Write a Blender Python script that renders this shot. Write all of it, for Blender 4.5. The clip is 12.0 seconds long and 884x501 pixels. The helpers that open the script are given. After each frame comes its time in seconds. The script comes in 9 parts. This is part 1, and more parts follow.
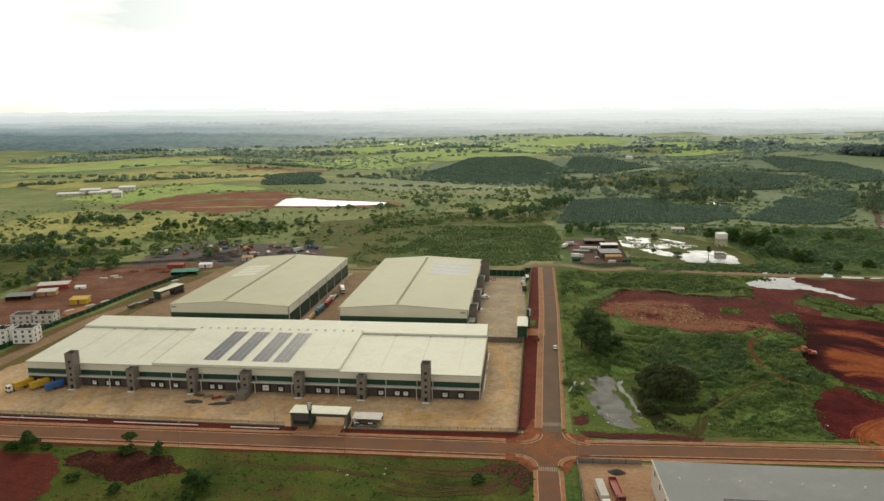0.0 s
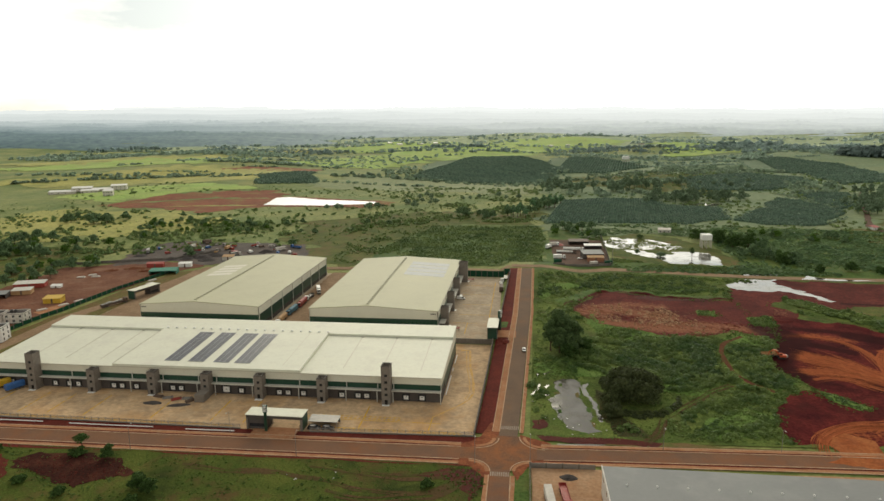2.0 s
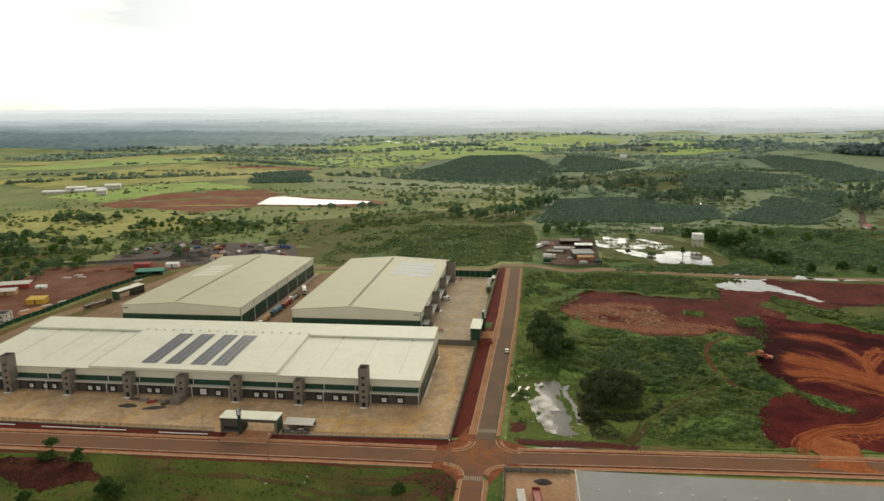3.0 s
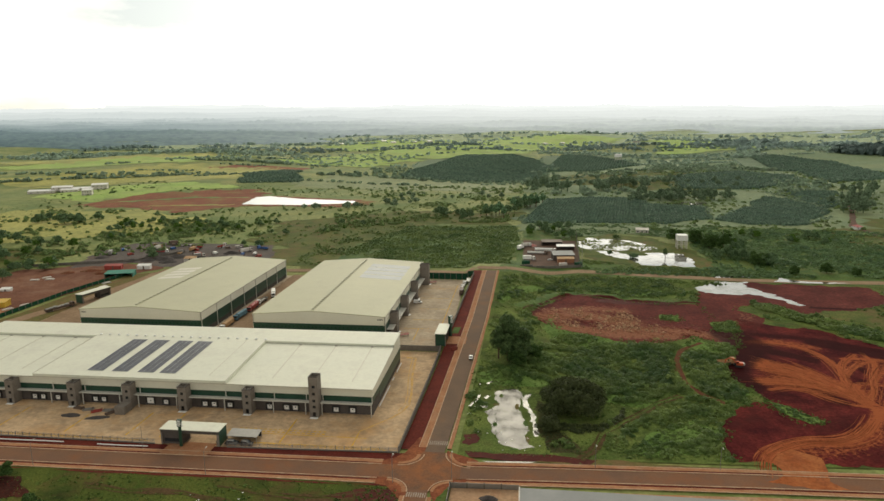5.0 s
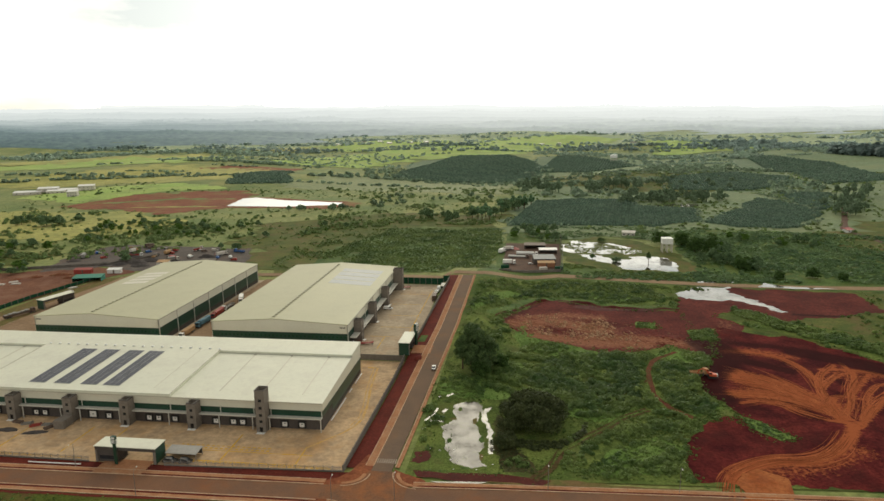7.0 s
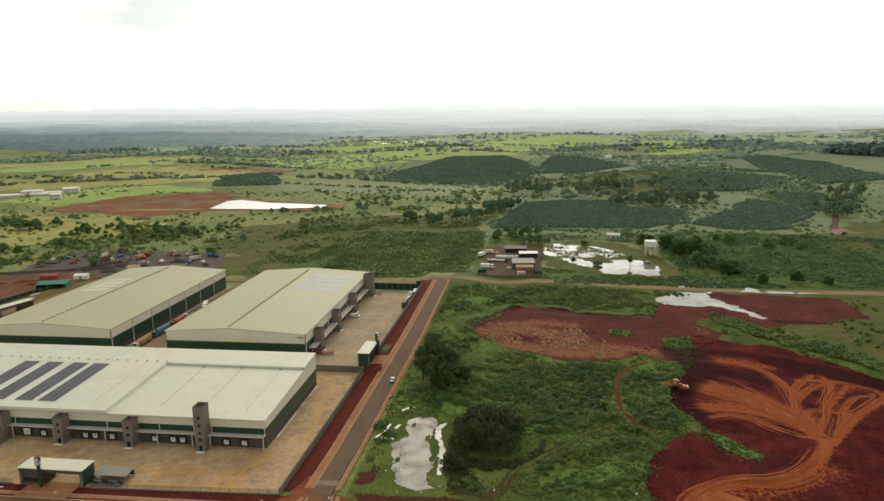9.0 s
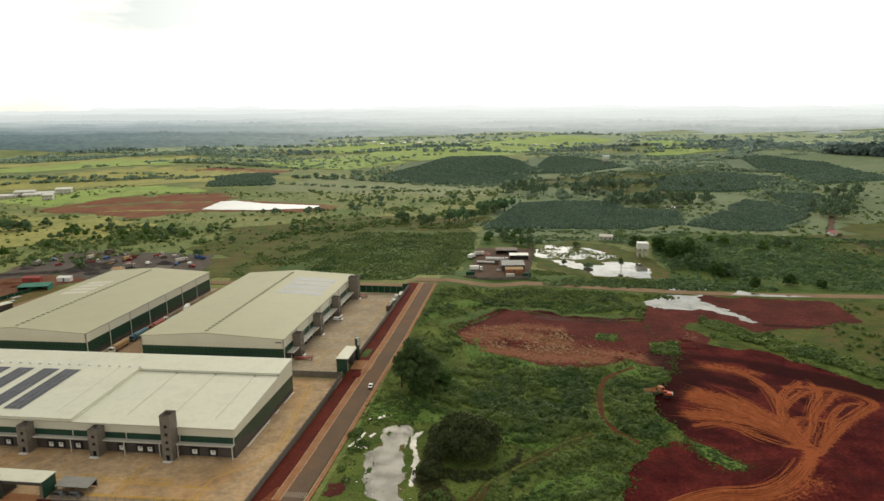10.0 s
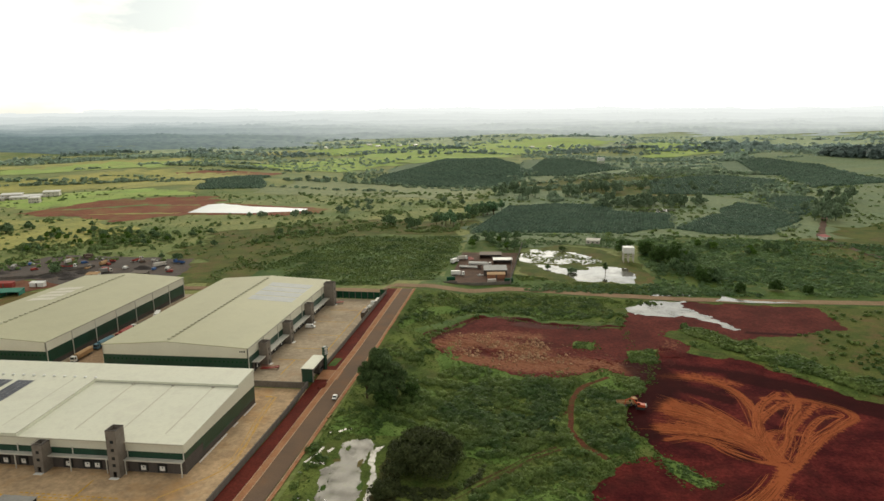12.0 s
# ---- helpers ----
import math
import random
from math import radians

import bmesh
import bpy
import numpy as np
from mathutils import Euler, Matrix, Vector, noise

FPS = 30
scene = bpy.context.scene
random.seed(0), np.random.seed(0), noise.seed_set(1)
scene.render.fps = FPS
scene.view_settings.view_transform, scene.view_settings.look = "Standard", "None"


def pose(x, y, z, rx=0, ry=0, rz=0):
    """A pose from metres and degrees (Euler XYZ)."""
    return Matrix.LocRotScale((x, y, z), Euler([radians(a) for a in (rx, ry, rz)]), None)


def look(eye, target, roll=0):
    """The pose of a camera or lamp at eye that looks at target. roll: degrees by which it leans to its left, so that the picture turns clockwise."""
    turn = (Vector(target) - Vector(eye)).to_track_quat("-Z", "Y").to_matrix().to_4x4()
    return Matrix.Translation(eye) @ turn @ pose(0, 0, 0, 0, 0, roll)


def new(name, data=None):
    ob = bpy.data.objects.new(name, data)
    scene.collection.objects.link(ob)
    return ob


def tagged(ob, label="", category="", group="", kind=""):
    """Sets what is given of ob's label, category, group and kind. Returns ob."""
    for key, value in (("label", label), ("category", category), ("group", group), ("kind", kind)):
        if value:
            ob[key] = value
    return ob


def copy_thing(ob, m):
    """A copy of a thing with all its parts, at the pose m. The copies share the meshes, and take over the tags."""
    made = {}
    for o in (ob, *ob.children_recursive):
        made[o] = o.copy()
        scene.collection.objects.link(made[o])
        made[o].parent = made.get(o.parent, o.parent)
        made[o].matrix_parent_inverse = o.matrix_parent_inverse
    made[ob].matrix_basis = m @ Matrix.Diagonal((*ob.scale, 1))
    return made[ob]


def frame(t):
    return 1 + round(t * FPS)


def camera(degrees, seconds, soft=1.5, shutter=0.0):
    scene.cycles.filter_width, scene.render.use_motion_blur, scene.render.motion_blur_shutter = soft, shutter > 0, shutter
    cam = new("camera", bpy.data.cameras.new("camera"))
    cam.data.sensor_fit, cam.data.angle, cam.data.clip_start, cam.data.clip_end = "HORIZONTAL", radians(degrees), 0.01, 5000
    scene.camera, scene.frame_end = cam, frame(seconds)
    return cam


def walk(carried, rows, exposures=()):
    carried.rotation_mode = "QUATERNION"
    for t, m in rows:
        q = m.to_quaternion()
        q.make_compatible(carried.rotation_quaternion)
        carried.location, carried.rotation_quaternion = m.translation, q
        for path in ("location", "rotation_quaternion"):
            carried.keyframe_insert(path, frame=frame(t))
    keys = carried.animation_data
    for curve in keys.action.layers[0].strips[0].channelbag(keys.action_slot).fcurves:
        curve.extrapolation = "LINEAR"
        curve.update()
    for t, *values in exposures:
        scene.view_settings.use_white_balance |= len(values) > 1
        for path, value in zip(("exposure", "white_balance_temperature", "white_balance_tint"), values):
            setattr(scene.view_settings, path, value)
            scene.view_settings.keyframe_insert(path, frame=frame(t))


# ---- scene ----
cam = camera(66.9, 12.0)
PATH = [
    (0, (17.187, -272.545, 121.642), (16.95, -270.599, 121.246), -0.8),
    (0.5, (21.155, -271.411, 121.643), (20.915, -269.466, 121.247), -0.8),
    (1, (25.369, -270.269, 121.633), (25.127, -268.323, 121.237), -0.7),
    (1.5, (29.847, -268.928, 121.61), (29.604, -266.983, 121.213), -0.7),
    (2, (34.467, -267.215, 121.567), (34.222, -265.27, 121.169), -0.6),
    (2.5, (39.043, -265.126, 121.514), (38.797, -263.182, 121.114), -0.7),
    (3, (43.557, -262.493, 121.439), (43.31, -260.549, 121.038), -0.7),
    (5, (61.446, -249.331, 121.123), (61.195, -247.388, 120.719), -0.7),
    (5.5, (65.832, -245.756, 121.093), (65.58, -243.814, 120.69), -0.7),
    (6, (70.026, -242.05, 121.046), (69.773, -240.108, 120.642), -0.7),
    (6.5, (74.265, -238.17, 121.018), (74.011, -236.228, 120.615), -0.7),
    (7, (78.5, -234.193, 120.975), (78.244, -232.25, 120.572), -0.7),
    (9, (95.623, -217.903, 120.618), (95.365, -215.961, 120.217), -0.9),
    (9.5, (99.972, -213.768, 120.558), (99.712, -211.826, 120.157), -0.9),
    (10, (104.223, -209.634, 120.511), (103.962, -207.692, 120.11), -0.9),
    (10.5, (108.133, -205.807, 120.484), (107.874, -203.864, 120.087), -0.9),
    (11, (111.491, -202.638, 120.455), (111.23, -200.695, 120.06), -0.9),
    (11.5, (114.411, -200.198, 120.406), (114.147, -198.255, 120.012), -1.0),
    (12, (117.122, -198.211, 120.351), (116.861, -196.268, 119.956), -0.9),
]
walk(cam, [(t, look(eye, target, roll)) for t, eye, target, roll in PATH])

# ---- light ----
SUN_AZ, SUN_EL = radians(-10), radians(30)
SUN_DIR = Vector((math.sin(SUN_AZ) * math.cos(SUN_EL), math.cos(SUN_AZ) * math.cos(SUN_EL), math.sin(SUN_EL)))


def build_world():
    w = bpy.data.worlds.new("sky")
    scene.world = w
    w.use_nodes = True
    t = w.node_tree
    t.nodes.clear()
    N, L = t.nodes.new, t.links.new
    out, bg = N("ShaderNodeOutputWorld"), N("ShaderNodeBackground")
    sky = N("ShaderNodeTexSky")
    sky.sky_type, sky.sun_disc = "NISHITA", False
    sky.sun_elevation, sky.sun_rotation = SUN_EL, SUN_AZ
    sky.altitude, sky.dust_density = 1500, 3.0
    blue = N("ShaderNodeVectorMath")
    blue.operation = "SCALE"
    blue.inputs["Scale"].default_value = 0.08
    L(sky.outputs[0], blue.inputs[0])
    co = N("ShaderNodeTexCoord")
    # thin broken overcast, brighter towards the veiled sun
    mp = N("ShaderNodeMapping")
    mp.inputs["Scale"].default_value = (1.0, 1.0, 3.2)
    L(co.outputs["Generated"], mp.inputs[0])
    cl = N("ShaderNodeTexNoise")
    cl.inputs["Scale"].default_value, cl.inputs["Detail"].default_value, cl.inputs["Roughness"].default_value = 3.6, 6, 0.55
    L(mp.outputs[0], cl.inputs["Vector"])
    cr = N("ShaderNodeValToRGB")
    cr.color_ramp.elements[0].position, cr.color_ramp.elements[0].color = 0.34, (0.66, 0.69, 0.64, 1)
    cr.color_ramp.elements[1].position, cr.color_ramp.elements[1].color = 0.50, (1.16, 1.12, 0.96, 1)
    L(cl.outputs[0], cr.inputs[0])
    dot = N("ShaderNodeVectorMath")
    dot.operation = "DOT_PRODUCT"
    dot.inputs[1].default_value = SUN_DIR
    L(co.outputs["Generated"], dot.inputs[0])
    pw = N("ShaderNodeMath")
    pw.operation, pw.use_clamp = "MAXIMUM", False
    pw.inputs[1].default_value = 0.0
    L(dot.outputs["Value"], pw.inputs[0])
    p2 = N("ShaderNodeMath")
    p2.operation = "POWER"
    p2.inputs[1].default_value = 50.0
    L(pw.outputs[0], p2.inputs[0])
    gl = N("ShaderNodeMath")
    gl.operation = "MULTIPLY_ADD"
    gl.inputs[1].default_value, gl.inputs[2].default_value = GLOW, SKY
    L(p2.outputs[0], gl.inputs[0])
    # the sky whitens towards the hazy horizon
    sep = N("ShaderNodeSeparateXYZ")
    L(co.outputs["Generated"], sep.inputs[0])
    low = N("ShaderNodeMapRange")
    low.interpolation_type = "SMOOTHSTEP"
    low.inputs[1].default_value, low.inputs[2].default_value, low.inputs[3].default_value, low.inputs[4].default_value = 0.12, 0.38, HORIZON, 0.0
    L(sep.outputs[2], low.inputs[0])
    total = N("ShaderNodeMath")
    total.operation = "ADD"
    L(low.outputs[0], total.inputs[0])
    L(gl.outputs[0], total.inputs[1])
    # the whole northern sky is brighter, under the veiled sun
    d2, m2, b2, t2 = N("ShaderNodeVectorMath"), N("ShaderNodeMath"), N("ShaderNodeMath"), N("ShaderNodeMath")
    d2.operation, m2.operation, b2.operation, t2.operation = "DOT_PRODUCT", "MAXIMUM", "POWER", "MULTIPLY_ADD"
    d2.inputs[1].default_value = (math.sin(radians(9)) * math.cos(radians(9)), math.cos(radians(9)) ** 2, math.sin(radians(9)))
    m2.inputs[1].default_value, b2.inputs[1].default_value, t2.inputs[1].default_value = 0.0, 8.0, BRIGHTEN
    L(co.outputs["Generated"], d2.inputs[0])
    L(d2.outputs["Value"], m2.inputs[0])
    L(m2.outputs[0], b2.inputs[0])
    L(b2.outputs[0], t2.inputs[0])
    L(total.outputs[0], t2.inputs[2])
    cloud = N("ShaderNodeVectorMath")
    cloud.operation = "SCALE"
    L(cr.outputs[0], cloud.inputs[0])
    L(t2.outputs[0], cloud.inputs["Scale"])
    mix = N("ShaderNodeMix")
    mix.data_type = "RGBA"
    mix.inputs[0].default_value = 0.86
    L(blue.outputs[0], mix.inputs[6])
    L(cloud.outputs[0], mix.inputs[7])
    L(mix.outputs[2], bg.inputs[0])
    L(bg.outputs[0], out.inputs[0])


SKY, GLOW, BRIGHTEN, HORIZON = 0.52, 1.7, 2.2, 0.60
build_world()
sun = new("sun", bpy.data.lights.new("sun", "SUN"))
sun.data.energy, sun.data.angle, sun.data.color = 0.95, radians(24), (1.0, 0.91, 0.70)
sun.matrix_world = look(SUN_DIR * 500, (0, 0, 0))

# ---- materials ----
MATS = {}


def mat(name, c1, c2=None, s1=0.15, s2=2.0, rough=0.7, metal=0.0, bump=0.0, fine=0.12, vary=0.0, island=0.0, spec=0.5, stain=None, ridge=None, sheen=0.0, dust=None, leafy=0.0, placed=False, stain2=None):
    """Two scales of variation between c1 and c2, fine grain, an optional stain (colour, amount, scale) and ribs (axis, width)."""
    m = bpy.data.materials.new(name)
    m.use_nodes = True
    t = m.node_tree
    N, L = t.nodes.new, t.links.new
    p = t.nodes["Principled BSDF"]
    p.inputs["Roughness"].default_value, p.inputs["Metallic"].default_value = rough, metal
    p.inputs["Specular IOR Level"].default_value = spec
    co = N("ShaderNodeTexCoord")
    where = N("ShaderNodeNewGeometry").outputs["Position"] if placed else co.outputs["Object"]
    big, small = N("ShaderNodeTexNoise"), N("ShaderNodeTexNoise")
    for n, s, d in ((big, s1, 5), (small, s2, 4)):
        n.inputs["Scale"].default_value, n.inputs["Detail"].default_value, n.inputs["Roughness"].default_value = s, d, 0.62
        L(where, n.inputs["Vector"])
    c2 = c2 or tuple(v * 0.8 for v in c1)
    rmp = N("ShaderNodeValToRGB")
    rmp.color_ramp.elements[0].position, rmp.color_ramp.elements[1].position = 0.36, 0.64
    rmp.color_ramp.elements[0].color, rmp.color_ramp.elements[1].color = (*c1, 1), (*c2, 1)
    L(big.outputs[0], rmp.inputs[0])
    col = rmp.outputs[0]

    def value_mul(col, src, lo, hi):
        r = N("ShaderNodeMapRange")
        r.inputs[1].default_value, r.inputs[2].default_value, r.inputs[3].default_value, r.inputs[4].default_value = 0.3, 0.7, lo, hi
        L(src, r.inputs[0])
        v = N("ShaderNodeVectorMath")
        v.operation = "SCALE"
        L(col, v.inputs[0])
        L(r.outputs[0], v.inputs["Scale"])
        return v.outputs[0]

    if fine:
        col = value_mul(col, small.outputs[0], 1 - fine, 1 + fine)
    if vary:
        oi = N("ShaderNodeObjectInfo")
        r = N("ShaderNodeMapRange")
        r.inputs[3].default_value, r.inputs[4].default_value = 1 - vary, 1 + vary
        L(oi.outputs["Random"], r.inputs[0])
        v = N("ShaderNodeVectorMath")
        v.operation = "SCALE"
        L(col, v.inputs[0])
        L(r.outputs[0], v.inputs["Scale"])
        col = v.outputs[0]
    if island:
        ge = N("ShaderNodeNewGeometry")
        r = N("ShaderNodeMapRange")
        r.inputs[3].default_value, r.inputs[4].default_value = 1 - island, 1 + island
        L(ge.outputs["Random Per Island"], r.inputs[0])
        v = N("ShaderNodeVectorMath")
        v.operation = "SCALE"
        L(col, v.inputs[0])
        L(r.outputs[0], v.inputs["Scale"])
        col = v.outputs[0]
    for k, st in enumerate((stain, stain2)):
        if not st:
            continue
        sc, amount, ss = st
        n = N("ShaderNodeTexNoise")
        n.inputs["Scale"].default_value, n.inputs["Detail"].default_value, n.inputs["Roughness"].default_value = ss, 6, 0.65
        mpn = N("ShaderNodeMapping")
        mpn.inputs["Location"].default_value = (31.7 + 57 * k, 11.3, 5.1)
        L(where, mpn.inputs[0])
        L(mpn.outputs[0], n.inputs["Vector"])
        r = N("ShaderNodeMapRange")
        r.inputs[1].default_value, r.inputs[2].default_value, r.inputs[4].default_value = 0.5, 0.68, amount
        L(n.outputs[0], r.inputs[0])
        mx = N("ShaderNodeMix")
        mx.data_type = "RGBA"
        mx.inputs[7].default_value = (*sc, 1)
        L(r.outputs[0], mx.inputs[0])
        L(col, mx.inputs[6])
        col = mx.outputs[2]
    if dust:
        d1, d2 = dust
        at = N("ShaderNodeAttribute")
        at.attribute_name = "dust"
        n = N("ShaderNodeTexNoise")
        n.inputs["Scale"].default_value, n.inputs["Detail"].default_value, n.inputs["Roughness"].default_value = 0.55, 6, 0.7
        L(where, n.inputs["Vector"])
        ad = N("ShaderNodeMath")
        ad.operation = "MULTIPLY_ADD"
        ad.inputs[1].default_value = 2.0
        L(n.outputs[0], ad.inputs[0])
        L(at.outputs["Fac"], ad.inputs[2])
        r = N("ShaderNodeMapRange")
        r.inputs[1].default_value, r.inputs[2].default_value = 1.27, 1.62
        L(ad.outputs[0], r.inputs[0])
        dc = N("ShaderNodeMix")
        dc.data_type = "RGBA"
        dc.inputs[6].default_value, dc.inputs[7].default_value = (*d1, 1), (*d2, 1)
        L(small.outputs[0], dc.inputs[0])
        mx = N("ShaderNodeMix")
        mx.data_type = "RGBA"
        L(r.outputs[0], mx.inputs[0])
        L(col, mx.inputs[6])
        L(dc.outputs[2], mx.inputs[7])
        col = mx.outputs[2]
        # wet ground, and bank shade beside the east meadow painted as dark earth
        wt, ad2, r2, mw = N("ShaderNodeAttribute"), N("ShaderNodeMath"), N("ShaderNodeMapRange"), N("ShaderNodeMix")
        wt.attribute_name = "wet"
        ad2.operation = "MULTIPLY_ADD"
        ad2.inputs[1].default_value = 0.8
        r2.inputs[1].default_value, r2.inputs[2].default_value, r2.inputs[4].default_value = 0.75, 1.05, 0.85
        mw.data_type = "RGBA"
        mw.inputs[7].default_value = (0.024, 0.0042, 0.005, 1)
        L(n.outputs[0], ad2.inputs[0])
        L(wt.outputs["Fac"], ad2.inputs[2])
        L(ad2.outputs[0], r2.inputs[0])
        L(r2.outputs[0], mw.inputs[0])
        L(col, mw.inputs[6])
        col = mw.outputs[2]
    L(col, p.inputs["Base Color"])
    height = small.outputs[0]
    if ridge:
        axis, width = ridge
        sx = N("ShaderNodeSeparateXYZ")
        L(where, sx.inputs[0])
        w = N("ShaderNodeMath")
        w.operation = "PINGPONG"
        w.inputs[1].default_value = width / 2
        L(sx.outputs[axis], w.inputs[0])
        height = w.outputs[0]
    if bump or ridge:
        b = N("ShaderNodeBump")
        b.inputs["Strength"].default_value = bump or 0.3
        b.inputs["Distance"].default_value = 0.15
        L(height, b.inputs["Height"])
        L(b.outputs[0], p.inputs["Normal"])
    # bluish sheen stands in for haze over ground seen at low angles
    if sheen:
        p.inputs["Sheen Weight"].default_value, p.inputs["Sheen Roughness"].default_value = sheen, 0.35
        p.inputs["Sheen Tint"].default_value = (0.78, 0.92, 1.0, 1)
    if leafy:
        # thin leaves let part of the light through
        tl, mxs = N("ShaderNodeBsdfTranslucent"), N("ShaderNodeMixShader")
        mxs.inputs[0].default_value = leafy
        L(col, tl.inputs[0])
        L(p.outputs[0], mxs.inputs[1])
        L(tl.outputs[0], mxs.inputs[2])
        L(mxs.outputs[0], t.nodes["Material Output"].inputs[0])
    MATS[name] = m
    return m


GRASS = mat("meadow_grass", (0.135, 0.185, 0.055), (0.270, 0.275, 0.095), 0.012, 0.35, 0.85, bump=0.4, fine=0.35, stain=((0.115, 0.165, 0.04), 0.85, 0.018), spec=0.06, sheen=0.04)
MARGIN = mat("dank_withered_grass", (0.050, 0.056, 0.022), (0.082, 0.084, 0.034), 0.08, 0.9, 0.9, bump=0.5, fine=0.4, stain=((0.078, 0.050, 0.028), 0.8, 0.12), spec=0.02)
LUSH = mat("lush_grass", (0.044, 0.092, 0.018), (0.093, 0.148, 0.032), 0.05, 0.8, 0.8, bump=0.5, fine=0.35, stain=((0.15, 0.145, 0.04), 0.6, 0.08), spec=0.06)
FRONT = mat("rough_grass", (0.056, 0.088, 0.016), (0.122, 0.131, 0.032), 0.06, 0.9, 0.85, bump=0.5, fine=0.35, stain=((0.17, 0.105, 0.05), 0.75, 0.07), spec=0.06)
MEADOW = mat("tussocky_meadow_grass", (0.056, 0.084, 0.017), (0.105, 0.122, 0.027), 0.05, 1.3, 0.85, bump=0.6, fine=0.45, stain=((0.024, 0.036, 0.011), 0.85, 0.045), stain2=((0.115, 0.065, 0.032), 0.75, 0.08), spec=0.02)
FIELDG = mat("overgrown_field_grass", (0.070, 0.108, 0.027), (0.152, 0.192, 0.049), 0.04, 1.1, 0.85, bump=0.6, fine=0.45, stain=((0.024, 0.046, 0.014), 0.85, 0.06), stain2=((0.110, 0.105, 0.040), 0.6, 0.10), spec=0.02)
BRIGHTG = mat("fresh_bright_grass", (0.110, 0.186, 0.043), (0.150, 0.222, 0.060), 0.07, 1.2, 0.85, bump=0.5, fine=0.35, stain=((0.060, 0.110, 0.022), 0.8, 0.09), spec=0.02)
# sun patches breaking through cloud, painted as brighter grass
BRIGHT = mat("sunlit_bright_pasture", (0.270, 0.400, 0.080), (0.350, 0.430, 0.110), 0.02, 0.4, 0.85, fine=0.25, stain=((0.22, 0.26, 0.08), 0.8, 0.012), spec=0.06, sheen=0.05)
# dry grass, its yellow brightened to paint the sunlit bands
DRY = mat("sunlit_dry_pasture", (0.410, 0.375, 0.105), (0.290, 0.290, 0.080), 0.012, 0.25, 0.85, fine=0.3, stain=((0.15, 0.19, 0.05), 0.7, 0.02), spec=0.06, sheen=0.05)
RED = mat("red_earth", (0.100, 0.021, 0.014), (0.135, 0.032, 0.020), 0.06, 0.7, 0.9, bump=0.5, fine=0.25, stain=((0.06, 0.016, 0.014), 0.7, 0.045), spec=0.06)
EARTHWORK = mat("graded_red_earth", (0.050, 0.0068, 0.0085), (0.138, 0.022, 0.019), 0.07, 0.8, 0.85, bump=0.5, fine=0.45, stain=((0.042, 0.011, 0.010), 0.7, 0.06), spec=0.02, dust=((0.39, 0.113, 0.041), (0.28, 0.072, 0.028)))
BROKEN = mat("broken_red_earth", (0.078, 0.014, 0.012), (0.136, 0.031, 0.023), 0.06, 0.7, 0.9, bump=0.5, fine=0.45, stain=((0.062, 0.015, 0.012), 0.7, 0.045), spec=0.06, dust=((0.33, 0.155, 0.085), (0.18, 0.055, 0.032)))
PLOUGH = mat("ploughed_dark_soil", (0.036, 0.015, 0.012), (0.058, 0.021, 0.016), 0.15, 0.9, 0.95, bump=0.6, fine=0.4, stain=((0.16, 0.06, 0.035), 0.5, 0.12), spec=0.02)
TRODDEN = mat("trodden_grass", (0.14, 0.125, 0.04), (0.17, 0.11, 0.05), 0.1, 0.9, 0.9, bump=0.3, fine=0.3, stain=((0.09, 0.12, 0.03), 0.7, 0.2), spec=0.06)
FARRED = mat("far_red_soil", (0.26, 0.105, 0.062), (0.20, 0.075, 0.048), 0.02, 0.3, 0.9, fine=0.25, stain=((0.24, 0.23, 0.08), 0.6, 0.03), spec=0.06)
# the far pasture's paleness is distance haze put into the grass colour
FARP = mat("haze_pale_pasture", (0.270, 0.335, 0.190), (0.330, 0.380, 0.210), 0.004, 0.05, 0.85, fine=0.2, stain=((0.20, 0.27, 0.17), 0.7, 0.006), spec=0.06, sheen=0.05)
PALEG = mat("pale_green_pasture", (0.204, 0.237, 0.105), (0.248, 0.270, 0.127), 0.012, 0.25, 0.85, fine=0.3, stain=((0.15, 0.185, 0.085), 0.7, 0.02), spec=0.06, sheen=0.05)
GRAVEL = mat("grey_cinder_ground", (0.135, 0.118, 0.108), (0.105, 0.090, 0.082), 0.08, 0.8, 0.9, fine=0.25, bump=0.3, stain=((0.16, 0.10, 0.075), 0.6, 0.06), spec=0.06)
COMPG = mat("oily_brown_ground", (0.15, 0.095, 0.07), (0.11, 0.072, 0.056), 0.1, 0.8, 0.9, bump=0.3, fine=0.25, stain=((0.07, 0.055, 0.048), 0.6, 0.12), spec=0.06)
PALEYARD = mat("pale_dusty_yard", (0.44, 0.285, 0.175), (0.36, 0.20, 0.11), 0.08, 0.8, 0.9, fine=0.2, stain=((0.40, 0.17, 0.075), 0.6, 0.1), spec=0.06)
MUDDY = mat("muddy_asphalt", (0.25, 0.105, 0.05), (0.16, 0.09, 0.058), 0.12, 1.5, 0.9, fine=0.2, stain=((0.33, 0.125, 0.045), 0.7, 0.09), spec=0.06)
SITE = mat("trampled_brown_earth", (0.20, 0.092, 0.055), (0.145, 0.062, 0.04), 0.05, 0.6, 0.9, bump=0.4, fine=0.25, stain=((0.26, 0.15, 0.10), 0.6, 0.06), spec=0.06)
DARKRED = mat("wet_red_earth", (0.070, 0.013, 0.010), (0.095, 0.020, 0.014), 0.07, 0.8, 0.75, bump=0.5, fine=0.25, stain=((0.042, 0.012, 0.012), 0.7, 0.06), spec=0.06)
RUBBLE = mat("rubbly_soil", (0.24, 0.115, 0.065), (0.16, 0.055, 0.032), 0.10, 1.2, 0.95, bump=0.8, fine=0.4, stain=((0.36, 0.26, 0.17), 0.6, 0.25), spec=0.06)
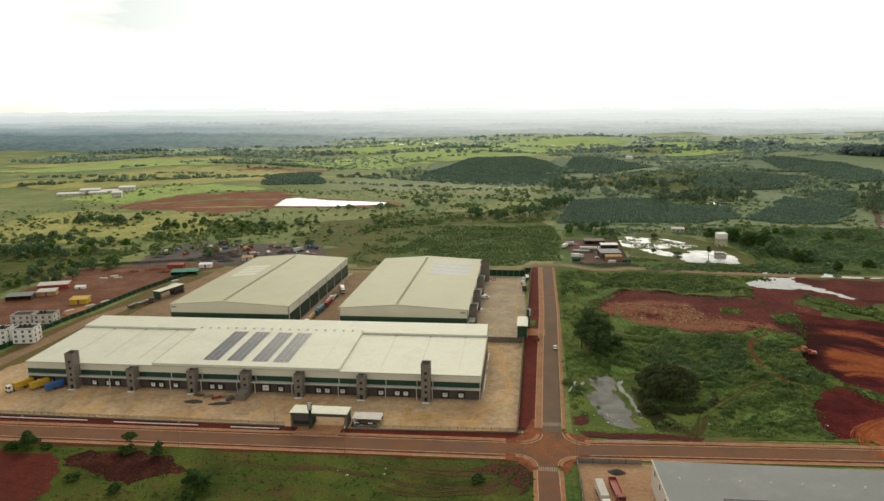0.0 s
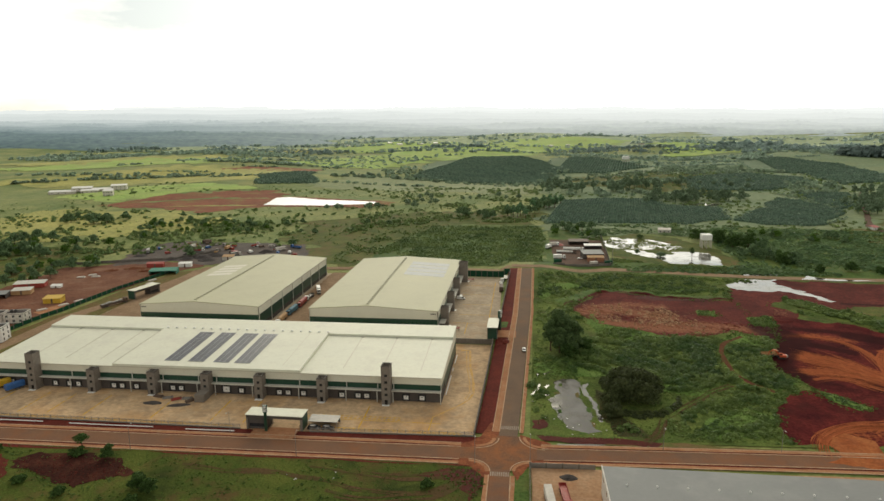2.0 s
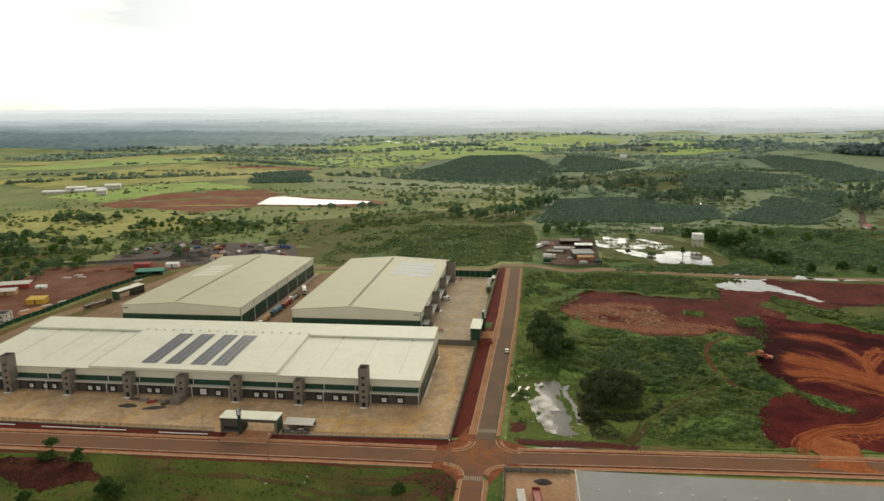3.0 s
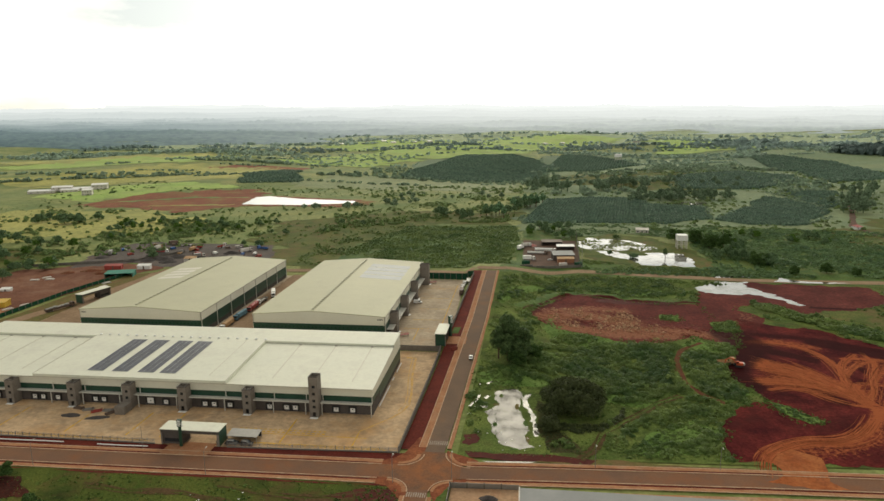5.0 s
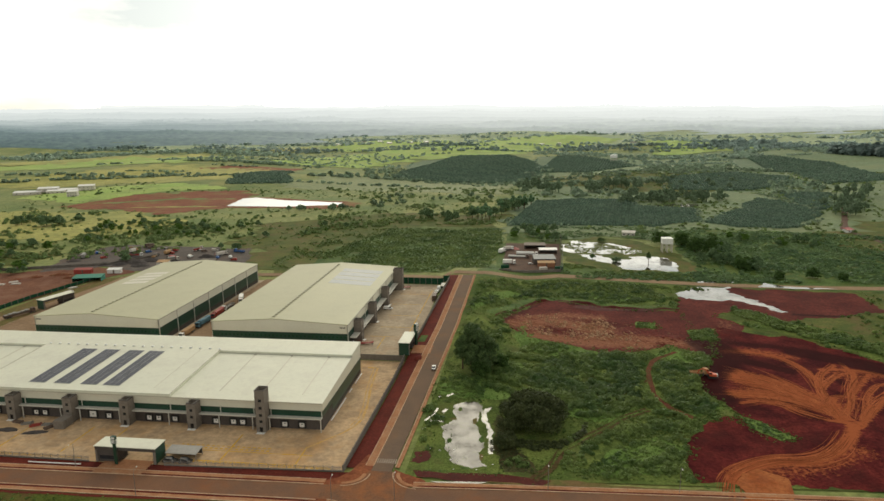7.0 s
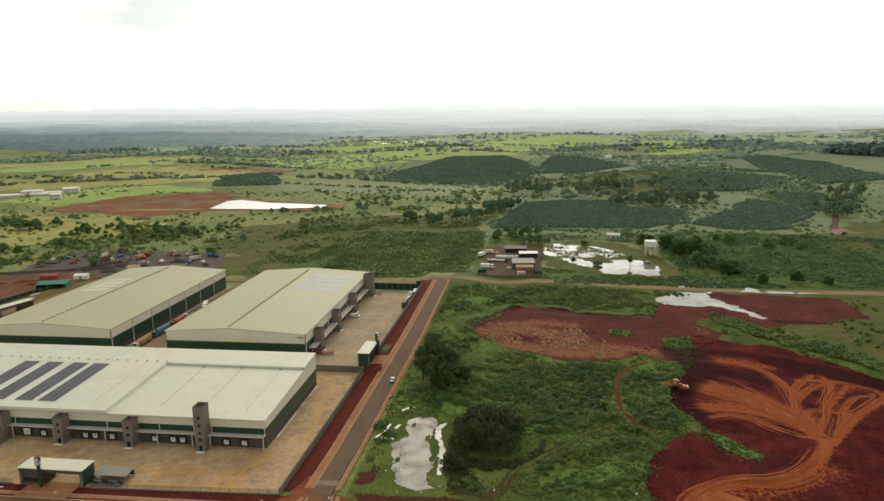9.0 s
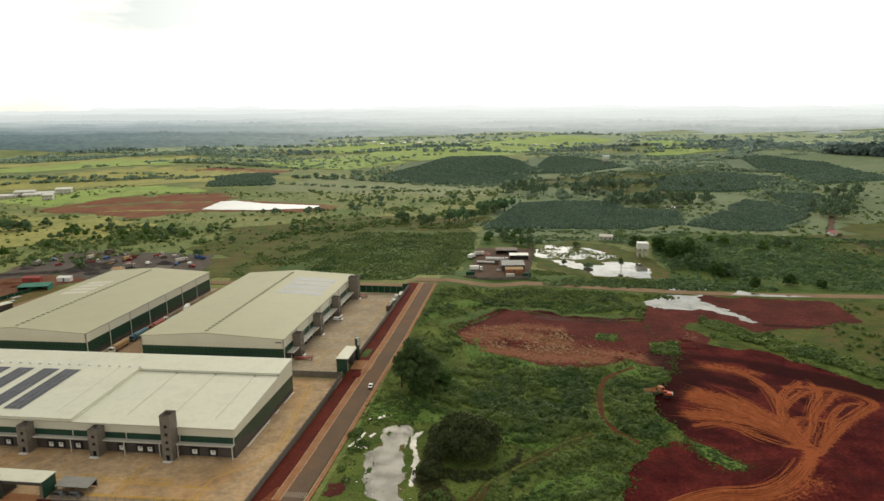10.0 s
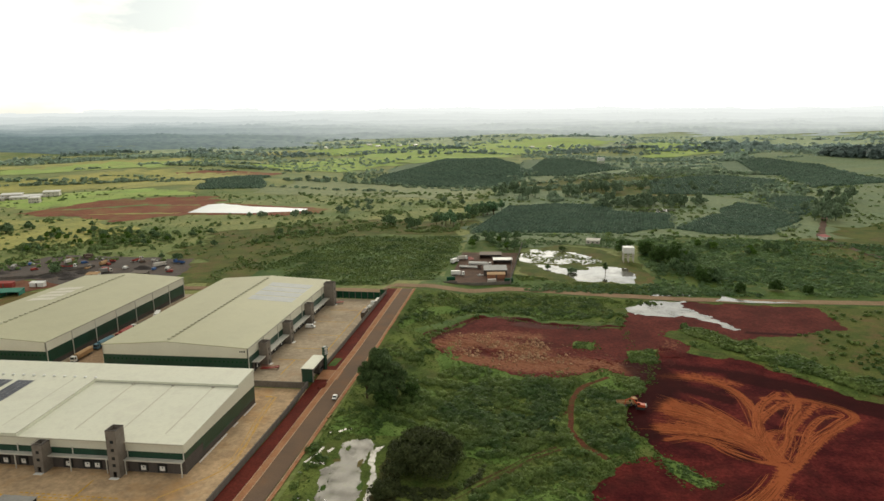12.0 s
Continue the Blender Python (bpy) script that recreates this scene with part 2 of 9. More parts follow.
CLODM = mat("pale_rubble_clods", (0.50, 0.33, 0.21), (0.36, 0.19, 0.11), 0.10, 1.2, 0.95, fine=0.3, island=0.3, spec=0.02)
RUTM = mat("pale_wheel_ruts", (0.380, 0.118, 0.045), (0.290, 0.078, 0.030), 0.2, 1.5, 0.9, fine=0.25, island=0.2, spec=0.02)
RUTD = mat("dark_wheel_ruts", (0.190, 0.048, 0.022), (0.260, 0.072, 0.028), 0.2, 1.5, 0.9, fine=0.25, island=0.35, spec=0.02)
ORANGE = mat("orange_track", (0.30, 0.085, 0.026), (0.38, 0.13, 0.045), 0.12, 0.9, 0.9, bump=0.3, fine=0.25, stain=((0.16, 0.042, 0.022), 0.5, 0.16), spec=0.06)
VERGE = mat("red_verge", (0.140, 0.027, 0.018), (0.095, 0.020, 0.015), 0.1, 1.0, 0.9, bump=0.4, fine=0.25, spec=0.06)
ASPHALT = mat("dusty_asphalt", (0.208, 0.108, 0.064), (0.165, 0.095, 0.064), 0.08, 2.5, 0.85, fine=0.12, stain=((0.25, 0.096, 0.040), 0.75, 0.06), spec=0.06)
ASPHALT2 = mat("worn_grey_brown_asphalt", (0.185, 0.122, 0.083), (0.150, 0.104, 0.076), 0.08, 2.5, 0.85, fine=0.12, stain=((0.24, 0.125, 0.065), 0.6, 0.06), spec=0.06)
PATHM = mat("ochre_paving", (0.420, 0.208, 0.108), (0.335, 0.155, 0.080), 0.2, 2.0, 0.9, fine=0.2, stain=((0.42, 0.28, 0.18), 0.5, 0.3), spec=0.06)
CORNER = mat("churned_orange_earth", (0.30, 0.105, 0.045), (0.20, 0.062, 0.032), 0.15, 0.9, 0.9, bump=0.4, fine=0.3, stain=((0.105, 0.026, 0.018), 0.8, 0.13), spec=0.06)
TRAILM = mat("trodden_red_path", (0.150, 0.056, 0.034), (0.110, 0.046, 0.026), 0.12, 0.9, 0.9, bump=0.3, fine=0.35, stain=((0.070, 0.082, 0.024), 0.85, 0.22), spec=0.02)
TRACKM = mat("muddy_foot_track", (0.105, 0.062, 0.034), (0.080, 0.058, 0.024), 0.12, 0.9, 0.9, bump=0.3, fine=0.35, stain=((0.060, 0.080, 0.020), 0.9, 0.22), spec=0.02)
KERB = mat("pale_kerb", (0.54, 0.39, 0.27), (0.44, 0.26, 0.16), 0.3, 2.0, 0.9, fine=0.2, spec=0.06)
DIRT = mat("dirt_road", (0.315, 0.215, 0.135), (0.250, 0.165, 0.100), 0.06, 0.8, 0.9, fine=0.2, bump=0.2, spec=0.06)
YARD = mat("stained_concrete_yard", (0.620, 0.430, 0.258), (0.450, 0.325, 0.205), 0.045, 0.5, 0.8, fine=0.2, stain=((0.50, 0.285, 0.12), 0.75, 0.05), stain2=((0.25, 0.18, 0.12), 0.62, 0.14), spec=0.06, vary=0.035, placed=True)
YARD2 = mat("weathered_concrete_yard", (0.47, 0.375, 0.265), (0.36, 0.29, 0.21), 0.045, 0.5, 0.8, fine=0.2, stain=((0.42, 0.27, 0.16), 0.6, 0.06), spec=0.06, vary=0.07, placed=True)
FADED = mat("faded_yellow_paint", (0.600, 0.355, 0.095), (0.560, 0.360, 0.160), 0.3, 1.6, 0.8, fine=0.25, stain=((0.50, 0.35, 0.21), 0.9, 0.3), spec=0.06)
YELLOW = mat("worn_yellow_paint", (0.680, 0.391, 0.025), (0.561, 0.323, 0.043), 0.5, 2.0, 0.8, fine=0.25, stain=((0.50, 0.36, 0.20), 0.85, 0.35), spec=0.06)
WHITEPAINT = mat("white_road_paint", (0.360, 0.300, 0.240), (0.260, 0.190, 0.135), 0.8, 3.0, 0.8, fine=0.2)
ROOF = mat("cream_roof_sheet", (0.730, 0.728, 0.595), (0.694, 0.698, 0.578), 0.03, 0.8, 0.58, fine=0.03, ridge=(0, 0.9), bump=0.10, stain=((0.60, 0.58, 0.49), 0.5, 0.09), stain2=((0.58, 0.565, 0.465), 0.35, 0.35), spec=0.34)
ROOF2 = mat("beige_roof_sheet", (0.476, 0.462, 0.306), (0.448, 0.436, 0.292), 0.03, 0.8, 0.62, fine=0.03, ridge=(1, 0.9), bump=0.12, stain=((0.40, 0.38, 0.265), 0.35, 0.12), spec=0.3)
CLAD = mat("cream_wall_cladding", (0.693, 0.674, 0.557), (0.651, 0.631, 0.525), 0.05, 1.0, 0.55, fine=0.03, ridge=(2, 0.6), bump=0.08)
FLASH = mat("flashing", (0.52, 0.49, 0.39), (0.46, 0.43, 0.35), 0.2, 2.0, 0.5, fine=0.05)
SEAM = mat("roof_seam_sheet", (0.60, 0.565, 0.46), (0.57, 0.54, 0.44), 0.2, 2.0, 0.5, fine=0.04)
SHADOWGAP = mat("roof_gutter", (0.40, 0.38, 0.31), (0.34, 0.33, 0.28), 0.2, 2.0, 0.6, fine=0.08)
GREEN = mat("dark_green_cladding", (0.008, 0.045, 0.026), (0.011, 0.060, 0.036), 0.15, 1.5, 0.4, fine=0.15, ridge=(0, 1.2), bump=0.15)
GREENS = mat("dark_green_side_cladding", (0.008, 0.045, 0.026), (0.011, 0.060, 0.036), 0.15, 1.5, 0.4, fine=0.15, ridge=(1, 1.2), bump=0.15)
GREY = mat("grey_rendered_block", (0.110, 0.096, 0.088), (0.088, 0.078, 0.072), 0.12, 1.2, 0.85, fine=0.1, bump=0.15, stain=((0.12, 0.10, 0.09), 0.5, 0.3), spec=0.06)
TOWERM = mat("grey_tower_concrete", (0.235, 0.205, 0.175), (0.19, 0.168, 0.145), 0.15, 1.2, 0.85, fine=0.1, bump=0.15, stain=((0.15, 0.125, 0.105), 0.6, 0.35), spec=0.06)
SLAB = mat("pale_canopy_slab", (0.60, 0.58, 0.52), (0.53, 0.51, 0.46), 0.2, 1.5, 0.6, fine=0.06)
COLM = mat("cream_steel_column", (0.62, 0.60, 0.53), (0.56, 0.54, 0.48), 0.3, 2.0, 0.5, fine=0.05)
DOORM = mat("white_dock_door", (0.86, 0.85, 0.82), (0.80, 0.79, 0.76), 0.5, 2.0, 0.5, fine=0.05)
RUBBER = mat("black_rubber", (0.02, 0.02, 0.02), (0.03, 0.03, 0.03), 1.0, 5.0, 0.8, fine=0.1)
DARK = mat("dark_opening", (0.022, 0.022, 0.022), (0.03, 0.03, 0.028), 1.0, 3.0, 0.5, fine=0.1)
PVCELL = mat("solar_cells", (0.070, 0.076, 0.098), (0.090, 0.096, 0.118), 0.3, 2.0, 0.38, fine=0.15, vary=0.2, spec=0.22)
PVFRAME = mat("aluminium_frame", (0.44, 0.44, 0.44), (0.38, 0.38, 0.38), 1.0, 4.0, 0.5, metal=0.2, fine=0.05)
SKYLIGHT = mat("milky_rooflight", (0.345, 0.365, 0.375), (0.400, 0.415, 0.410), 0.2, 2.0, 0.6, fine=0.06)
FENCEW = mat("grey_boundary_wall", (0.20, 0.18, 0.155), (0.15, 0.135, 0.12), 0.2, 1.5, 0.9, fine=0.15, bump=0.2, spec=0.06)
STEEL = mat("galvanised_steel", (0.30, 0.29, 0.27), (0.25, 0.24, 0.225), 0.4, 3.0, 0.5, metal=0.4, fine=0.1)
RIDGEM = mat("ridge_vent_sheet", (0.41, 0.395, 0.272), (0.37, 0.36, 0.256), 0.3, 2.0, 0.6, fine=0.08)
GREENNET = mat("green_mesh_fence", (0.020, 0.085, 0.045), (0.014, 0.06, 0.035), 0.3, 2.0, 0.8, fine=0.25, spec=0.06)
TEAL = mat("teal_shade_net", (0.02, 0.22, 0.15), (0.015, 0.17, 0.12), 0.3, 2.0, 0.7, fine=0.2)
WHITE = mat("white_paint", (0.840, 0.830, 0.800), (0.780, 0.770, 0.740), 0.2, 2.0, 0.5, fine=0.05)
OFFWHITE = mat("weathered_white_plaster", (0.64, 0.60, 0.54), (0.55, 0.51, 0.46), 0.3, 2.0, 0.8, fine=0.1, stain=((0.45, 0.37, 0.30), 0.5, 0.4))
GREYROOF = mat("grey_roof_sheet", (0.238, 0.245, 0.239), (0.219, 0.224, 0.222), 0.04, 0.8, 0.6, spec=0.2, fine=0.03, ridge=(1, 0.9), bump=0.12, stain=((0.29, 0.29, 0.28), 0.5, 0.09))
GLASS = mat("dark_window_glass", (0.025, 0.03, 0.035), (0.035, 0.04, 0.045), 0.5, 2.0, 0.08, fine=0.05)
CELLRED = mat("red_paint", (0.36, 0.045, 0.03), (0.28, 0.04, 0.03), 0.4, 2.0, 0.55, fine=0.15)
ORANGEP = mat("orange_machine_paint", (0.62, 0.10, 0.03), (0.52, 0.09, 0.03), 0.5, 2.0, 0.5, fine=0.12)
YELLOWP = mat("yellow_paint", (0.62, 0.40, 0.03), (0.55, 0.34, 0.03), 0.4, 2.0, 0.5, fine=0.1)
RUSTW = mat("orange_block_wall", (0.34, 0.15, 0.075), (0.28, 0.13, 0.07), 0.5, 2.0, 0.85, fine=0.15)
BLUEP = mat("blue_paint", (0.03, 0.12, 0.34), (0.03, 0.10, 0.28), 0.4, 2.0, 0.5, fine=0.12)
SLATE = mat("faded_blue_tarpaulin", (0.09, 0.21, 0.27), (0.07, 0.16, 0.22), 0.4, 2.0, 0.7, fine=0.15)
TANP = mat("tan_tarpaulin", (0.45, 0.27, 0.12), (0.38, 0.23, 0.11), 0.4, 2.0, 0.8, fine=0.15)
BROWNP = mat("dull_brown_paint", (0.14, 0.09, 0.065), (0.11, 0.075, 0.055), 0.4, 2.0, 0.7, fine=0.15)
CHARCOAL = mat("dark_gravel", (0.095, 0.085, 0.080), (0.070, 0.062, 0.060), 0.1, 1.2, 0.95, fine=0.3, bump=0.4, spec=0.06)
BARK = mat("bark", (0.13, 0.095, 0.065), (0.09, 0.065, 0.045), 0.5, 3.0, 0.95, fine=0.25, bump=0.4, spec=0.06)
LEAF = mat("green_leaves", (0.089, 0.169, 0.032), (0.129, 0.217, 0.045), 0.2, 1.0, 0.6, fine=0.2, island=0.45, spec=0.08, leafy=0.45)
LEAFN = mat("deep_green_leaves", (0.076, 0.126, 0.048), (0.118, 0.174, 0.066), 0.25, 1.0, 0.6, fine=0.25, island=0.3, spec=0.08, leafy=0.3)
LEAFO = mat("dark_olive_leaves", (0.060, 0.076, 0.031), (0.088, 0.106, 0.042), 0.25, 1.0, 0.6, fine=0.25, island=0.25, spec=0.08, leafy=0.3)
# LEAFM, LEAFF and LEAFW carry distance haze as paler, bluer leaf colour
LEAFM = mat("hazed_hedge_leaves", (0.126, 0.199, 0.098), (0.165, 0.245, 0.116), 0.2, 1.0, 0.6, fine=0.2, island=0.4, spec=0.08, leafy=0.4)
LEAFF = mat("hazed_far_leaves", (0.165, 0.237, 0.149), (0.215, 0.292, 0.176), 0.2, 1.0, 0.6, fine=0.2, island=0.35, spec=0.08, leafy=0.4)
LEAFD = mat("dark_leaves", (0.061, 0.112, 0.032), (0.084, 0.144, 0.039), 0.2, 1.0, 0.6, fine=0.2, island=0.45, spec=0.08, leafy=0.45)
LEAFW = mat("hazed_bluish_leaves", (0.133, 0.237, 0.124), (0.179, 0.308, 0.154), 0.2, 1.0, 0.6, fine=0.2, island=0.4, spec=0.08, leafy=0.45)
SHRUB = mat("scrub_leaves", (0.085, 0.152, 0.047), (0.235, 0.312, 0.094), 0.045, 0.3, 0.6, fine=0.2, island=0.22, spec=0.08, leafy=0.45)
SHRUBB = mat("bluish_thicket_leaves", (0.062, 0.116, 0.042), (0.150, 0.220, 0.080), 0.06, 0.5, 0.6, fine=0.25, island=0.22, spec=0.08, leafy=0.4)
WEED = mat("weedy_grass", (0.075, 0.128, 0.036), (0.162, 0.226, 0.066), 0.05, 0.5, 0.7, fine=0.25, island=0.22, spec=0.02, leafy=0.35)
SCRUB = mat("olive_scrub_leaves", (0.167, 0.252, 0.091), (0.240, 0.313, 0.118), 0.02, 0.2, 0.65, fine=0.2, island=0.4, spec=0.08, leafy=0.45)
# the extra blue is mid-distance haze painted into the scrub leaves
SHRUBE = mat("hazed_scrub_leaves", (0.100, 0.182, 0.082), (0.225, 0.326, 0.142), 0.03, 0.3, 0.6, fine=0.2, island=0.25, spec=0.08, leafy=0.45)
REED = mat("pale_reeds", (0.24, 0.31, 0.085), (0.33, 0.36, 0.12), 0.1, 0.6, 0.7, fine=0.2, island=0.35, spec=0.06, leafy=0.5)
# orchard leaves and floor are lifted and blued to stand for haze
COFFEE = mat("hazed_orchard_leaves", (0.118, 0.193, 0.137), (0.148, 0.228, 0.157), 0.02, 0.2, 0.55, fine=0.2, island=0.22, spec=0.08, leafy=0.45)
# cloud shade over the east, then haze, worked into the grass colour
EASTGRASS = mat("shaded_hazed_pasture", (0.134, 0.193, 0.101), (0.188, 0.231, 0.121), 0.01, 0.2, 0.85, fine=0.3, stain=((0.18, 0.20, 0.085), 0.6, 0.012), spec=0.06, sheen=0.02)
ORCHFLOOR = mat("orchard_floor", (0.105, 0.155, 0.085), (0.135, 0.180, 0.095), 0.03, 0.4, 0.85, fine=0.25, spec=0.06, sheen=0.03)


def water_mat(name, lo, hi):
    """Still muddy water stained with weed, its gloss patched to mimic reflected cloud."""
    m = mat(name, (0.06, 0.056, 0.046), (0.08, 0.07, 0.056), 0.1, 1.0, 0.03, fine=0.1, stain=((0.07, 0.075, 0.035), 0.8, 0.28))
    t = m.node_tree
    p = t.nodes["Principled BSDF"]
    p.inputs["IOR"].default_value = 1.33
    co, n, r = t.nodes.new("ShaderNodeTexCoord"), t.nodes.new("ShaderNodeTexNoise"), t.nodes.new("ShaderNodeMapRange")
    n.inputs["Scale"].default_value, n.inputs["Detail"].default_value, n.inputs["Roughness"].default_value = 0.11, 6, 0.6
    r.inputs[1].default_value, r.inputs[2].default_value, r.inputs[3].default_value, r.inputs[4].default_value = 0.44, 0.60, 0.03, 0.2
    t.links.new(co.outputs["Object"], n.inputs["Vector"])
    t.links.new(n.outputs[0], r.inputs[0])
    t.links.new(r.outputs[0], p.inputs["Roughness"])
    g = t.nodes.new("ShaderNodeMapRange")
    g.inputs[1].default_value, g.inputs[2].default_value, g.inputs[3].default_value, g.inputs[4].default_value = 0.38, 0.62, hi, lo
    t.links.new(n.outputs[0], g.inputs[0])
    t.links.new(g.outputs[0], p.inputs["Specular IOR Level"])
    return m


WATER = water_mat("flood_water", 0.30, 0.62)
PONDW = water_mat("muddy_pond_water", 0.12, 0.31)
# the white sky reflection is painted into this water's base colour
LINER = mat("sky_white_lake_water", (0.55, 0.56, 0.53), (0.60, 0.60, 0.57), 0.02, 0.2, 0.15, fine=0.03)


def hazy(name, far):
    """Far land with haze painted into its colour and glow: pale, with faint streaks of fields and woods."""
    m = bpy.data.materials.new(name)
    m.use_nodes = True
    t = m.node_tree
    N, L = t.nodes.new, t.links.new
    t.nodes.clear()
    out, mix = N("ShaderNodeOutputMaterial"), N("ShaderNodeMixShader")
    dif, em = N("ShaderNodeBsdfDiffuse"), N("ShaderNodeEmission")
    co, mp, n1 = N("ShaderNodeTexCoord"), N("ShaderNodeMapping"), N("ShaderNodeTexNoise")
    mp.inputs["Scale"].default_value = (0.028, 0.028, 0.09)
    n1.inputs["Scale"].default_value, n1.inputs["Detail"].default_value, n1.inputs["Roughness"].default_value = 1.0, 8, 0.65
    L(co.outputs["Object"], mp.inputs[0])
    L(mp.outputs[0], n1.inputs["Vector"])
    r = N("ShaderNodeValToRGB")
    r.color_ramp.elements[0].position, r.color_ramp.elements[1].position = 0.34, 0.70
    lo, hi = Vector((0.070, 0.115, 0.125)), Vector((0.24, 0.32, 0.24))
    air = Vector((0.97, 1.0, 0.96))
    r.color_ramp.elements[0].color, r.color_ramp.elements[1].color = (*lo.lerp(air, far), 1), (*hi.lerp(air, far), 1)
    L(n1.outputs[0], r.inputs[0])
    # the painted haze is brighter towards the veiled sun, darker and bluer in the west
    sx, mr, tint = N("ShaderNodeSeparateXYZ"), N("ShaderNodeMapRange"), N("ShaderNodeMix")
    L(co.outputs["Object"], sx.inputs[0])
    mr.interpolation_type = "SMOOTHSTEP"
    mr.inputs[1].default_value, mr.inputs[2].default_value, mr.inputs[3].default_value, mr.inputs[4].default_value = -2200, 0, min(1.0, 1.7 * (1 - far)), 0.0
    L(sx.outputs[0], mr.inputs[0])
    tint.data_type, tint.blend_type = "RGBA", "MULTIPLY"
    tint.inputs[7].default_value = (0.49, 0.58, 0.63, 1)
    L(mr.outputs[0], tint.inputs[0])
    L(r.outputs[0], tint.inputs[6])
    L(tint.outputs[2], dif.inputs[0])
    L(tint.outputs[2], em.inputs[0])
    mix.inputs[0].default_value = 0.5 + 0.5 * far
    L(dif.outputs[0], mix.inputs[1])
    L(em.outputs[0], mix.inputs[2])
    L(mix.outputs[0], out.inputs[0])
    return m

# ---- helpers for building ----
from mathutils import geometry


def link(name, me, material, parent=None, label="", kind="", category="", group=""):
    me.materials.append(material)
    ob = new(name, me)
    if parent is not None:
        ob.parent = parent
    return tagged(ob, label, category, group, kind)


def part(name, bm, material, parent, label=""):
    me = bpy.data.meshes.new(name)
    bm.to_mesh(me)
    bm.free()
    return link(name, me, material, parent, label)


def piece(name, me, parent, m):
    """A piece that shares its mesh with its like."""
    ob = new(name, me)
    ob.parent = parent
    ob.matrix_basis = m
    return ob


def thing(name, m, label, category, group=""):
    e = new(name)
    e.empty_display_size = 0.5
    e.matrix_basis = m
    return tagged(e, label, category, group)


def boxes(*dims, bevel=0.0):
    """A mesh of boxes (x0, x1, y0, y1, z0, z1)."""
    bm = bmesh.new()
    for x0, x1, y0, y1, z0, z1 in dims:
        v = [bm.verts.new((x, y, z)) for z in (z0, z1) for y in (y0, y1) for x in (x0, x1)]
        for f in ((0, 2, 3, 1), (4, 5, 7, 6), (0, 1, 5, 4), (2, 6, 7, 3), (0, 4, 6, 2), (1, 3, 7, 5)):
            bm.faces.new([v[i] for i in f])
    if bevel:
        bmesh.ops.bevel(bm, geom=bm.edges[:], offset=bevel, segments=1, affect="EDGES")
    return bm


def prism(outline, axis, a, b):
    """An outline in the two other axes, drawn out along the axis from a to b."""
    bm = bmesh.new()

    def at(p, q, s):
        return {0: (s, p, q), 1: (p, s, q), 2: (p, q, s)}[axis]

    lo = [bm.verts.new(at(p, q, a)) for p, q in outline]
    hi = [bm.verts.new(at(p, q, b)) for p, q in outline]
    n = len(outline)
    bm.faces.new(lo[::-1])
    bm.faces.new(hi)
    for i in range(n):
        bm.faces.new((lo[i], lo[(i + 1) % n], hi[(i + 1) % n], hi[i]))
    bmesh.ops.recalc_face_normals(bm, faces=bm.faces[:])
    return bm


def tube(pts, radius, sides=8, taper=1.0):
    bm = bmesh.new()
    rings = []
    n = len(pts)
    for i, p in enumerate(pts):
        p = Vector(p)
        d = (Vector(pts[min(i + 1, n - 1)]) - Vector(pts[max(i - 1, 0)])).normalized()
        u = d.orthogonal().normalized()
        w = d.cross(u)
        r = radius * (1 + (taper - 1) * i / max(1, n - 1))
        rings.append([bm.verts.new(p + r * (math.cos(a) * u + math.sin(a) * w)) for a in [2 * math.pi * k / sides for k in range(sides)]])
    for a, b in zip(rings, rings[1:]):
        for k in range(sides):
            bm.faces.new((a[k], a[(k + 1) % sides], b[(k + 1) % sides], b[k]))
    bm.faces.new(rings[0][::-1])
    bm.faces.new(rings[-1])
    return bm


def join(*bms):
    out = bmesh.new()
    for b in bms:
        me = bpy.data.meshes.new("tmp")
        b.to_mesh(me)
        b.free()
        out.from_mesh(me)
        bpy.data.meshes.remove(me)
    return out


def fast_mesh(name, verts, faces):
    """A mesh from arrays of corners and of equal-sided faces."""
    me = bpy.data.meshes.new(name)
    n, k = faces.shape
    me.vertices.add(len(verts))
    me.vertices.foreach_set("co", np.asarray(verts, np.float32).ravel())
    me.loops.add(n * k)
    me.loops.foreach_set("vertex_index", np.asarray(faces, np.int32).ravel())
    me.polygons.add(n)
    me.polygons.foreach_set("loop_start", np.arange(0, n * k, k, dtype=np.int32))
    me.update(calc_edges=True)
    return me


# ---- the lie of the land ----
def sm(v):
    v = min(1.0, max(0.0, v))
    return v * v * (3 - 2 * v)


def roll(x, y):
    return math.sin(x * 0.0031 + 1.3) * math.cos(y * 0.0023 + 0.4) + 0.5 * math.sin(x * 0.0071 + y * 0.0049) + 0.35 * math.sin(x * 0.011 - y * 0.009 + 2)


BACK = 2.9  # level of the rear yard


def land(x, y):
    west = BACK * sm((y - 45) / 50)
    lane = 7.5 * min(1.0, max(0.0, y / 225))
    east = 1.5 * sm((y - 100) / 200)
    a, b = sm((x - 16) / 8), sm((x - 44) / 40)
    z = (1 - a) * west + a * (1 - b) * lane + b * east
    z += (2 - z) * sm((y - 238) / 60)
    z += 9 * roll(x, y) * sm((math.hypot(x, y) - 450) / 700)
    d = max(0.0, y - 1300)
    return z + 55 * (d / 3300) ** 1.5



def inside(x, y, poly):
    c = False
    for (x0, y0), (x1, y1) in zip(poly, poly[1:] + poly[:1]):
        if (y0 > y) != (y1 > y) and x < (x1 - x0) * (y - y0) / (y1 - y0) + x0:
            c = not c
    return c


YARD1_POLY = [(-240, -32.2), (-60, -32.2), (15.7, -29.2), (18.2, 75.8), (-224, 75.8), (-226, 40), (-240, 20)]
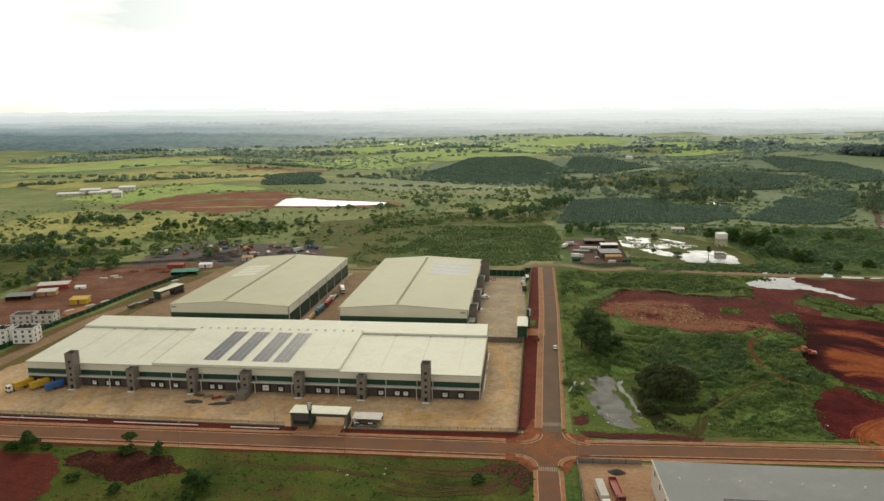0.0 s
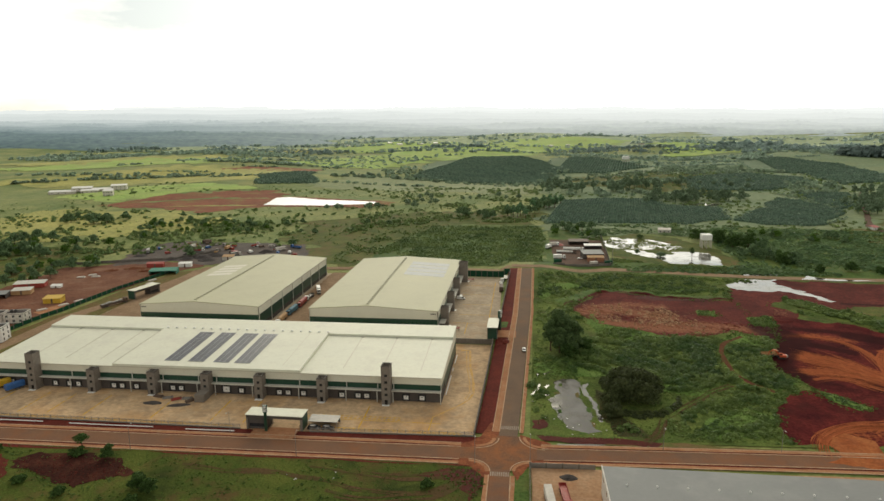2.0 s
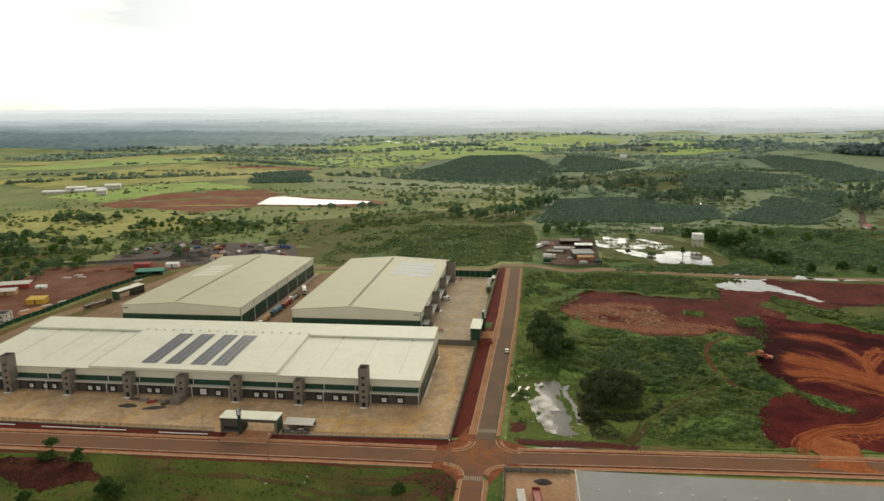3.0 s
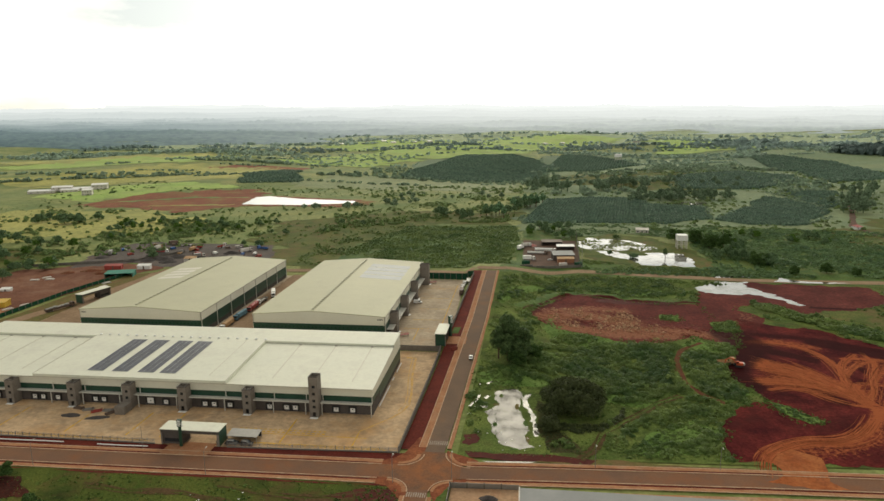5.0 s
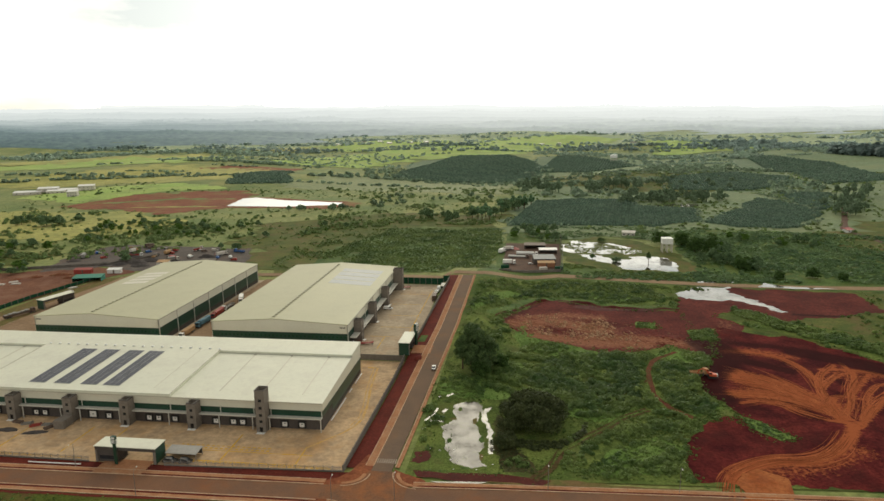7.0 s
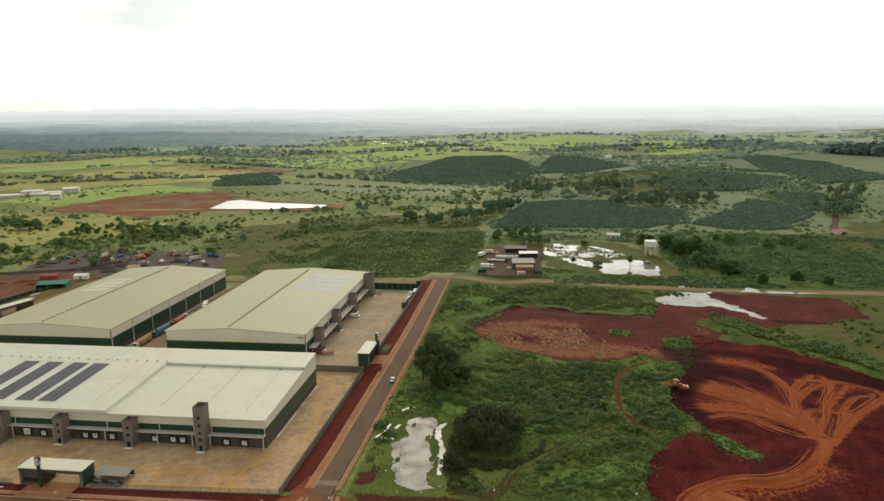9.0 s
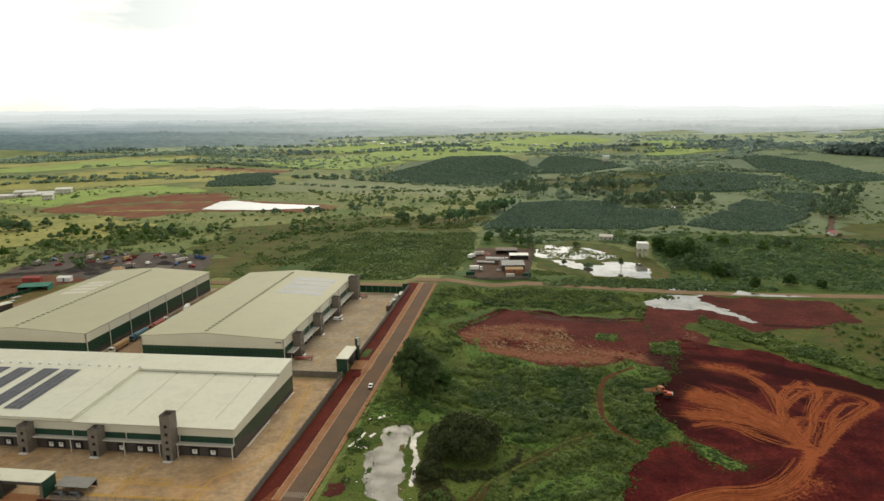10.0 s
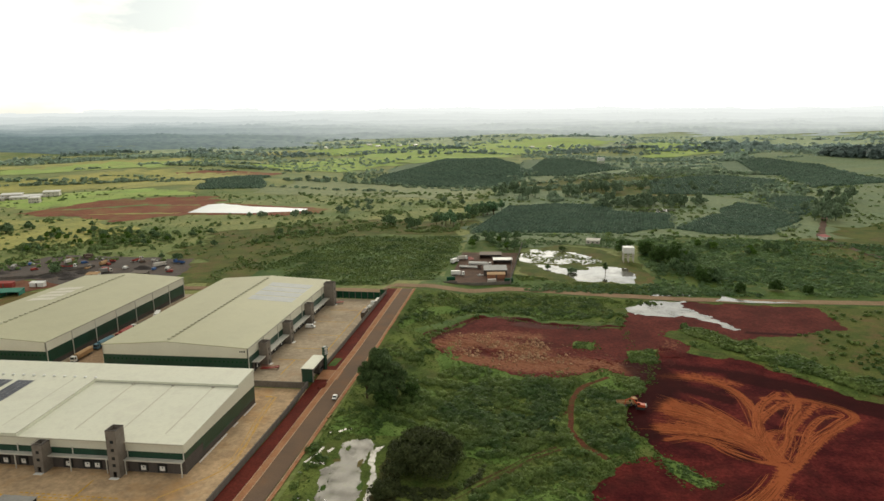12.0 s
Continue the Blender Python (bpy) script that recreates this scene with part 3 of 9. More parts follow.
YARD2_POLY = [(-224, 76.3), (18.2, 76.3), (23.6, 216), (-224, 222)]


def sheet_z(x, y):
    z = land(x, y) - 0.25 * (1 - sm((math.hypot(x, y - 100) - 380) / 200))
    if -242 < x < 25 and -33 < y < 224:
        f = 16.2 + 0.033 * (y + 30)
        if x < f - 0.5:
            z = (0.0 if y < 79 else BACK) - 0.7 if x > -226 or y < 20 else z
    return z


def spread(a, b, step, far, grow=1.16):
    """Places from -far to far, evenly by step between a and b and wider and wider outside."""
    mid = list(np.arange(a, b + 0.01, step))
    up, s, v = [], step, b
    while v < far[1]:
        s *= grow
        v += s
        up.append(min(v, far[1]))
    dn, s, v = [], step, a
    while v > far[0]:
        s *= grow
        v -= s
        dn.append(max(v, far[0]))
    return dn[::-1] + mid + up


def build_ground():
    xs = spread(-330, 330, 6, (-4200, 4200), 1.07)
    ys = spread(-340, 460, 6, (-1500, 4560), 1.05)
    nx, ny = len(xs), len(ys)
    v = np.array([(x, y, sheet_z(x, y)) for y in ys for x in xs])
    i = np.arange(nx * ny).reshape(ny, nx)
    f = np.stack((i[:-1, :-1], i[:-1, 1:], i[1:, 1:], i[1:, :-1]), -1).reshape(-1, 4)
    ob = link("ground", fast_mesh("ground", v, f), GRASS, label="olive green grassland rolling away to the hills", category="ground", kind="structure")
    for p in ob.data.polygons:
        p.use_smooth = True
    return ob


build_ground()


def ragged(poly, step=4.0, rough=0.0, seed=1):
    """The outline with points every few metres, worn uneven."""
    out = []
    n = len(poly)
    for k in range(n):
        a, b = Vector(poly[k]), Vector(poly[(k + 1) % n])
        m = max(1, int((b - a).length / step))
        for j in range(m):
            p = a.lerp(b, j / m)
            q = Vector((p.x * 0.06, p.y * 0.06, seed * 7.3))
            p = p + rough * Vector((noise.noise(q) * 1.4 + noise.noise(q * 4) * 0.6 + noise.noise(q * 17) * 0.35, noise.noise(q + Vector((9, 3, 1))) * 1.4 + noise.noise(q * 4 + Vector((5, 0, 2))) * 0.6))
            out.append(p)
    return out


def patch(name, poly, material, lift, label, rough=0.0, step=4.0, cell=6.0, category="ground", level=None, seed=1, parent=None, kind="structure", dust=None, relief=None):
    """A sheet laid on the land inside an outline."""
    rim = ragged([tuple(p) for p in poly], step, rough, seed)
    pl = [(p.x, p.y) for p in rim]
    x0, x1 = min(p[0] for p in pl), max(p[0] for p in pl)
    y0, y1 = min(p[1] for p in pl), max(p[1] for p in pl)
    if level is None:
        gx = np.arange(x0 + cell / 2, x1, cell)
        gy = np.arange(y0 + cell / 2, y1, cell)
        inner = [Vector((x, y)) for x in gx for y in gy if inside(x, y, pl)]
    else:
        inner = []
    n = len(rim)
    vs, _, fs, _, _, _ = geometry.delaunay_2d_cdt(rim + inner, [(k, (k + 1) % n) for k in range(n)], [], 1, 1e-4)
    me = bpy.data.meshes.new(name)
    me.from_pydata([(p.x, p.y, (land(p.x, p.y) if level is None else level) + lift + (relief(p.x, p.y) if relief else 0.0)) for p in vs], [], [f[::-1] if geometry.normal([vs[k].to_3d() for k in f]).z < 0 else f for f in fs])
    if dust:
        co = np.array([(p.x, p.y) for p in vs])
        at = me.attributes.new("dust", "FLOAT", "POINT")
        at.data.foreach_set("value", dust(co).astype(np.float32))
        v = np.zeros(len(co))
        for line, half, top in WET_AND_SHADE:
            v = np.maximum(v, top * np.clip(1.3 - near_line(co, line) / half, 0, 1))
        me.attributes.new("wet", "FLOAT", "POINT").data.foreach_set("value", v.astype(np.float32))
    return link(name, me, material, parent, label, kind, category)


def near_line(co, line):
    """How far points lie from a line."""
    best = np.full(len(co), 1e9)
    for a, b in zip(line, line[1:]):
        a, b = np.array(a, float), np.array(b, float)
        t = np.clip(((co - a) @ (b - a)) / ((b - a) @ (b - a)), 0, 1)
        best = np.minimum(best, np.linalg.norm(co - (a + t[:, None] * (b - a)), axis=1))
    return best


def along(line, step=5.0):
    """Points every few metres of a line, with their way to the side."""
    out = []
    for (x0, y0), (x1, y1) in zip(line, line[1:]):
        a, b = Vector((x0, y0)), Vector((x1, y1))
        m = max(1, int((b - a).length / step))
        for j in range(m + (1 if (x1, y1) == line[-1] else 0)):
            d = (b - a).normalized()
            out.append((a.lerp(b, j / m), Vector((-d.y, d.x))))
    return out


def ribbon(name, line, left, right, material, lift, label, category="road", thick=0.0, step=5.0, level=None, wander=0.0, kind="structure"):
    """A band along a line, from left to right of it, level with the land; thick: a raised band such as a kerb."""
    bm = bmesh.new()
    rows = []
    for k, (p, s) in enumerate(along(line, step)):
        w = wander * noise.noise(Vector((p.x * 0.08, p.y * 0.08, lift * 31)))
        w2 = wander * noise.noise(Vector((p.x * 0.08, p.y * 0.08, lift * 31 + 9)))
        c = p
        row = []
        m = max(1, int(abs(left - right) / 6))
        for j in range(m + 1):
            q = c + s * (left + w + (right + w2 - left - w) * j / m)
            row.append(Vector((q.x, q.y, (land(q.x, q.y) if level is None else level) + lift)))
        rows.append(row)
    up = [[bm.verts.new(p) for p in r] for r in rows]
    for a, b in zip(up, up[1:]):
        for j in range(len(a) - 1):
            bm.faces.new((a[j], a[j + 1], b[j + 1], b[j]))
    if thick:
        lo = [[bm.verts.new(p - Vector((0, 0, thick))) for p in (r[0], r[-1])] for r in rows]
        for a, b, c, d in zip(up, up[1:], lo, lo[1:]):
            bm.faces.new((a[0], b[0], d[0], c[0]))
            bm.faces.new((a[-1], c[1], d[1], b[-1]))
    bmesh.ops.recalc_face_normals(bm, faces=bm.faces[:])
    if bm.faces and sum(f.normal.z for f in bm.faces) < 0:
        bmesh.ops.reverse_faces(bm, faces=bm.faces[:])
    me = bpy.data.meshes.new(name)
    bm.to_mesh(me)
    bm.free()
    return link(name, me, material, None, label, kind, category)


# ---- fields, bare earth and water ----
FIELD = [(37.5, -30.5), (150, -25), (420, -12), (420, 228), (262, 229), (211, 230), (158, 237), (102, 246), (41.5, 224), (39.8, 100)]
RED_A = [(62, 139), (72, 162), (84, 184), (92, 196), (103, 189), (128, 176), (149, 174), (170, 176), (177, 204), (213, 229), (245, 228), (291, 225), (288, 182), (260, 172), (227, 160), (205, 165), (201, 148), (190, 128), (172, 98), (154, 111), (137, 102), (121, 97), (94, 110), (79, 118)]
RUBBLE_A = [(70, 139), (80, 158), (94, 160), (120, 152), (150, 140), (166, 122), (160, 110), (140, 104), (121, 99), (95, 112), (82, 120)]
RED_LOW = [(172, 98), (183, 147), (195, 137), (216, 132), (230, 119), (239, 109), (258, 88), (300, 62), (340, 20), (340, -14), (250, -19), (180, -23), (137, -25), (133, -12), (140, 8), (148, 22), (163, 30), (160, 42), (154, 59), (162, 79)]
patch("field", FIELD, FIELDG, 0.03, "lush green overgrown grass field beside the road", cell=3)
TRACKS = [
    ([(143, -34), (148, -20), (156, -12), (166, -7), (178, -5), (189, 2), (200, 16), (205, 26)], 4.4),
    ([(204, 27), (195, 30), (189, 36), (185, 42), (177, 45), (168, 42)], 1.7),
    ([(202, 29), (202, 42), (198, 51), (191, 58), (184, 65), (177, 80)], 3.2),
    ([(202, 31), (198, 46), (189, 51), (177, 51), (165, 52)], 2.6),
    ([(204, 44), (208, 65), (209, 82), (205, 96), (195, 104), (178, 106)], 2.0),
    ([(202, 31), (205, 47), (207, 59), (214, 77), (225, 91)], 1.7),
    ([(204, 31), (212, 44), (219, 60), (228, 78), (229, 94)], 1.9),
    ([(205, 22), (214, 33), (226, 48), (238, 60), (246, 68), (245, 76), (238, 82), (230, 85), (216, 84)], 2.2),
    ([(208, 26), (219, 45), (226, 58), (234, 67), (242, 70)], 1.4),
    ([(210, 40), (218, 55), (230, 72), (236, 80)], 1.3),
    ([(202, 39), (209, 51), (215, 52), (221, 51)], 1.0),
    ([(207, 59), (213, 68), (222, 78), (232, 84)], 1.2),
    ([(206, 30), (205, 40), (206, 50)], 2.6),
]


def smooth_line(line):
    """Extra points that round off the bends of a line."""
    p = [np.array(q, float) for q in line]
    p = [2 * p[0] - p[1]] + p + [2 * p[-1] - p[-2]]
    out = []
    for a, b, c, d in zip(p, p[1:], p[2:], p[3:]):
        for k in range(4):
            t = k / 4
            out.append(tuple(0.5 * (2 * b + (c - a) * t + (2 * a - 5 * b + 4 * c - d) * t * t + (3 * b - a - 3 * c + d) * t ** 3)))
    return out + [tuple(p[-2])]


TRACKS = [(smooth_line(line), half) for line, half in TRACKS]


def track_dust(co):
    v = np.zeros(len(co))
    for line, half in TRACKS:
        v = np.maximum(v, np.clip(1.15 - near_line(co, line) / (half * 0.66 + 0.4), 0, 1))
    for line, half, top in SPREADS:
        v = np.maximum(v, top * np.clip(1.3 - near_line(co, line) / half, 0, 1))
    return v


def rubble_dust(co):
    v = np.zeros(len(co))
    for line, half, top in (([(74, 138), (92, 148), (120, 132)], 12, 0.66), ([(84, 122), (108, 112), (140, 112)], 9, 0.7), ([(110, 120), (140, 122), (165, 112)], 8, 0.6), ([(186, 140), (192, 152), (210, 165)], 6, 0.35), ([(76, 150), (100, 160), (120, 156)], 8, 0.55)):
        v = np.maximum(v, top * np.clip(1.3 - near_line(co, line) / half, 0, 1))
    return v


# wet spots, and a bank's shade painted along the east meadow edge
WET_AND_SHADE = [([(172, 116), (178, 100), (168, 84)], 13, 1.0), ([(166, 78), (157, 60), (160, 46)], 10, 1.0), ([(184, 93), (201, 81)], 6, 0.8), ([(187, 42), (194, 31)], 5, 0.75), ([(214, 108), (232, 97), (243, 87), (256, 76), (290, 56)], 9, 1.0), ([(186, 118), (200, 116), (214, 112)], 6, 0.6), ([(172, 40), (180, 30)], 6, 0.5)]
WET_AND_SHADE += [([(199, 88), (206, 94)], 3.5, 0.6), ([(219, 72), (218, 66)], 3, 0.65), ([(211, 54), (213, 57)], 3, 0.6), ([(192, 39), (180, 48)], 5, 0.6), ([(224, 103), (238, 99), (250, 90), (280, 70)], 4.5, 0.8), ([(237, 173), (256, 171), (286, 174)], 3.5, 0.7), ([(150, 172), (128, 173), (106, 184)], 3, 0.6), ([(150, 8), (160, -6), (152, 20)], 6, 0.35), ([(176, 20), (190, 30)], 5, 0.45), ([(64, 140), (74, 160), (86, 182)], 3.5, 0.5), ([(112, 150), (130, 146)], 4, 0.4)]
SPREADS = [([(178, 106), (194, 107), (208, 100)], 6, 0.5), ([(176, 72), (188, 62), (202, 44)], 9, 0.85), ([(168, 52), (186, 53), (200, 40)], 5, 0.8), ([(222, 78), (238, 80)], 9, 0.36), ([(150, -18), (176, -10), (198, 4)], 7, 0.42)]


def rubble_relief(x, y):
    """Low broken hummocks where the rubble lies."""
    m = sm(1.25 - float(near_line(np.array([(x, y)]), [(78, 140), (100, 132), (130, 116), (158, 114)])[0]) / 22)
    q = Vector((x * 0.16, y * 0.16, 3.3))
    return m * max(-0.05, 0.75 * noise.noise(q) + 0.55 * noise.noise(q * 2.7) + 0.4 * noise.noise(q * 6))


patch("bare_earth_1", RED_A, BROKEN, 0.10, "bare dark red earth strewn with pale rubble", rough=3.5, step=2.0, seed=2, cell=1.4, dust=rubble_dust, relief=rubble_relief)
patch("bare_earth_2", RED_LOW, EARTHWORK, 0.10, "graded dark red earth crossed by orange truck tracks", rough=3.0, step=2.0, seed=3, cell=1.6, dust=track_dust)
def bank(line, h, material, label, lean=1.8):
    """A cut earth bank: a ragged slope that faces the lower ground on the line's right."""
    V, F = [], []
    pts = along(line, 2.0)
    for i, (p, s) in enumerate(pts):
        k = noise.noise(Vector((p.x * 0.15, p.y * 0.15, 2)))
        k2 = noise.noise(Vector((p.x * 0.05, p.y * 0.05, 7)))
        t = h * min(1.0, i / 4, (len(pts) - 1 - i) / 4) * max(0.05, 0.8 + 0.7 * k + 1.6 * k2)
        for off, z in ((-1.0 + 2.2 * k, -0.1), (0.0 + 1.6 * k, 0.45 * t), (lean * 0.6 + 2.0 * k, t), (lean + 3.5, t * 0.9), (lean + 7, -0.1)):
            q = p + s * off
            V.append((q.x, q.y, land(q.x, q.y) + 0.1 + z))
    for i in range(len(pts) - 1):
        for j in range(4):
            a = i * 5 + j
            F.append((a, a + 1, a + 6, a + 5))
    me = fast_mesh("earth_bank", np.array(V), np.array(F)[:, ::-1])
    me.materials.append(material)
    me.materials.append(LUSH)
    ob = new("earth_bank", me)
    for i, p in enumerate(me.polygons):
        p.material_index = 1 if i % 4 > 1 else 0
    return tagged(ob, label, "bank", "", "structure")


bank([(60, 146), (72, 164), (84, 187), (103, 191), (128, 178), (149, 176), (170, 178)], 0.9, DARKRED, "cut bank of dark red earth with grass on top")
def wheel_ruts(name, material, seed, share, label, wide=(0.06, 0.22)):
    """Thin worn wheel lines along the truck tracks."""
    r = random.Random(seed)
    V, F = [], []
    for line, half in TRACKS:
        pts = along(line, 1.5)
        for _ in range(int(half * share)):
            o, w, ph = r.gauss(0, half * 0.5), r.uniform(*wide), r.uniform(0, 99)
            a, up = r.randrange(0, max(1, len(pts) // 2)), r.uniform(0, 0.03)
            b = r.randrange(a + 2, len(pts) + 2)
            for side in (0.0, 2.0):
                run = pts[a:b]
                for k, (p, s) in enumerate(run):
                    d = o + side + 1.1 * noise.noise(Vector((p.x * 0.06, p.y * 0.06, ph)))
                    ww = w * min(1.0, 0.2 + k / 3, 0.2 + (len(run) - 1 - k) / 3)
                    for q in (p + s * (d - ww), p + s * (d + ww)):
                        V.append((q.x, q.y, land(q.x, q.y) + 0.125 + up + 0.002 * (side > 0)))
                    if k:
                        i = len(V) - 4
                        F.append((i, i + 1, i + 3, i + 2))
    f = np.array(F)
    return link(name, fast_mesh(name, np.array(V), f), material, None, label, "stuff", "ruts")


wheel_ruts("wheel_ruts", RUTM, 4, 5.0, "pale wheel ruts in the red earth")
wheel_ruts("dark_ruts", RUTD, 6, 3.2, "dark wheel ruts pressed into the orange tracks", (0.06, 0.20))


def scrape_fan(name, material, seed, count, label):
    """Long tapering scrapes that fan out from where the tracks meet."""
    r = random.Random(seed)
    V, F = [], []
    for _ in range(count):
        f = r.random()
        a = Vector((165 + 14 * f + r.gauss(0, 4), 48 + 36 * f + r.gauss(0, 3)))
        b = Vector((204 + r.gauss(0, 2), 36 + r.gauss(0, 4)))
        bow = Vector((4, 9)) * (0.6 + 0.8 * f)
        t0 = r.uniform(-0.05, 0.55)
        t1 = min(1.0, t0 + r.uniform(0.18, 0.6))
        w, up = r.uniform(0.1, 0.42), r.uniform(0, 0.04)
        for k in range(9):
            t = t0 + (t1 - t0) * k / 8
            p = a.lerp(b, t) + bow * (4 * t * (1 - t)) * 0.5
            d = (b - a).normalized()
            ww = w * math.sin(math.pi * (0.06 + 0.88 * k / 8))
            for q in (p + Vector((-d.y, d.x)) * ww, p - Vector((-d.y, d.x)) * ww):
                V.append((q.x, q.y, land(q.x, q.y) + 0.13 + up))
            if k:
                i = len(V) - 4
                F.append((i, i + 1, i + 3, i + 2))
    return link(name, fast_mesh(name, np.array(V), np.array(F)[:, ::-1]), material, None, label, "stuff", "ruts")


scrape_fan("pale_scrapes", RUTM, 51, 150, "pale orange scrapes fanned over the red earth")
scrape_fan("dark_scrapes", RUTD, 52, 60, "dark red scrapes fanned over the orange earth")
patch("truck_track", [(142, -38), (147, -33), (147, -25), (150, -17), (159, -13), (166, -18), (164, -27), (162, -33), (167, -38), (156, -40)], ORANGE, 0.165, "orange mud where trucks reach the road", rough=2.0, step=0.8, cell=2.5, category="track", seed=9)
patch("red_scrape", [(104, 176), (118, 182), (140, 178), (160, 180), (150, 172), (120, 170)], DARKRED, 0.16, "dark red earth along the foot of the bank", rough=2.0, step=2.0, seed=8)
POND = [(46.8, 5.5), (49.8, 10.5), (48, 19), (49.2, 27.3), (55.7, 30.3), (58.5, 26), (58.8, 12), (62.5, -6), (64.6, -22), (58, -25), (52.5, -22), (49.5, -10), (48.1, 1.5)]
patch("pond_1", POND, PONDW, 0.07, "shallow muddy pond with weedy margins", rough=2.3, step=0.4, category="pond", seed=11, cell=2)
for k, (x, y, a, b) in enumerate(((49.6, 14, 1.6, 1.0), (62, -1, 0.9, 3.0), (50.2, -4, 1.0, 2.2), (58.6, 13, 0.9, 2.6), (57.5, -23, 2.0, 0.8), (51.5, 23, 0.8, 1.8), (62.6, -14, 0.7, 2.6))):
    patch("mud_spit", [(x + a * math.cos(t), y + b * math.sin(t)) for t in (0, 0.9, 1.8, 2.7, 3.6, 4.5, 5.4)], LUSH if k % 3 else TRODDEN, 0.085, "weedy spit of wet ground in the pond", rough=0.9, step=0.5, cell=2, seed=200 + k)
patch("pond_2", [(62, 25), (64.5, 26), (62, 13), (65, 3), (67.6, -11), (66, -12), (63, 3), (60.4, 14)], WATER, 0.07, "narrow strip of flood water in the grass", rough=1.9, step=0.5, category="pond", seed=12, cell=2)
for k, poly in enumerate(([(41.6, 22.4), (42.6, 22.4), (41.6, 17), (39.4, 11.4), (38.4, 11.6), (40.6, 17)], [(40.6, 31), (41.4, 34), (42.2, 33.6), (41.4, 30.6)], [(44.2, 34.6), (46.6, 37), (49.4, 37.4), (49, 36.2), (46.8, 35.6), (45, 33.6)], [(44, 20), (45.4, 22.6), (46.4, 22.2), (45, 18.4)], [(40.4, 12.4), (46.4, 12.4), (46.2, 11), (40.6, 11.4)], [(38.2, 5.4), (39.4, 5.6), (39.2, 4.4), (38.2, 4.4)])):
    patch("rain_puddle", poly, WATER, 0.075, "thin streak of rain water in the grass", rough=0.5, step=0.6, category="puddle", seed=230 + k, cell=2)
patch("weedy_margin", [(66.5, 22), (70, 16), (74, 2), (78, -12), (84, -24), (70, -25), (68, -12), (66, 4)], MARGIN, 0.055, "dark brown withered grass beside the pond", rough=2.4, step=0.8, cell=2.5, seed=240)
patch("road_margin", [(200, 289), (215, 298), (233, 277), (240, 262), (219, 253), (197, 254)], TRODDEN, 0.10, "brownish rough grass beside the flood", rough=4, step=2.0, cell=4, seed=243)
patch("roadside_verge", [(66, -27), (100, -28), (140, -28.5), (140, -31.5), (100, -31.5), (66, -31.5)], TRODDEN, 0.085, "worn brown verge along the road", rough=1.2, step=1.0, cell=3, seed=241)
patch("pond_3", [(47, -32.5), (58, -31), (66, -31), (60, -33), (50, -33.4)], WATER, 0.06, "rain water lying beside the road", rough=0.5, step=1.2, category="puddle", seed=13, cell=4)
patch("pool_1", [(178, 215), (178, 200), (188, 199), (213, 198), (226, 180), (236, 178), (229, 190), (223, 206), (210, 217), (217, 231), (205, 233), (190, 227)], WATER, 0.16, "flood water spread over red earth", rough=4.5, step=0.8, category="pool", seed=14, cell=4)
patch("pool_2", [(196, 243.5), (200, 250), (222, 249.5), (223, 245), (208, 243)], WATER, 0.2, "flood water beside the dirt road", rough=1.5, step=1.5, category="pool", seed=15, cell=4)
patch("pool_3", [(236, 234), (243, 246), (253, 239), (272, 234.5), (286, 234), (270, 231.5), (250, 233.5)], WATER, 0.2, "flood water beside the dirt road", rough=1.5, step=1.5, category="pool", seed=16, cell=4)
patch("north_verge", [(42, 224), (48, 226), (102, 246), (158, 237), (262, 229), (420, 228), (420, 262), (200, 262), (108, 285), (104, 300), (110, 440), (58, 440), (52, 262), (42, 250)], LUSH, 0.02, "green verge along the dirt road", rough=1.5, step=3, seed=60, cell=8)
patch("flooded_meadow", [(106, 300), (108, 380), (140, 412), (176, 400), (204, 340), (208, 282), (190, 262), (150, 270)], FRONT, 0.05, "trampled grass around the flooded hollow", rough=5, seed=17)
patch("flood_1", [(120, 331), (128, 318), (135, 309), (153, 281), (172, 276), (191, 274), (196, 290), (194, 305), (188, 325), (178, 330), (165, 322), (156, 311), (143, 323), (131, 331)], WATER, 0.12, "flood water below the water tower", rough=5, step=0.8, category="pool", seed=18, cell=5)
patch("flood_2", [(109, 345), (108, 364), (118, 388), (132, 395), (141, 384), (154, 379), (166, 366), (178, 346), (170, 332), (156, 334), (140, 336), (122, 341)], WATER, 0.11, "thin flood water among weeds", rough=6, step=1.2, category="pool", seed=19, cell=5)
patch("meadow_edge", [(54, 432), (58, 474), (252, 474), (216, 438), (206, 396), (176, 404), (150, 418), (108, 396), (104, 440)], EASTGRASS, 0.16, "rough green ground behind the flooded meadow", rough=4, step=4, seed=63, cell=10)
patch("lake_bank", [(-346, 596), (-344, 702), (-312, 710), (-250, 684), (-160, 652), (-146, 640), (-150, 606), (-196, 586)], FARRED, 0.3, "bare earth bank round the reservoir", rough=6, step=6, seed=22, cell=15)
patch("lake", [(-322, 610), (-334, 690), (-318, 700), (-263, 668), (-209, 652), (-172, 640), (-171, 621), (-239, 600)], LINER, 0.6, "reservoir water with the bright sky's reflection painted in", rough=2, step=5, category="lake", seed=23, cell=12)
patch("far_pool", [(232, 652), (258, 680), (296, 674), (290, 648), (250, 640)], WATER, 0.6, "small far pond among trees", rough=4, step=3, category="pond", seed=24, cell=8)
patch("far_bare_earth", [(-559, 601), (-511, 728), (-371, 774), (-330, 711), (-317, 584), (-363, 544), (-461, 582)], FARRED, 0.35, "bare red earth in the far pasture", rough=14, step=6, seed=25, cell=14)
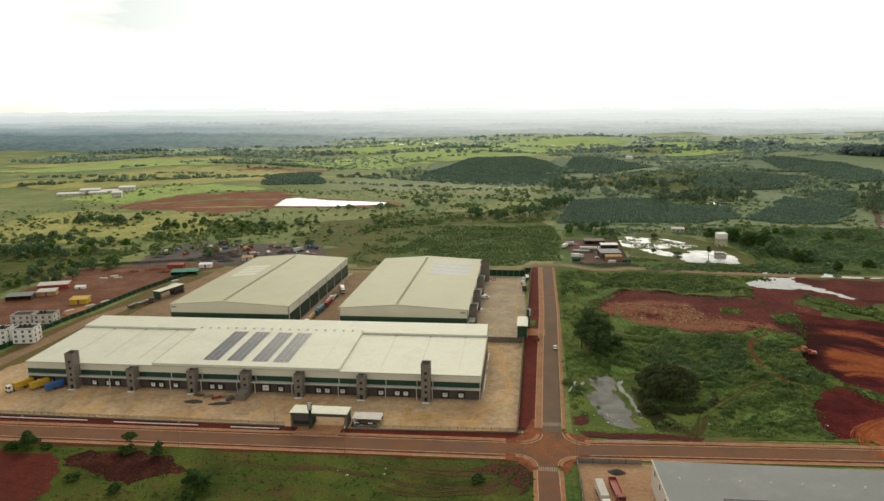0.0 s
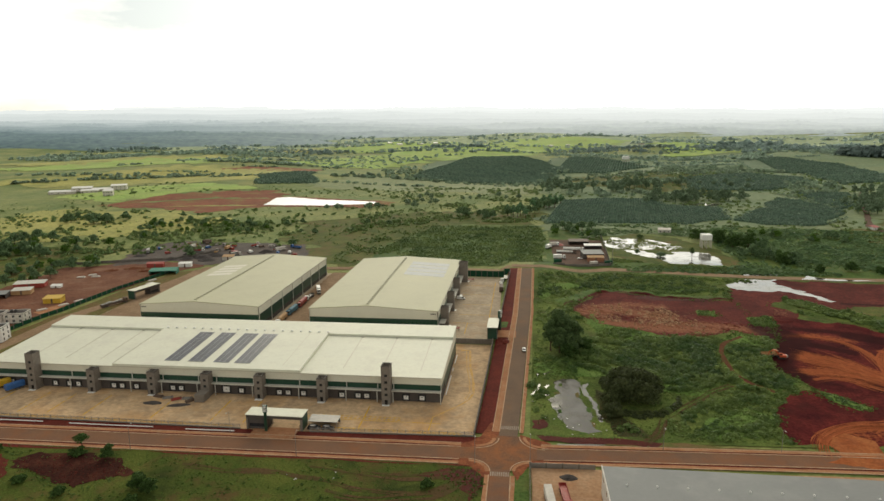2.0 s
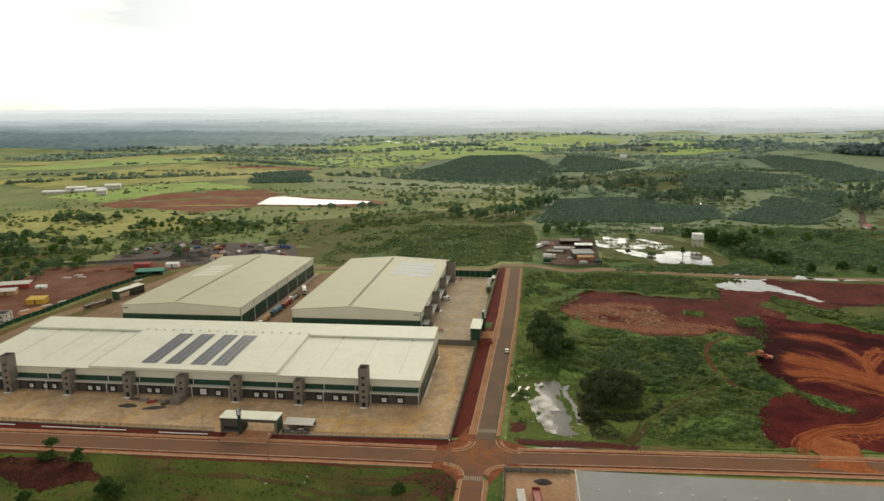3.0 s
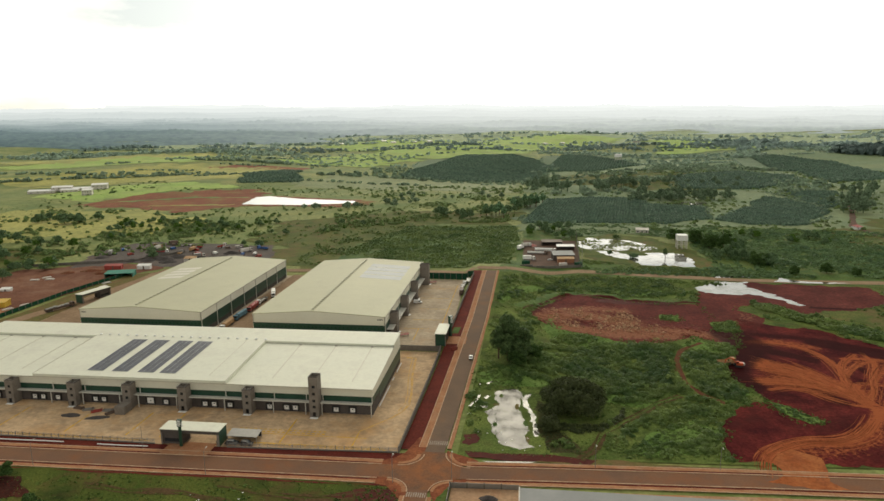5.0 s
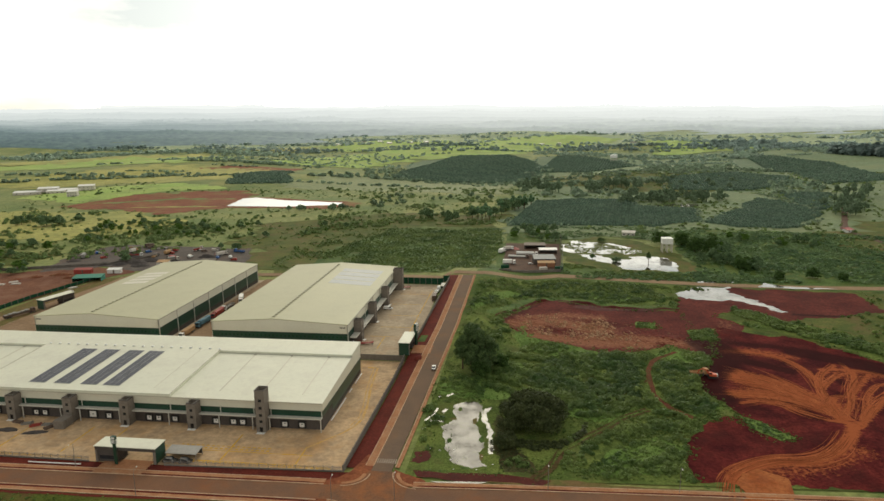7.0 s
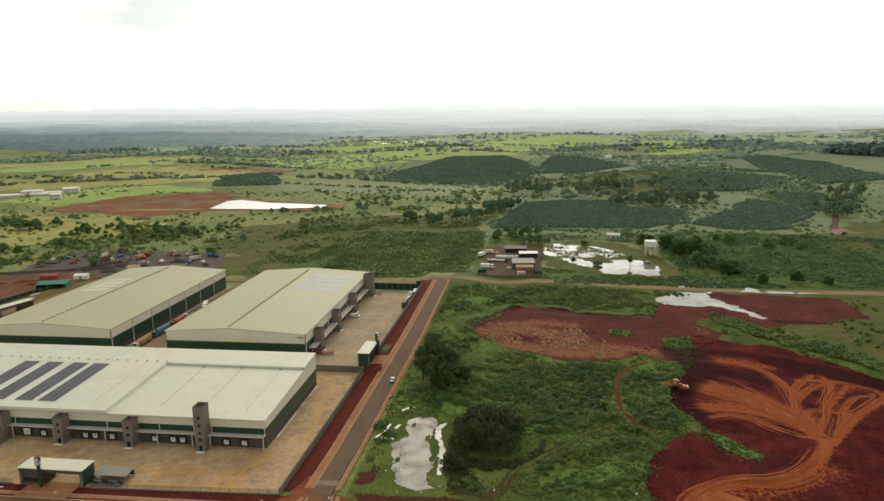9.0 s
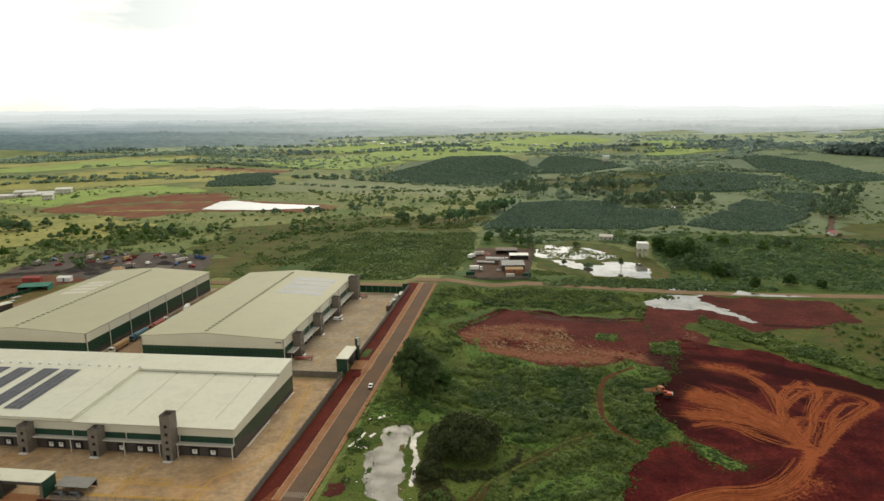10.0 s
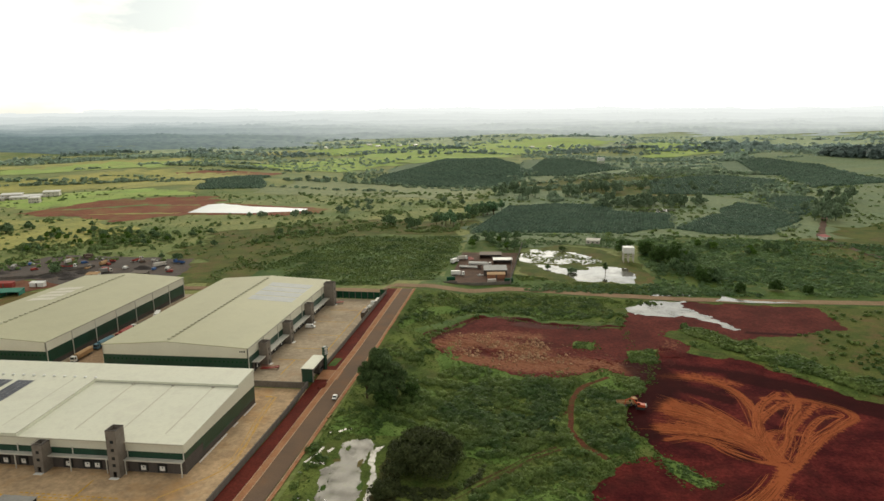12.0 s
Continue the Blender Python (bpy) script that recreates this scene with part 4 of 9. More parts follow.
patch("far_grass_strip", [(-520, 640), (-430, 690), (-350, 690), (-340, 680), (-430, 676), (-510, 628)], GRASS, 0.55, "strip of grass across the bare earth", rough=6, step=5, seed=73, cell=14)
patch("far_grass_strip", [(-470, 596), (-400, 612), (-330, 610), (-340, 598), (-400, 600)], DRY, 0.55, "strip of dry grass across the bare earth", rough=5, step=5, seed=74, cell=14)
patch("far_bare_earth_2", [(-640, 1130), (-560, 1230), (-430, 1230), (-420, 1150), (-520, 1120)], FARRED, 0.5, "bare red earth on a far slope", rough=12, step=8, seed=26, cell=20)
patch("bright_field_1", [(-690, 676), (-651, 817), (-520, 850), (-400, 800), (-510, 735), (-562, 640)], BRIGHT, 0.25, "bright green pasture", rough=12, step=8, seed=27, cell=18)
patch("bright_field_2", [(-645, 2037), (-264, 2381), (234, 1980), (-28, 1751), (-378, 1793)], BRIGHT, 1.5, "far green pasture painted bright as if sunlit", rough=40, step=20, seed=28, cell=40, kind="structure")
patch("far_pasture", [(-1500, 1900), (-1500, 2960), (2300, 2960), (1800, 1800), (1000, 1800), (900, 2000), (-200, 1990)], FARP, 1.0, "green pasture paled with painted haze", rough=40, step=30, seed=144, cell=45)
patch("bright_field_7", [(-760, 2190), (-480, 2420), (-330, 2180), (-470, 1920)], BRIGHT, 2.0, "far green pasture painted bright as if sunlit", rough=40, step=20, seed=141, cell=40)
patch("bright_field_8", [(-120, 2480), (140, 2520), (420, 2320), (255, 2010), (-60, 1990)], BRIGHT, 2.0, "far green pasture painted bright as if sunlit", rough=40, step=20, seed=142, cell=40)
patch("bright_field_9", [(430, 2100), (640, 2300), (820, 2160), (700, 1980)], BRIGHT, 2.0, "far green pasture painted bright as if sunlit", rough=40, step=20, seed=143, cell=40)
patch("bright_field_3", [(420, 1720), (520, 2060), (900, 2060), (830, 1800)], BRIGHT, 1.5, "far green pasture painted bright as if sunlit", rough=40, step=20, seed=29, cell=40)
patch("bright_field_4", [(-1100, 1750), (-900, 2150), (-700, 2300), (-640, 1900)], DRY, 1.5, "pale pasture far away", rough=40, step=20, seed=30, cell=40)
# fields 5 and 6 paint more sun patches onto the far land
patch("bright_field_5", [(-560, 1330), (-420, 1700), (-150, 1950), (120, 1960), (60, 1700), (-240, 1560), (-300, 1340)], BRIGHT, 1.2, "far green pasture painted bright as if sunlit", rough=40, step=14, seed=38, cell=30)
patch("bright_field_6", [(-1250, 1150), (-1000, 1480), (-650, 1500), (-700, 1230)], BRIGHT, 1.0, "far green pasture painted bright as if sunlit", rough=40, step=14, seed=39, cell=30)
patch("dry_field_1", [(-640, 360), (-600, 560), (-420, 560), (-300, 470), (-330, 380), (-460, 330)], DRY, 0.2, "dry yellow pasture painted sunlit, with scattered bushes", rough=25, step=8, seed=31, cell=16)
patch("dry_field_2", [(-980, 820), (-760, 1180), (-460, 1180), (-420, 900), (-640, 860)], DRY, 0.5, "dry yellow pasture", rough=40, step=14, seed=32, cell=25)
patch("dry_field_3", [(-330, 840), (-300, 1060), (-120, 1080), (60, 1000), (40, 760), (-120, 800)], PALEG, 0.4, "pale green pasture", rough=40, step=14, seed=33, cell=25)
patch("dry_field_4", [(60, 1000), (90, 1120), (330, 1120), (420, 860), (300, 800)], FRONT, 0.4, "green pasture with scattered trees", rough=30, step=14, seed=34, cell=25)
patch("dry_field_5", [(330, 360), (420, 520), (620, 640), (700, 520), (520, 320)], FRONT, 0.3, "rough green pasture", rough=25, step=10, seed=35, cell=20)
patch("dry_field_6", [(-1600, 1250), (-1300, 1500), (-800, 1560), (-700, 1300)], DRY, 0.9, "dry yellow pasture", rough=50, step=20, seed=36, cell=40)
patch("east_pasture", [(58, 440), (62, 760), (60, 1010), (110, 1400), (220, 1750), (640, 1820), (1300, 1780), (1400, 900), (900, 420), (560, 300), (420, 300), (330, 400)], EASTGRASS, 0.12, "pasture and scrubland painted darker green for cloud shade", rough=20, step=12, seed=37, cell=24)
ORCHARDS = [
    ([(56, 476), (72, 682), (150, 722), (221, 744), (214, 650), (284, 625), (262, 520), (207, 484)], 3.4, 4.6),
    ([(262, 505), (330, 620), (392, 730), (408, 682), (416, 600), (388, 530), (344, 474), (288, 478)], 3.4, 4.6),
    ([(-190, 1079), (-226, 1500), (-112, 1660), (22, 1620), (113, 1318), (80, 1030), (-69, 1060)], 6, 8),
    ([(90, 1360), (100, 1546), (218, 1626), (285, 1552), (326, 1338), (206, 1182), (110, 1241)], 6, 8),
    ([(572, 1546), (670, 1523), (750, 1360), (680, 928), (540, 869), (590, 1168), (513, 1232)], 6, 8),
    ([(-431, 843), (-498, 1042), (-421, 1118), (-332, 882)], 5, 6.5),
    ([(407, 780), (494, 759), (442, 628), (408, 590), (418, 700)], 3.6, 4.8),
    ([(300, 999), (400, 1080), (476, 1132), (541, 1052), (523, 924), (413, 835), (297, 860)], 5, 6.5),
]
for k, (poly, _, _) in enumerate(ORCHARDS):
    patch("orchard_floor", poly, ORCHFLOOR, 0.3 + 0.1 * (k > 1), "shaded ground between orchard rows, paled with painted haze", rough=12, step=6, seed=40 + k, cell=16)
patch("olive_pasture", [(-214, 244), (-60, 248), (-92, 322), (-58, 450), (40, 470), (60, 560), (-80, 560), (-220, 470), (-190, 345), (-150, 330)], FRONT, 0.05, "olive green pasture behind the warehouses", rough=12, step=6, seed=59, cell=14)
patch("scrub_floor", [(-89, 247), (-99, 324), (-61, 455), (53, 459), (57, 380), (50, 262)], LUSH, 0.06, "green ground under dense scrub", rough=5, step=6, seed=50, cell=12)
patch("scrub_floor_east", [(108, 256), (160, 250), (420, 246), (640, 300), (520, 420), (260, 468), (215, 440), (206, 340), (206, 275), (120, 268)], LUSH, 0.2, "dark green ground under scrub", rough=6, step=6, seed=57, cell=14)
FRONT_POLY = [(-330, -54), (18, -50.5), (22.6, -58), (22.6, -330), (-330, -330)]
patch("front_meadow", FRONT_POLY, MEADOW, 0.03, "rough green meadow along the road", cell=12)
patch("front_earth_1", [(-230, -62), (-155, -60), (-149, -66), (-146, -78), (-140, -92), (-150, -120), (-240, -120)], RED, 0.12, "bare dark red earth in the meadow", rough=3, step=1.5, seed=51)
patch("front_earth_2", [(-149, -66), (-143, -60), (-110, -62), (-101, -69), (-116, -80), (-132, -74)], PLOUGH, 0.13, "dark ploughed earth in the meadow", rough=3.6, step=1.0, seed=52)
patch("front_earth_3", [(-4, -58.5), (6, -54), (19, -52.5), (21.5, -57), (20, -74), (15, -68), (8, -62)], DARKRED, 0.09, "bare red earth beside the crossing", rough=3, step=0.8, seed=53)
for k, (line, wd) in enumerate((([(-86, -61), (-70, -62.5), (-50, -62), (-36, -65), (-22, -69), (-8, -71), (8, -70)], 0.6), ([(-84, -63), (-68, -64.5), (-48, -63.8), (-34, -67), (-20, -71), (-6, -73)], 0.45), ([(-40, -58), (-24, -61.5), (-6, -63.5), (8, -60)], 0.5), ([(-30, -73), (-12, -75), (4, -71), (15, -60)], 0.7), ([(-26, -75.5), (-10, -77), (6, -73.5), (17, -62)], 0.5), ([(-20, -60), (-4, -60.5), (12, -56)], 0.5))):
    ribbon("foot_track", line, wd, -wd, TRACKM, 0.10 + 0.006 * k, "muddy brown track through the meadow", "track", step=1.0, wander=1.6)
ribbon("foot_track", [(154, 102), (144, 93), (140, 88), (135.5, 75), (134.5, 62), (133.7, 47.4), (137.5, 34.6), (145.5, 25)], 1.05, -1.05, TRAILM, 0.12, "trodden red-brown path through the scrub", "track", step=1.5, wander=0.9)
WORN = [(81, -28), (86, -21.4), (92, -6.9), (100.7, 3.8), (105.9, 9.5), (116.9, 22.3), (128.4, 31.2)]
for k, (side, wide) in enumerate(((1.2, 0.45), (-1.1, 0.55))):
    ribbon("path_rut", WORN, side + wide, side - wide, TRACKM, 0.13 + 0.006 * k, "brown rut worn through the grass and scrub", "track", step=1.0, wander=1.3)
ribbon("path_rut", [(116, 39), (117.2, 40.7), (122, 49.3), (129.3, 59.6), (133, 63)], 0.6, -0.6, TRAILM, 0.13, "narrow red-brown path through the scrub", "track", step=1.0, wander=1.0)
GRASS_PATCHES = [[(68, 133), (77, 146), (85, 117), (99, 106), (121, 102), (136, 106), (121, 94), (94, 88), (78, 97)], [(39, 46), (52, 57), (66, 51), (72, 35), (52, 32), (40, 34)], [(46, 150), (60, 178), (78, 200), (70, 206), (50, 190), (43, 160)], [(112, 196), (140, 190), (160, 196), (150, 214), (120, 212)], [(74, 26), (92, 33), (112, 26), (128, 28), (112, 18), (92, 22)], [(100, -20), (126, -18), (140, 2), (128, 8), (108, -6)], [(150, 84), (160, 88), (164, 96), (152, 106), (144, 98)], [(62, 82), (78, 78), (84, 66), (70, 62)], [(139, 22), (150, 26), (158, 34), (152, 38), (142, 30)]]
for k, poly in enumerate(GRASS_PATCHES):
    patch("grass_patch", poly, BRIGHTG, 0.075, "fresh bright green grass in the overgrown field", rough=3.2, step=1.2, cell=3, seed=300 + k)
patch("field_scrape", [(38.5, -14), (43, -12), (44, -18), (42, -23), (38.5, -22)], DARKRED, 0.10, "patch of bare red earth in the grass", rough=2.2, step=0.7, seed=54)
patch("field_scrape", [(40, -26), (52, -27), (72, -26), (88, -27.5), (84, -31), (60, -31.5), (42, -30)], DARKRED, 0.09, "dark wet earth along the road bank", rough=1.0, step=1.5, seed=55)

# ---- roads ----
SIDE = [(29.0, -33), (29.6, -22), (32.2, 50), (34.8, 120), (36.4, 228)]
SOUTH = [(27.0, -330), (27.0, -52)]
WEST = [(-420, -47.5), (-190, -46.5), (17, -42.6), (28, -42)]
EAST = [(28, -42), (70, -39.4), (135, -36.4), (420, -26)]
ribbon("road_west", WEST, 4.3, -4.3, ASPHALT, 0.12, "dusty asphalt road with ochre edges")
ribbon("road_east", EAST, 3.9, -3.9, ASPHALT, 0.12, "dusty asphalt road with ochre edges")
ribbon("road_side", SIDE, 3.7, -3.5, ASPHALT2, 0.13, "dusty asphalt side road")
ribbon("road_south", SOUTH, 3.5, -3.5, ASPHALT, 0.13, "dusty asphalt side road")
patch("road_junction", [(13, -38.4), (19, -37), (23, -33.5), (25.2, -28), (33.4, -28), (35.5, -33), (40, -36.2), (40, -45), (34, -47.5), (30.6, -53), (23.3, -53), (21, -49), (16, -46.6), (12, -46.7)], MUDDY, 0.15, "road crossing covered in orange mud", rough=0.25, step=2)
for line, half in ((WEST[:2] + [(12, -42.7)], 4.3), ([(42, -41.1)] + EAST[1:], 3.9)):
    for s in (1, -1):
        ribbon("kerb", line, s * (half + 0.05), s * (half + 0.45), KERB, 0.26, "pale dusty concrete kerb", "kerb", thick=0.3)
        ribbon("verge", line, s * (half + 0.45), s * (half + 1.5), VERGE, 0.11, "red earth verge beside the kerb", "verge", wander=0.3)
        ribbon("footpath", line, s * (half + 1.5), s * (half + 3.2), PATHM, 0.17, "ochre dusty footpath", "pavement", wander=0.2)
        ribbon("footpath_edge", line, s * (half + 3.2), s * (half + 3.5), KERB, 0.22, "pale path edging", "kerb", thick=0.2)
for line, half in (([(29.7, -25)] + SIDE[2:], 3.7), (SOUTH[:1] + [(27, -57)], 3.5)):
    for s in (1, -1):
        ribbon("kerb", line, s * (half + 0.05), s * (half + 0.4), KERB, 0.26, "pale dusty concrete kerb", "kerb", thick=0.3)
        ribbon("footpath", line, s * (half + 0.4), s * (half + 1.7), PATHM, 0.15, "ochre dusty footpath", "pavement", wander=0.3)
ribbon("footpath", [(29.7, -25)] + SIDE[2:], 5.4, 6.6, PATHM, 0.13, "ochre dusty footpath", "pavement", wander=0.3)
ribbon("footpath_edge", [(29.7, -25)] + SIDE[2:], 6.6, 6.85, KERB, 0.2, "pale path edging beside the red verge", "kerb", thick=0.2)
ribbon("verge_side", [(29.9, -27)] + SIDE[2:], 6.85, 13.4, VERGE, 0.10, "bare red earth verge under the boundary wall", "verge", step=4)
ribbon("verge_front", [(-300, -36.8), (-60, -36.4), (10, -34.2), (20, -33.6)], 3.9, -3.6, VERGE, 0.09, "bare red earth verge before the fence", "verge", wander=0.5)
ribbon("verge_south", WEST[:-1] + [(17, -42.6)], -8.3, -9.3, VERGE, 0.08, "red earth edge of the meadow", "verge", wander=1.4)
ribbon("dirt_road", [(-215, 232), (-20, 240), (41, 236), (60, 240), (101, 255), (158, 246), (212, 237.5), (264, 236), (338, 237), (700, 250)], 4.6, -4.6, DIRT, 0.14, "ochre dirt road with worn edges", "road", wander=0.8)
patch("site_edge", [(-262, -20), (-259, 42), (-257, 66), (-249, 100), (-245, 156), (-236, 212), (-214, 226), (-224, 222), (-224, 82), (-226, 40), (-240, 20), (-241, -30)], TRODDEN, 0.09, "worn brown ground with thin grass inside the fence", rough=1.0, step=2, seed=58, cell=6)
ribbon("site_grass", [(-260, -16), (-257, 44), (-255, 68), (-247, 102), (-243, 156), (-234, 208)], 1.6, -1.6, TRODDEN, 0.13, "thin olive grass strip along the fence", "verge", step=2, wander=1.5)
ribbon("farm_track", [(410, 320), (399, 369), (392, 420), (391, 470), (428, 556), (499, 727), (543, 810)], 3.2, -3.2, COMPG, 0.5, "brown farm track between trees", "track", wander=1.5)
ribbon("dirt_road_west", [(-249, -20), (-249, 40), (-247, 60), (-238, 106), (-226, 148), (-216, 232)], 4.5, -4.5, DIRT, 0.12, "brown dirt road inside the fence", "road", wander=0.8)
ribbon("gate_apron", [(30.5, 86), (20.4, 86)], 5.4, -5.4, PATHM, 0.2, "ochre paved entrance beside the gatehouse", "pavement", step=3)
ribbon("gate_apron", [(-62, -30), (-62, -39.5)], 9, -9, PATHM, 0.16, "ochre paved entrance before the gatehouse", "pavement", step=3)
patch("grass_strip", [(21.2, 96), (25.0, 96.5), (25.8, 106), (22.0, 106)], LUSH, 0.15, "small mown grass strip beside the gatehouse", cell=3)
for corner in ([(6, -37.2), (15, -33.2), (19, -29), (21.5, -17), (26, -17), (26, -38), (8, -39)], [(33, -26), (38, -29.5), (46, -33.2), (46, -37), (33, -37)], [(10, -46.4), (22, -46), (24, -60), (20.5, -58), (16, -51), (10, -50)], [(30.4, -46), (44, -44.6), (44, -47.6), (36.6, -49.5), (31.6, -60)]):
    patch("corner_earth", corner, CORNER, 0.125, "churned orange and red earth at the corner of the crossing", rough=1.2, step=1.0, cell=3)


def arc(cx, cy, r, a0, a1):
    return [(cx + r * math.cos(radians(a0 + (a1 - a0) * k / 8)), cy + r * math.sin(radians(a0 + (a1 - a0) * k / 8))) for k in range(9)]


for cx, cy, r, a0, a1, out in ((17.6, -30.2, 8.4, -90, 0, 1), (43.0, -28.5, 9.6, 180, 270, 1), (15.6, -54.8, 7.8, 90, 0, -1), (38.0, -53.8, 7.2, 180, 90, -1)):
    ribbon("kerb", arc(cx, cy, r, a0, a1), 0.0, 0.38, KERB, 0.26, "pale dusty kerb curving round the crossing", "kerb", thick=0.3, step=1.5)
    ribbon("footpath", arc(cx, cy, r - 1.4 if r > 3 else r, a0, a1), 0.0, 1.2, PATHM, 0.17, "ochre dusty path curving round the crossing", "pavement", step=1.5, wander=0.3)
for k in range(9):
    x = 26.4 + k * 0.8
    patch("crossing_stripe", [(x, -22.6), (x + 0.42, -22.6), (x + 0.42, -19.6), (x, -19.6)], WHITEPAINT, 0.17, "worn white crossing stripe", cell=9, step=9, category="road marking")
    x = 23.8 + k * 0.75
    patch("crossing_stripe", [(x, -57.6), (x + 0.4, -57.6), (x + 0.4, -54.8), (x, -54.8)], WHITEPAINT, 0.17, "worn white crossing stripe", cell=9, step=9, category="road marking")

# ---- yards ----
patch("yard_front", YARD1_POLY, YARD, 0.0, "stained buff concrete loading yard", level=0.0, step=20, category="yard")
patch("yard_back", YARD2_POLY, YARD2, 0.0, "weathered grey-buff concrete loading yard", level=BACK, step=20, category="yard")
def yard_slabs(poly, z, x0, y0, size, material, skip):
    """Cast concrete slabs with open joints between them."""
    yard = bpy.data.objects["yard_front" if z < 1 else "yard_back"]
    bm = boxes((0.04, size - 0.04, 0.04, size - 0.04, 0, 0.012))
    me = bpy.data.meshes.new("slab")
    bm.to_mesh(me)
    bm.free()
    me.materials.append(material)
    for i in range(44):
        for j in range(24):
            a, b = x0 + i * size, y0 + j * size
            cs = [(a, b), (a + size, b), (a, b + size), (a + size, b + size)]
            if all(inside(p, q, poly) for p, q in cs) and not skip(a + size / 2, b + size / 2):
                piece("slab", me, yard, pose(a, b, z))


yard_slabs(YARD2_POLY, BACK + 0.002, -10.4, 78.0, 6.0, YARD2, lambda x, y: False)
yard_slabs(YARD1_POLY, 0.002, -237, -31.6, 6.0, YARD, lambda x, y: (x < -0.5 and y > -3) or y > 73)
patch("yard_west_strip", [(-224, 82), (-190, 82), (-190, 222), (-224, 222)], DIRT, 0.03, "worn brown ground beside the warehouse", level=BACK, step=4, rough=0.6, category="yard")
patch("yard_lane", [(-112, 84), (-88, 84), (-88, 222), (-112, 222)], DIRT, 0.03, "worn ochre lane between the warehouses", level=BACK, step=4, rough=1.0, category="yard")


def retaining_walls():
    bm = boxes((-224, 18.2, 75.8, 76.3, 0.0, BACK + 0.15))
    link("wall_terrace", bpy.data.meshes.new("wall_terrace"), FENCEW, None, "dark grey retaining wall between two yard levels", "structure", "wall")
    bm.to_mesh(bpy.data.objects["wall_terrace"].data)
    bm.free()


retaining_walls()


def bars(name, rects, material, z, label):
    """Painted lines, each (x0, x1, y0, y1)."""
    for x0, x1, y0, y1 in rects:
        bm = boxes((x0, x1, y0, y1, z + 0.018, z + 0.026))
        me = bpy.data.meshes.new(name)
        bm.to_mesh(me)
        bm.free()
        link(name, me, material, None, label, "structure", "road marking")


bars("yard_line", [(x - 0.28, x + 0.28, -27, -7) for x in (-207, -195, -178, -165, -148, -118, -92, -78, -30)], YELLOW, 0.0, "worn yellow bay line on concrete")
bars("yard_line", [(-46, 2, -20.3, -19.9), (-46, 10, -27.8, -27.2), (-222, -80, -30.4, -29.8), (-2.2, -1.8, -27, -14), (2, 6.4, 65.4, 66.2)], YELLOW, 0.0, "worn yellow line on concrete")
bars("yard_dash", [(x, x + 1.2, -28.9, -28.1) for x in range(-44, 12, 2)] + [(x, x + 1.2, -18.9, -18.1) for x in range(-60, -14, 2)] + [(x, x + 1.2, -16.9, -16.3) for x in range(-50, -14, 2)] + [(x, x + 1.1, -30.2, -29.7) for x in range(-236, -82, 3)], YELLOW, 0.0, "short worn yellow dash on concrete")
bars("yard_line", [(14, 14.4, 112, 200), (-4, 14, 120, 120.4), (-4, 14, 142, 142.4), (-6, 12, 166, 166.4), (-6, 12, 190, 190.4), (2, 2.4, 84, 104), (-6, 8, 103.6, 104)], YELLOW, BACK, "worn yellow line on concrete")
TURN = [(-1.8, -14.5), (3.4, -7.6), (8.0, -2), (11.2, 4), (12.8, 11.5), (12.1, 22), (10.4, 33), (8.8, 44), (7.6, 55), (6.9, 66)]
ribbon("yard_line", TURN, 0.55, -0.55, FADED, 0.026, "wide faded yellow line on concrete", "road marking", step=1.0, wander=0.35, level=0.0)
ribbon("yard_line", TURN[3:], 2.0, 1.5, FADED, 0.026, "faded yellow line on concrete", "road marking", step=1.0, wander=0.25, level=0.0)

# ---- warehouses ----
def hollow_tower(w, d, h, windows):
    """Four walls with openings in the front, and a floor under the rim."""
    t = 0.35
    bm = boxes((-w / 2, -w / 2 + t, -d, 0, 0, h), (w / 2 - t, w / 2, -d, 0, 0, h), (-w / 2 + t, w / 2 - t, -t, 0, 0, h))
    z = 0.0
    parts = [bm]
    for z0, z1, x0, x1 in windows:
        parts.append(boxes((-w / 2 + t, w / 2 - t, -d, -d + t, z, z0)))
        parts.append(boxes((-w / 2 + t, x0, -d, -d + t, z0, z1), (x1, w / 2 - t, -d, -d + t, z0, z1)))
        z = z1
    parts.append(boxes((-w / 2 + t, w / 2 - t, -d, -d + t, z, h)))
    parts.append(boxes((-w / 2 + t, w / 2 - t, -d + t, -t, h - 1.6, h - 1.3)))
    return join(*parts)


